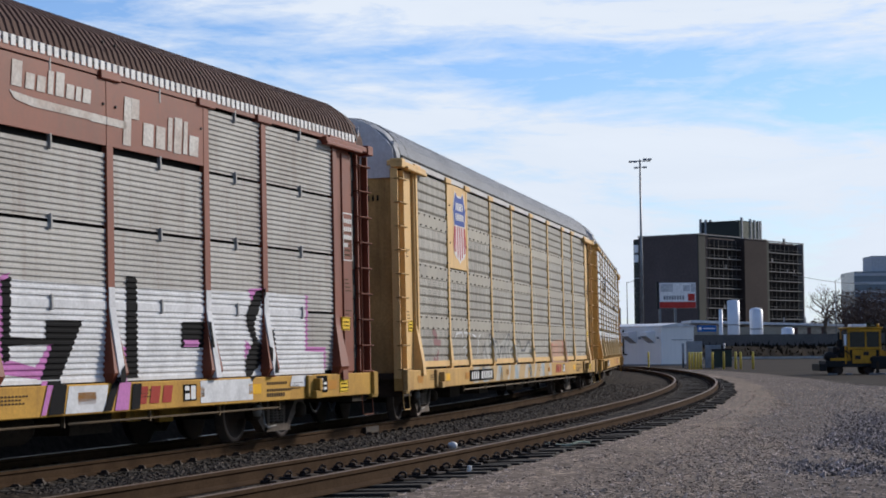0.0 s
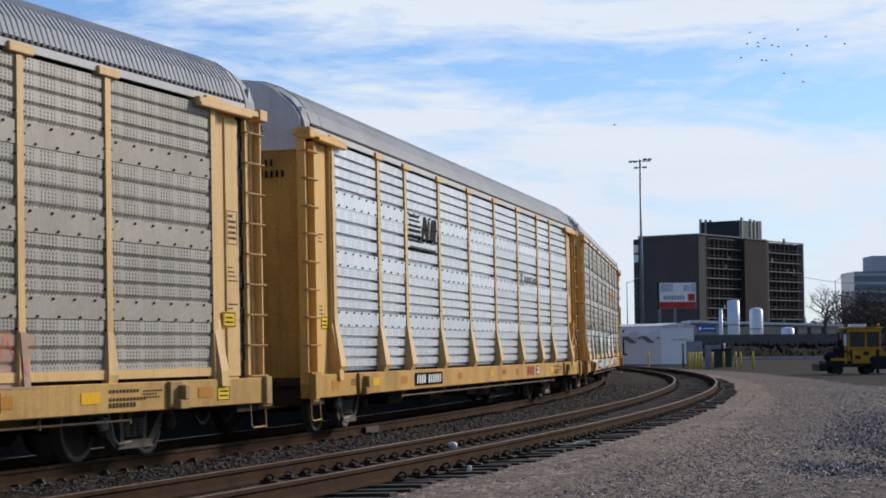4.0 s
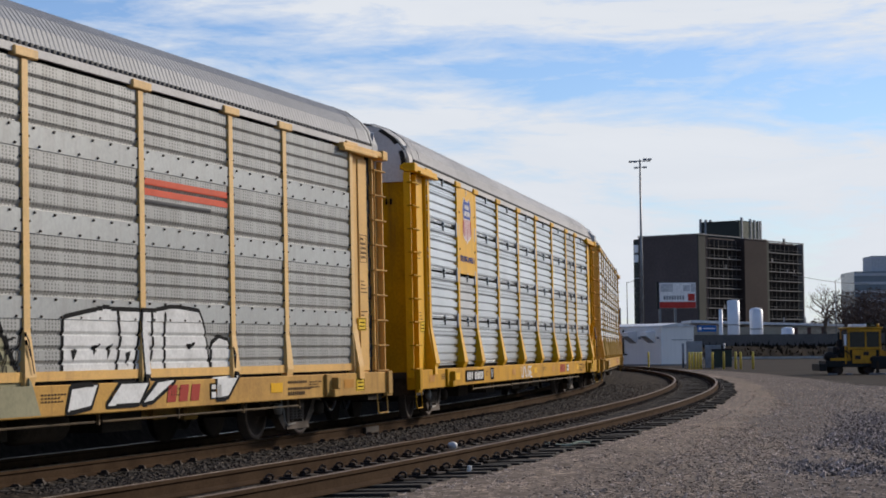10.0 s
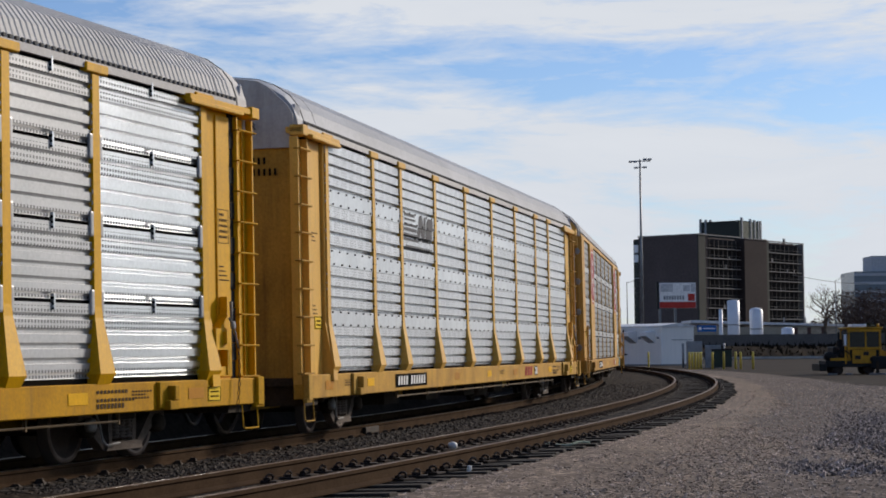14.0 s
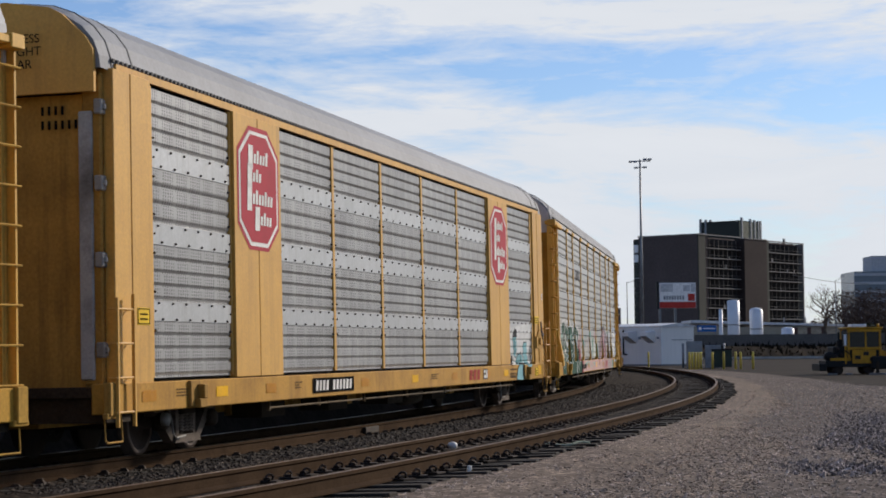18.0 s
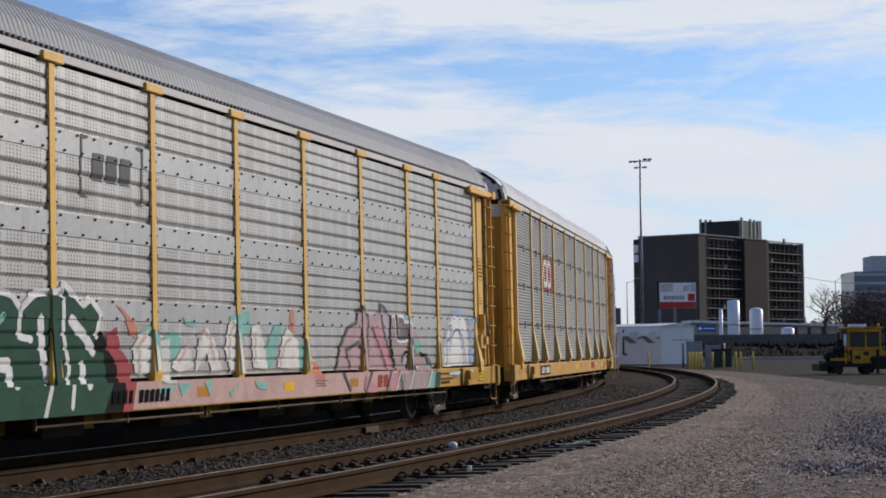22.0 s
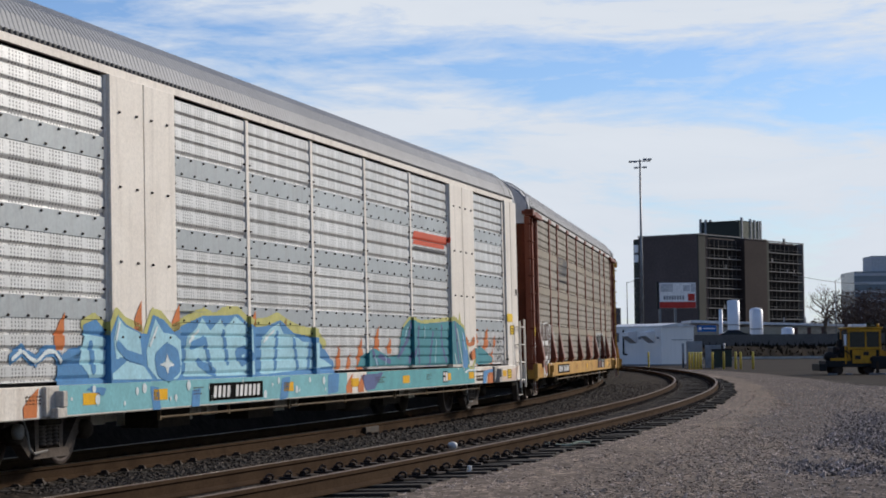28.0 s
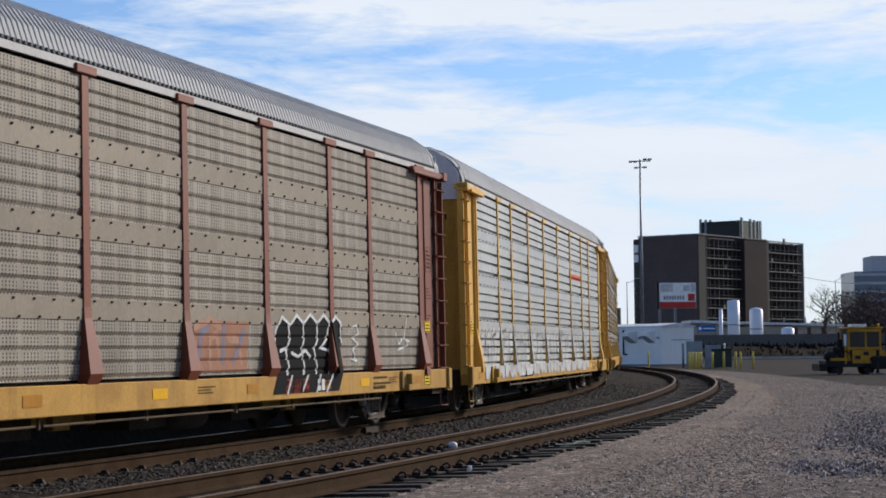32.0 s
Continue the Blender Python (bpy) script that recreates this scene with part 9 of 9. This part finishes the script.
for x, r, h, cone in ((49.9, 1.05, 9.75, 0.15), (53.8, 1.15, 8.4, 0.45), (59.2, 1.1, 5.0, 0.3)):
    tk = thing("storage_tank", "upright white cylindrical storage tank", "tank", pose(x, 332.0, GROUND_Z), "white storage tanks")
    part("shell", lathe(bmesh.new(), [(r, 0), (r, h - cone), (r * 0.6, h - cone * 0.3), (0.05, h)], (0, 0, 0), "Z", 24), TANK, tk)
    part("seam_ring", lathe(bmesh.new(), [(r + 0.02, h * .55), (r + 0.03, h * .56), (r + 0.02, h * .57)], (0, 0, 0), "Z", 24), GALV, tk)
wall_ = tagged(part("wall_far", boxes((36.0, 64.0, 280.0, 280.5, -0.3, 3.2)), CONCRETE), "long dark grey concrete wall behind the yard", "wall", kind="structure")
rnd = random.Random(5)
bv, bf, NX = [], [], 120
for i in range(NX + 1):
    x = 20 + 130 * i / NX
    for y, z in ((262, GROUND_Z - .05), (268, 0.7), (274, 1.35), (279.6, 1.5)):
        bv.append((x, y + rnd.uniform(-.5, .5) * (z > 0), z + rnd.uniform(-.18, .18) * (z > 0)))
for i in range(NX):
    for j in range(3):
        a = i * 4 + j
        bf.append((a, a + 4, a + 5, a + 1))
tagged(part("grass_bank", raw("grass_bank", bv, bf, DRYGRASS)), "low brown bank of dry grass", "bank", kind="structure")
wv, wf = [], []
for k in range(2600):
    x, q, h = rnd.uniform(22, 120), rnd.random(), rnd.uniform(0.25, 1.0) * rnd.random()
    y, z = 263 + 16 * q, GROUND_Z + 1.7 * min(1.0, q * 1.3)
    w, lean = rnd.uniform(0.10, 0.35), rnd.uniform(-0.3, 0.3)
    a = len(wv)
    wv += [(x - w, y, z - 0.2), (x + w, y, z - 0.2), (x + lean, y - 0.2, z + h), (x + lean * 0.4, y + w, z - 0.1)]
    wf += [(a, a + 1, a + 2), (a + 1, a + 3, a + 2), (a + 3, a, a + 2)]
tagged(part("weeds", raw("weeds", wv, wf, material("dead_weeds", (0.030, 0.021, 0.014), 0.95, 0, (0.018, 0.013, 0.010), 0.3, 3.0, 0.3, 0.0, island=0.6, spec=0.05))), "dead brown weeds and tufts along the bank", "weeds", kind="stuff")
siding = holder("siding_track", "distant straight siding with pale rails", "railway track", kind="structure")
for y in (248.0, 249.5):
    part("rail", boxes((22, 160, y, y + 0.08, GROUND_Z, GROUND_Z + 0.34)), material("siding_rail", (0.42, 0.40, 0.38), 0.5, 0.3), siding)
part("bed", boxes((22, 160, 247.2, 250.6, GROUND_Z, GROUND_Z + 0.06)), BALLAST, siding)
road_v, road_n = [], 60
for k in range(road_n + 1):
    q = k / road_n
    near = Vector((11.2, 97.0, 0)).lerp(Vector((17.0, 73.5, 0)), min(1, q * 3)) if q < 1 / 3 else Vector((17.0, 73.5, 0)).lerp(Vector((120, 52, 0)), (q - 1 / 3) * 1.5)
    far = Vector((14.6, 128, 0)).lerp(Vector((24, 247, 0)), min(1, q * 3)) if q < 1 / 3 else Vector((24, 247, 0)).lerp(Vector((300, 247, 0)), (q - 1 / 3) * 1.5)
    near.y += 2.2 * noise.noise((k * 0.55, 3.0, 0)) + 1.2 * noise.noise((k * 1.9, 7.0, 0))
    road_v += [(near.x, near.y, GROUND_Z + .016), (far.x, far.y, GROUND_Z + .016)]
# near edge reaches forward: the dark asphalt also stands for a shadow band
tagged(part("yard_road", raw("yard_road", road_v, [(2 * k, 2 * k + 2, 2 * k + 3, 2 * k + 1) for k in range(road_n)], ASPHALT)), "dark worn asphalt of the yard road", "road", kind="structure")

# office far off
office = thing("office_building", "distant blue-grey glass office block", "building", pose(209.5, 900.0, GROUND_Z))
part("wall", boxes((-17.5, 60, 0, 30, 0, 36.5)), GLASS_BLUE, office)
for k in range(9):
    part("floor_band", boxes((-17.6, 60, -0.3, 0, 4.0 * k + 2.4, 4.0 * k + 3.6)), OFFICE, office)
part("roof_storey", boxes((-8.0, 60, 5, 25, 36.4, 44.0)), OFFICE, office)
part("mast", boxes((13.5, 14.1, 10, 10.6, 44, 46)), OFFICE, office)
lowb = thing("brick_block", "distant grey building beyond the train", "building", pose(36.0, 420.0, GROUND_Z))
part("wall", boxes((-12.0, 2.6, 0, 12, 0, 10.4)), material("dull_brick", (0.12, 0.105, 0.10), 0.9), lowb)
for k in range(5):
    part("window", boxes((-10.0 + 2.4 * k, -8.4 + 2.4 * k, -0.1, 0.0, 6.5, 8.5)), PANE, lowb)


# trees
def bare_tree(x, y, h, seed, spread=0.55, depth=6, r0=0.45):
    rnd = random.Random(seed)
    t = thing("tree", "bare winter tree with a wide tangle of branches", "tree", pose(x, y, GROUND_Z), "bare trees behind the yard")
    trunk, crown = bmesh.new(), bmesh.new()

    def grow(p, d, length, r, level):
        q = p + d * length
        tube(trunk if level < 2 else crown, p, q, r, r * 0.72, n=6 if level < 2 else 4 if level < 4 else 3, cap=False)
        if level >= depth:
            return
        for _ in range(3 if level in (1, 2, 4) else 2):
            side = Vector((rnd.uniform(-1, 1), rnd.uniform(-1, 1), rnd.uniform(-0.35, 0.75))).normalized()
            nd = (d + side * spread * rnd.uniform(0.7, 1.4) + Vector((0, 0, 0.08))).normalized()
            grow(q, nd, length * rnd.uniform(0.62, 0.86), r * rnd.uniform(0.5, 0.68), level + 1)
    grow(Vector((0, 0, 0)), Vector((rnd.uniform(-.05, .05), 0, 1)), h * 0.24, r0, 0)
    part("trunk", trunk, BARK, t)
    part("crown", crown, TWIG, t)


bare_tree(69.3, 350, 17.5, 3, 0.95, 7, 0.50)
for k, (x, y, h) in enumerate(((89, 418, 15), (92, 425, 17), (96, 430, 16), (85, 412, 13), (99, 425, 17), (82, 400, 11), (86, 398, 12), (90, 402, 14), (94, 408, 15), (38.5, 400, 9), (35.5, 395, 8))):
    bare_tree(x, y, h, 20 + k, 0.8, 6, 0.4)
rnd = random.Random(11)
hv, hf = [], []
for k in range(24000):
    x, y = rnd.uniform(70, 104), rnd.uniform(372, 400)
    top = (6.0 if x < 77 else 6.0 + min((x - 77) * 2.2, 6.5)) + 2.4 * noise.noise((x * 0.16, y * 0.1, 0)) + 1.6 * noise.noise((x * 0.5, 3, 0))
    z = max(top, 2.0) * rnd.random() ** 1.25
    s_ = rnd.uniform(0.35, 1.0) * (1.0 - 0.5 * z / max(top, 2.0))
    a = Vector((rnd.uniform(-1, 1), rnd.uniform(-1, 1), rnd.uniform(-1, 1))) * s_
    b = Vector((rnd.uniform(-1, 1), rnd.uniform(-1, 1), rnd.uniform(-.3, 1))) * s_
    n = len(hv)
    hv += [(x, y, z), (x + a.x, y + a.y, z + a.z), (x + b.x, y + b.y, z + b.z)]
    hf.append((n, n + 1, n + 2))
tagged(part("brushwood", raw("brushwood", hv, hf, material("dark_brush", (0.105, 0.070, 0.058), 0.95, 0, (0.065, 0.048, 0.038), 0.2, spec=0.05))), "dark tangled winter brushwood and shrubs", "shrubs", kind="stuff")
sv, sf = [], []
for k in range(2600):
    r_, a_, e_ = rnd.random() ** 0.5, rnd.uniform(0, 6.28), rnd.uniform(0, 1)
    p = Vector((80.0 + 3.4 * r_ * math.cos(a_), 362 + 2.0 * r_ * math.sin(a_), 5.6 * e_ * math.sqrt(max(0.02, 1 - r_ * r_ * 0.9)) + 0.3))
    n = len(sv)
    for _ in range(3):
        sv.append(p + Vector((rnd.uniform(-.35, .35), rnd.uniform(-.35, .35), rnd.uniform(-.3, .3))))
    sf.append((n, n + 1, n + 2))
tagged(part("evergreen_shrub", raw("evergreen_shrub", sv, sf, material("shrub_leaf", (0.030, 0.042, 0.022), 0.9, 0, (0.018, 0.024, 0.014), 0.4))), "dark evergreen shrub below the bare trees", "shrub", kind="stuff")
tagged(part("distant_ridge", raw("distant_ridge", [(p, 1500 + (i % 2) * 6, z) for i in range(0, 60) for p, z in ((-300 + i * 22, -1), (-300 + i * 22, 9 + 3.5 * noise.noise((i * 0.7, 0, 0))))], [(2 * i, 2 * i + 2, 2 * i + 3, 2 * i + 1) for i in range(59)], material("far_trees", (0.10, 0.105, 0.12), 1.0))), "far band of hazy trees on the horizon", "trees", kind="backdrop")
wire = thing("power_line", "single thin overhead cable", "cable", pose(0, 0, 0))
bm = bmesh.new()
rings = []
for k in range(9):
    p = Vector((104.0 + 30.0 * k / 8, 575.0 + 4 * k, 22.9 - 1.9 * k / 8 - 0.7 * math.sin(math.pi * k / 8)))
    rings.append([bm.verts.new(p + Vector((0, 0.09 * math.cos(a), 0.09 * math.sin(a)))) for a in (0.5, 2.6, 4.7)])
for a, b in zip(rings, rings[1:]):
    for i in range(3):
        bm.faces.new((a[i], a[(i + 1) % 3], b[(i + 1) % 3], b[i]))
part("cable", bm, POLE, wire)

# track machine
mc = thing("track_machine", "yellow and black rail maintenance machine with a glazed cab", "track machine", pose(22.75, 106.0, GROUND_Z, 0, 0, 0))
part("chassis", bevelled(boxes((-2.0, 3.6, -1.0, 1.0, 0.42, 0.78)), 0.03), RUBBER, mc)
for x0, x1 in ((-0.78, -0.66), (0.16, 0.25), (0.93, 1.05)):
    part("cab_post", bevelled(boxes((x0, x1, -1.0, -0.88, 0.75, 2.5)), 0.015), MACHINE, mc, "yellow cab post")
for x0, x1 in ((-0.78, -0.66), (0.93, 1.05)):
    part("cab_post", bevelled(boxes((x0, x1, 0.88, 1.0, 0.75, 2.5)), 0.015), MACHINE, mc)
part("cab_beam", bevelled(boxes((-0.78, 1.05, -1.02, -0.9, 1.36, 1.50)), 0.015), MACHINE, mc)
part("cab_beam", bevelled(boxes((-0.78, 1.05, -1.02, -0.9, 2.34, 2.5)), 0.015), MACHINE, mc)
part("cab_roof", bevelled(boxes((-0.88, 1.15, -1.08, 1.08, 2.48, 2.60)), 0.05), MACHINE, mc)
for x0, x1 in ((-0.66, 0.16), (0.25, 0.93)):
    part("window", boxes((x0, x1, -0.95, -0.93, 1.5, 2.34)), PANE, mc)
part("cab_wall", boxes((-0.74, 1.0, -0.92, 0.9, 0.75, 2.4)), RUBBER, mc)
part("air_unit", bevelled(boxes((-0.45, 0.35, -0.6, 0.5, 2.60, 2.76)), 0.03), TANK, mc, "white roof air unit")
part("side_panel", bevelled(boxes((-0.55, 0.75, -1.04, -0.98, 0.62, 1.34)), 0.02), MACHINE, mc)
bm = bmesh.new()
v = [bm.verts.new(p) for p in ((1.0, -0.9, 1.35), (2.6, -0.9, 0.95), (2.6, 0.9, 0.95), (1.0, 0.9, 1.35), (1.0, -0.9, 1.0), (2.6, -0.9, 0.8), (2.6, 0.9, 0.8), (1.0, 0.9, 1.0))]
for f in ((0, 1, 2, 3), (4, 7, 6, 5), (0, 4, 5, 1), (1, 5, 6, 2), (2, 6, 7, 3), (3, 7, 4, 0)):
    bm.faces.new([v[i] for i in f])
part("hood", bm, MACHINE, mc, "sloping yellow hood")
part("engine_block", bevelled(boxes((-1.55, -0.7, -0.85, 0.85, 0.75, 1.55), (-1.25, -0.95, -0.5, -0.2, 1.55, 1.95)), 0.06), RUBBER, mc)
part("tool_head", bevelled(boxes((0.45, 2.9, -1.25, -0.95, 0.30, 1.02)), 0.08), RUBBER, mc)
part("bumper", bevelled(boxes((-2.35, -1.95, -1.1, 1.1, 0.22, 0.62)), 0.03), RUBBER, mc)
part("strut", boxes((-1.75, -0.6, -1.0, -0.93, 0.78, 0.92), (-0.95, -0.85, -1.02, -0.94, 0.6, 1.6)), MACHINE, mc)
for x in (-1.3, 0.4, 2.2):
    for y in (-0.8, 0.72):
        part("wheel", lathe(bmesh.new(), [(0.05, y), (0.30, y), (0.30, y + .08), (0.05, y + .08)], (x, 0, 0.30), "Y", 16), WHEEL, mc)
bm = bmesh.new()
for a, b in (((-1.6, -1.02, .95), (-1.0, -1.02, 1.35)), ((-1.0, -1.02, 1.35), (-.6, -1.0, 1.1)), ((1.3, -1.05, 1.1), (2.3, -1.1, .9))):
    tube(bm, a, b, 0.035, n=6)
part("hose", bm, RUBBER, mc)
part("mirror", bevelled(boxes((-1.02, -0.88, -1.15, -1.1, 1.6, 2.2)), 0.02), TANK, mc, "pale mirror on a stalk")
part("mirror_arm", boxes((-0.96, -0.75, -1.12, -1.08, 2.2, 2.24)), RUBBER, mc)
part("beacon", lathe(bmesh.new(), [(0.07, 2.58), (0.07, 2.72), (0.03, 2.78)], (0.95, -0.7, 0.0), "Z", 10), MACHINE, mc)
part("exhaust", tube(bmesh.new(), (-1.0, 0.3, 1.5), (-1.0, 0.3, 2.35), 0.06, n=8), RUBBER, mc)
part("fuel_tank", lathe(bmesh.new(), [(0.02, -1.0), (0.26, -0.98), (0.26, -0.3), (0.02, -0.28)], (-1.75, 0.0, 1.02), "Y", 14), RUBBER, mc)
for x, z, r in ((-1.45, 0.98, .14), (-1.1, 1.12, .10), (-0.8, 0.9, .12), (-1.3, 1.42, .09)):
    part("pulley", lathe(bmesh.new(), [(0.02, -0.98), (r, -0.97), (r, -0.90), (0.02, -0.89)], (x, 0.0, z), "Y", 12), WHEEL, mc)
for x, z in ((-0.25, 0.95), (0.2, 1.15), (0.55, 0.85)):
    part("hatch", bevelled(boxes((x - 0.15, x + 0.15, -1.06, -1.04, z - 0.1, z + 0.1)), 0.01), BOLT, mc)
for k in range(4):
    part("tamping_arm", bevelled(boxes((0.7 + 0.55 * k, 0.85 + 0.55 * k, -1.3, -1.1, 0.08, 0.75)), 0.02), GRIME, mc)
part("grab_rail", tube(bmesh.new(), (1.3, -1.05, 1.15), (2.5, -1.05, 1.3), 0.025, n=6), MACHINE, mc)
for bx, wd in ((20.95, 0.5), (21.85, 0.35), (23.4, 0.9)):
    pl = tagged(part("concrete_block", bevelled(boxes((-wd / 2, wd / 2, -0.15, 0.15, 0, 0.10)), 0.02), SLAB), "small pale concrete block on the gravel", "block")
    pl.matrix_basis = pose(bx, 104.2, GROUND_Z, 0, 0, bx * 7)


# small litter by the rails
st = tagged(part("white_stone", lathe(bmesh.new(), [(0.01, -0.055), (0.05, -0.045), (0.075, 0.0), (0.055, 0.04), (0.01, 0.055)], (0, 0, 0), "Z", 10), WHITE_PAINT), "pale round stone lying against a rail", "stone")
st.matrix_basis = pose(0.11, 27.6, -0.03)
lt = tagged(part("litter", bevelled(boxes((-0.025, 0.025, -0.02, 0.02, 0.0, 0.09)), 0.01), WHITE_PAINT), "small white scrap on the gravel", "litter")
lt.matrix_basis = pose(0.265, 22.05, -0.075, 0, 12, 20)
bm = bmesh.new()
pts = [Vector((-0.35 + 0.1 * k, 0.05 * math.sin(k * 1.3), 0.03 + 0.02 * math.cos(k * 1.1))) for k in range(8)]
for a, b in zip(pts, pts[1:]):
    tube(bm, a, b, 0.018, n=5)
rg = tagged(part("rag", bm, material("pale_green_rag", (0.35, 0.40, 0.30), 0.9)), "pale twisted strip of rag beside the ties", "litter")
rg.matrix_basis = pose(1.75, 27.5, -0.045, 0, 0, 20)


# traffic on the road beyond the wall
ROAD_Z = 2.5


def road_car(rgb, word, van=False):
    """A car body with lamps, windows and four wheels, facing +x."""
    v = thing("car", word + (" van" if van else " car") + " passing on the road beyond the wall", "van" if van else "car", pose(0, 0, 0), "passing traffic")
    h, body = (2.1, flat("car_" + word.split()[0], rgb, 0.35)) if van else (1.45, flat("car_" + word.split()[0], rgb, 0.35))
    prof = [(-2.25, .35), (-2.25, .92), (-1.85, .98), (-1.35, h - .08), (-1.05, h), (0.35, h), (1.15, .98), (2.1, .82), (2.28, .6), (2.25, .35)]
    bm = bmesh.new()
    a = [bm.verts.new((x, -.86 + (.12 if z > 1.1 else 0), z)) for x, z in prof]
    b = [bm.verts.new((x, .86 - (.12 if z > 1.1 else 0), z)) for x, z in prof]
    bm.faces.new(a)
    bm.faces.new(b[::-1])
    for i in range(len(a)):
        j = (i + 1) % len(a)
        bm.faces.new((a[j], a[i], b[i], b[j]))
    bmesh.ops.recalc_face_normals(bm, faces=bm.faces[:])
    part("body", bm, body, v)
    for sg in (-1, 1):
        part("side_window", raw("side_window", [(-1.5, sg * .84, 1.02), (.95, sg * .84, 1.02), (.30, sg * .765, h - .1), (-1.2, sg * .765, h - .1)], [(0, 1, 2, 3)], PANE), None, v)
        for x in (-1.4, 1.4):
            w_ = part("wheel", lathe(bmesh.new(), [(0.06, sg * .70), (0.33, sg * .70), (0.33, sg * .88), (0.06, sg * .88)], (x, 0, 0.33), "Y", 16), RUBBER, v)
            part("rim", lathe(bmesh.new(), [(0.02, sg * .87), (0.2, sg * .885), (0.02, sg * .89)], (x, 0, 0.33), "Y", 12), GALV, w_)
        part("headlight", bevelled(boxes((2.15, 2.29, sg * .62 - .14, sg * .62 + .14, .62, .76)), 0.02), TANK, v)
        part("tail_light", bevelled(boxes((-2.28, -2.2, sg * .66 - .12, sg * .66 + .12, .74, .9)), 0.02), SIGN_RED, v)
    part("windscreen", raw("windscreen", [(.42, -.68, h - .06), (.42, .68, h - .06), (1.1, .74, 1.03), (1.1, -.74, 1.03)], [(0, 1, 2, 3)], PANE), None, v)
    return v


tagged(part("far_road", boxes((-760, 900, 284, 294, -0.3, ROAD_Z)), ASPHALT), "raised road behind the concrete wall", "road", kind="structure")
TRAFFIC = [(road_car((0.7, 0.7, 0.7), "white"), 7.5, 41.8), (road_car((0.02, 0.02, 0.022), "black"), 9.0, 48.4), (road_car((0.05, 0.05, 0.06), "charcoal"), 21.0, 48.4),
           (road_car((0.12, 0.18, 0.28), "bluish"), 24.0, 41.0), (road_car((0.66, 0.66, 0.66), "pale", True), 25.5, 42.7), (road_car((0.03, 0.03, 0.03), "dark"), 27.9, 41.0)]

# ---------------------------------------------------------------- birds
BIRD = material("bird_dark", (0.03, 0.03, 0.032), 0.8)
rnd = random.Random(21)
BIRDS = []
for k in range(17):
    m0 = pose(0, 0, 0)
    if not BIRDS:
        b = holder("bird", "small dark bird in flight", "bird", "flock of birds")
        bm = bmesh.new()
        lathe(bm, [(0.005, -0.17), (0.035, -0.09), (0.05, 0.0), (0.03, 0.1), (0.004, 0.16)], (0, 0, 0), "Y", 8)
        part("body", bm, BIRD, b)
        for sg in (-1, 1):
            part("wing", raw("wing", [(0, -0.05, 0.01), (0, 0.08, 0.01), (sg * 0.18, 0.06, 0.07), (sg * 0.34, -0.03, 0.03), (sg * 0.16, -0.06, 0.07)], [(0, 1, 2, 4), (4, 2, 3)], BIRD), None, b)
    else:
        b = copy_thing(BIRDS[0][0], m0)
    BIRDS.append((b, rnd.gauss(0, 1.0), rnd.gauss(0, 8.0), rnd.gauss(0, 0.45)))
STRAGGLER = copy_thing(BIRDS[0][0], pose(0, 0, 0))


def motions():
    """The train rolls along the curve, its wheels turn, the birds cross the sky."""
    for index, ob in CARS.items():
        rows = [(k * 0.5, car_pose(train_at(k * 0.5) + PITCH * index)) for k in range(65)]
        walk(ob, rows)
    for w_, index, x in WHEELSETS:
        rows, turn, last = [], 0.0, None
        times = [k / 15.0 for k in range(481)]
        near = [-45.0 < train_at(t) + PITCH * index < 75.0 for t in times]
        for k, t in enumerate(times):
            s = train_at(t)
            if last is not None and near[k]:
                turn += (s - last) / 0.42
            if near[k] or k in (0, 480) or (k + 1 < 481 and near[k + 1]) or (k and near[k - 1]):
                rows.append((t, pose(x, 0, 0.42) @ Matrix.Rotation(turn, 4, "Y")))
            last = s
        walk(w_, rows)
    for v, t0, x0 in TRAFFIC:
        walk(v, [(t, pose(x0 + 25.6 * (t - t0), 288.0, ROAD_Z)) for t in (0.0, 8.0, 16.0, 24.0, 32.0)])
    for b, dx, dy, dz in BIRDS:
        rows = []
        for t, x, z, k in ((0, -15.2, 22.2, 1.0), (1, -3.2, 23.6, 1.2), (2.5, 14.8, 26.4, 2.4), (3.5, 28.9, 30.9, 2.9), (6, 65.0, 40.0, 3.5), (10, 121.0, 52.0, 4.0), (32, 420.0, 115.0, 6.0)):
            rows.append((t, pose(x + dx * k, 205 + dy, z + dz * k, 0, 6, -86)))
        walk(b, rows)
    walk(STRAGGLER, [(0, pose(-32, 205, 17.0, 0, 5, -88)), (3.5, pose(13.7, 205, 24.4, 0, 5, -88)), (5.5, pose(33.1, 205, 26.5, 0, 5, -88)), (6, pose(39.2, 205, 26.5, 0, 5, -88)), (12, pose(112, 207, 27.5, 0, 5, -88)), (32, pose(360, 215, 34, 0, 5, -88))])


motions()
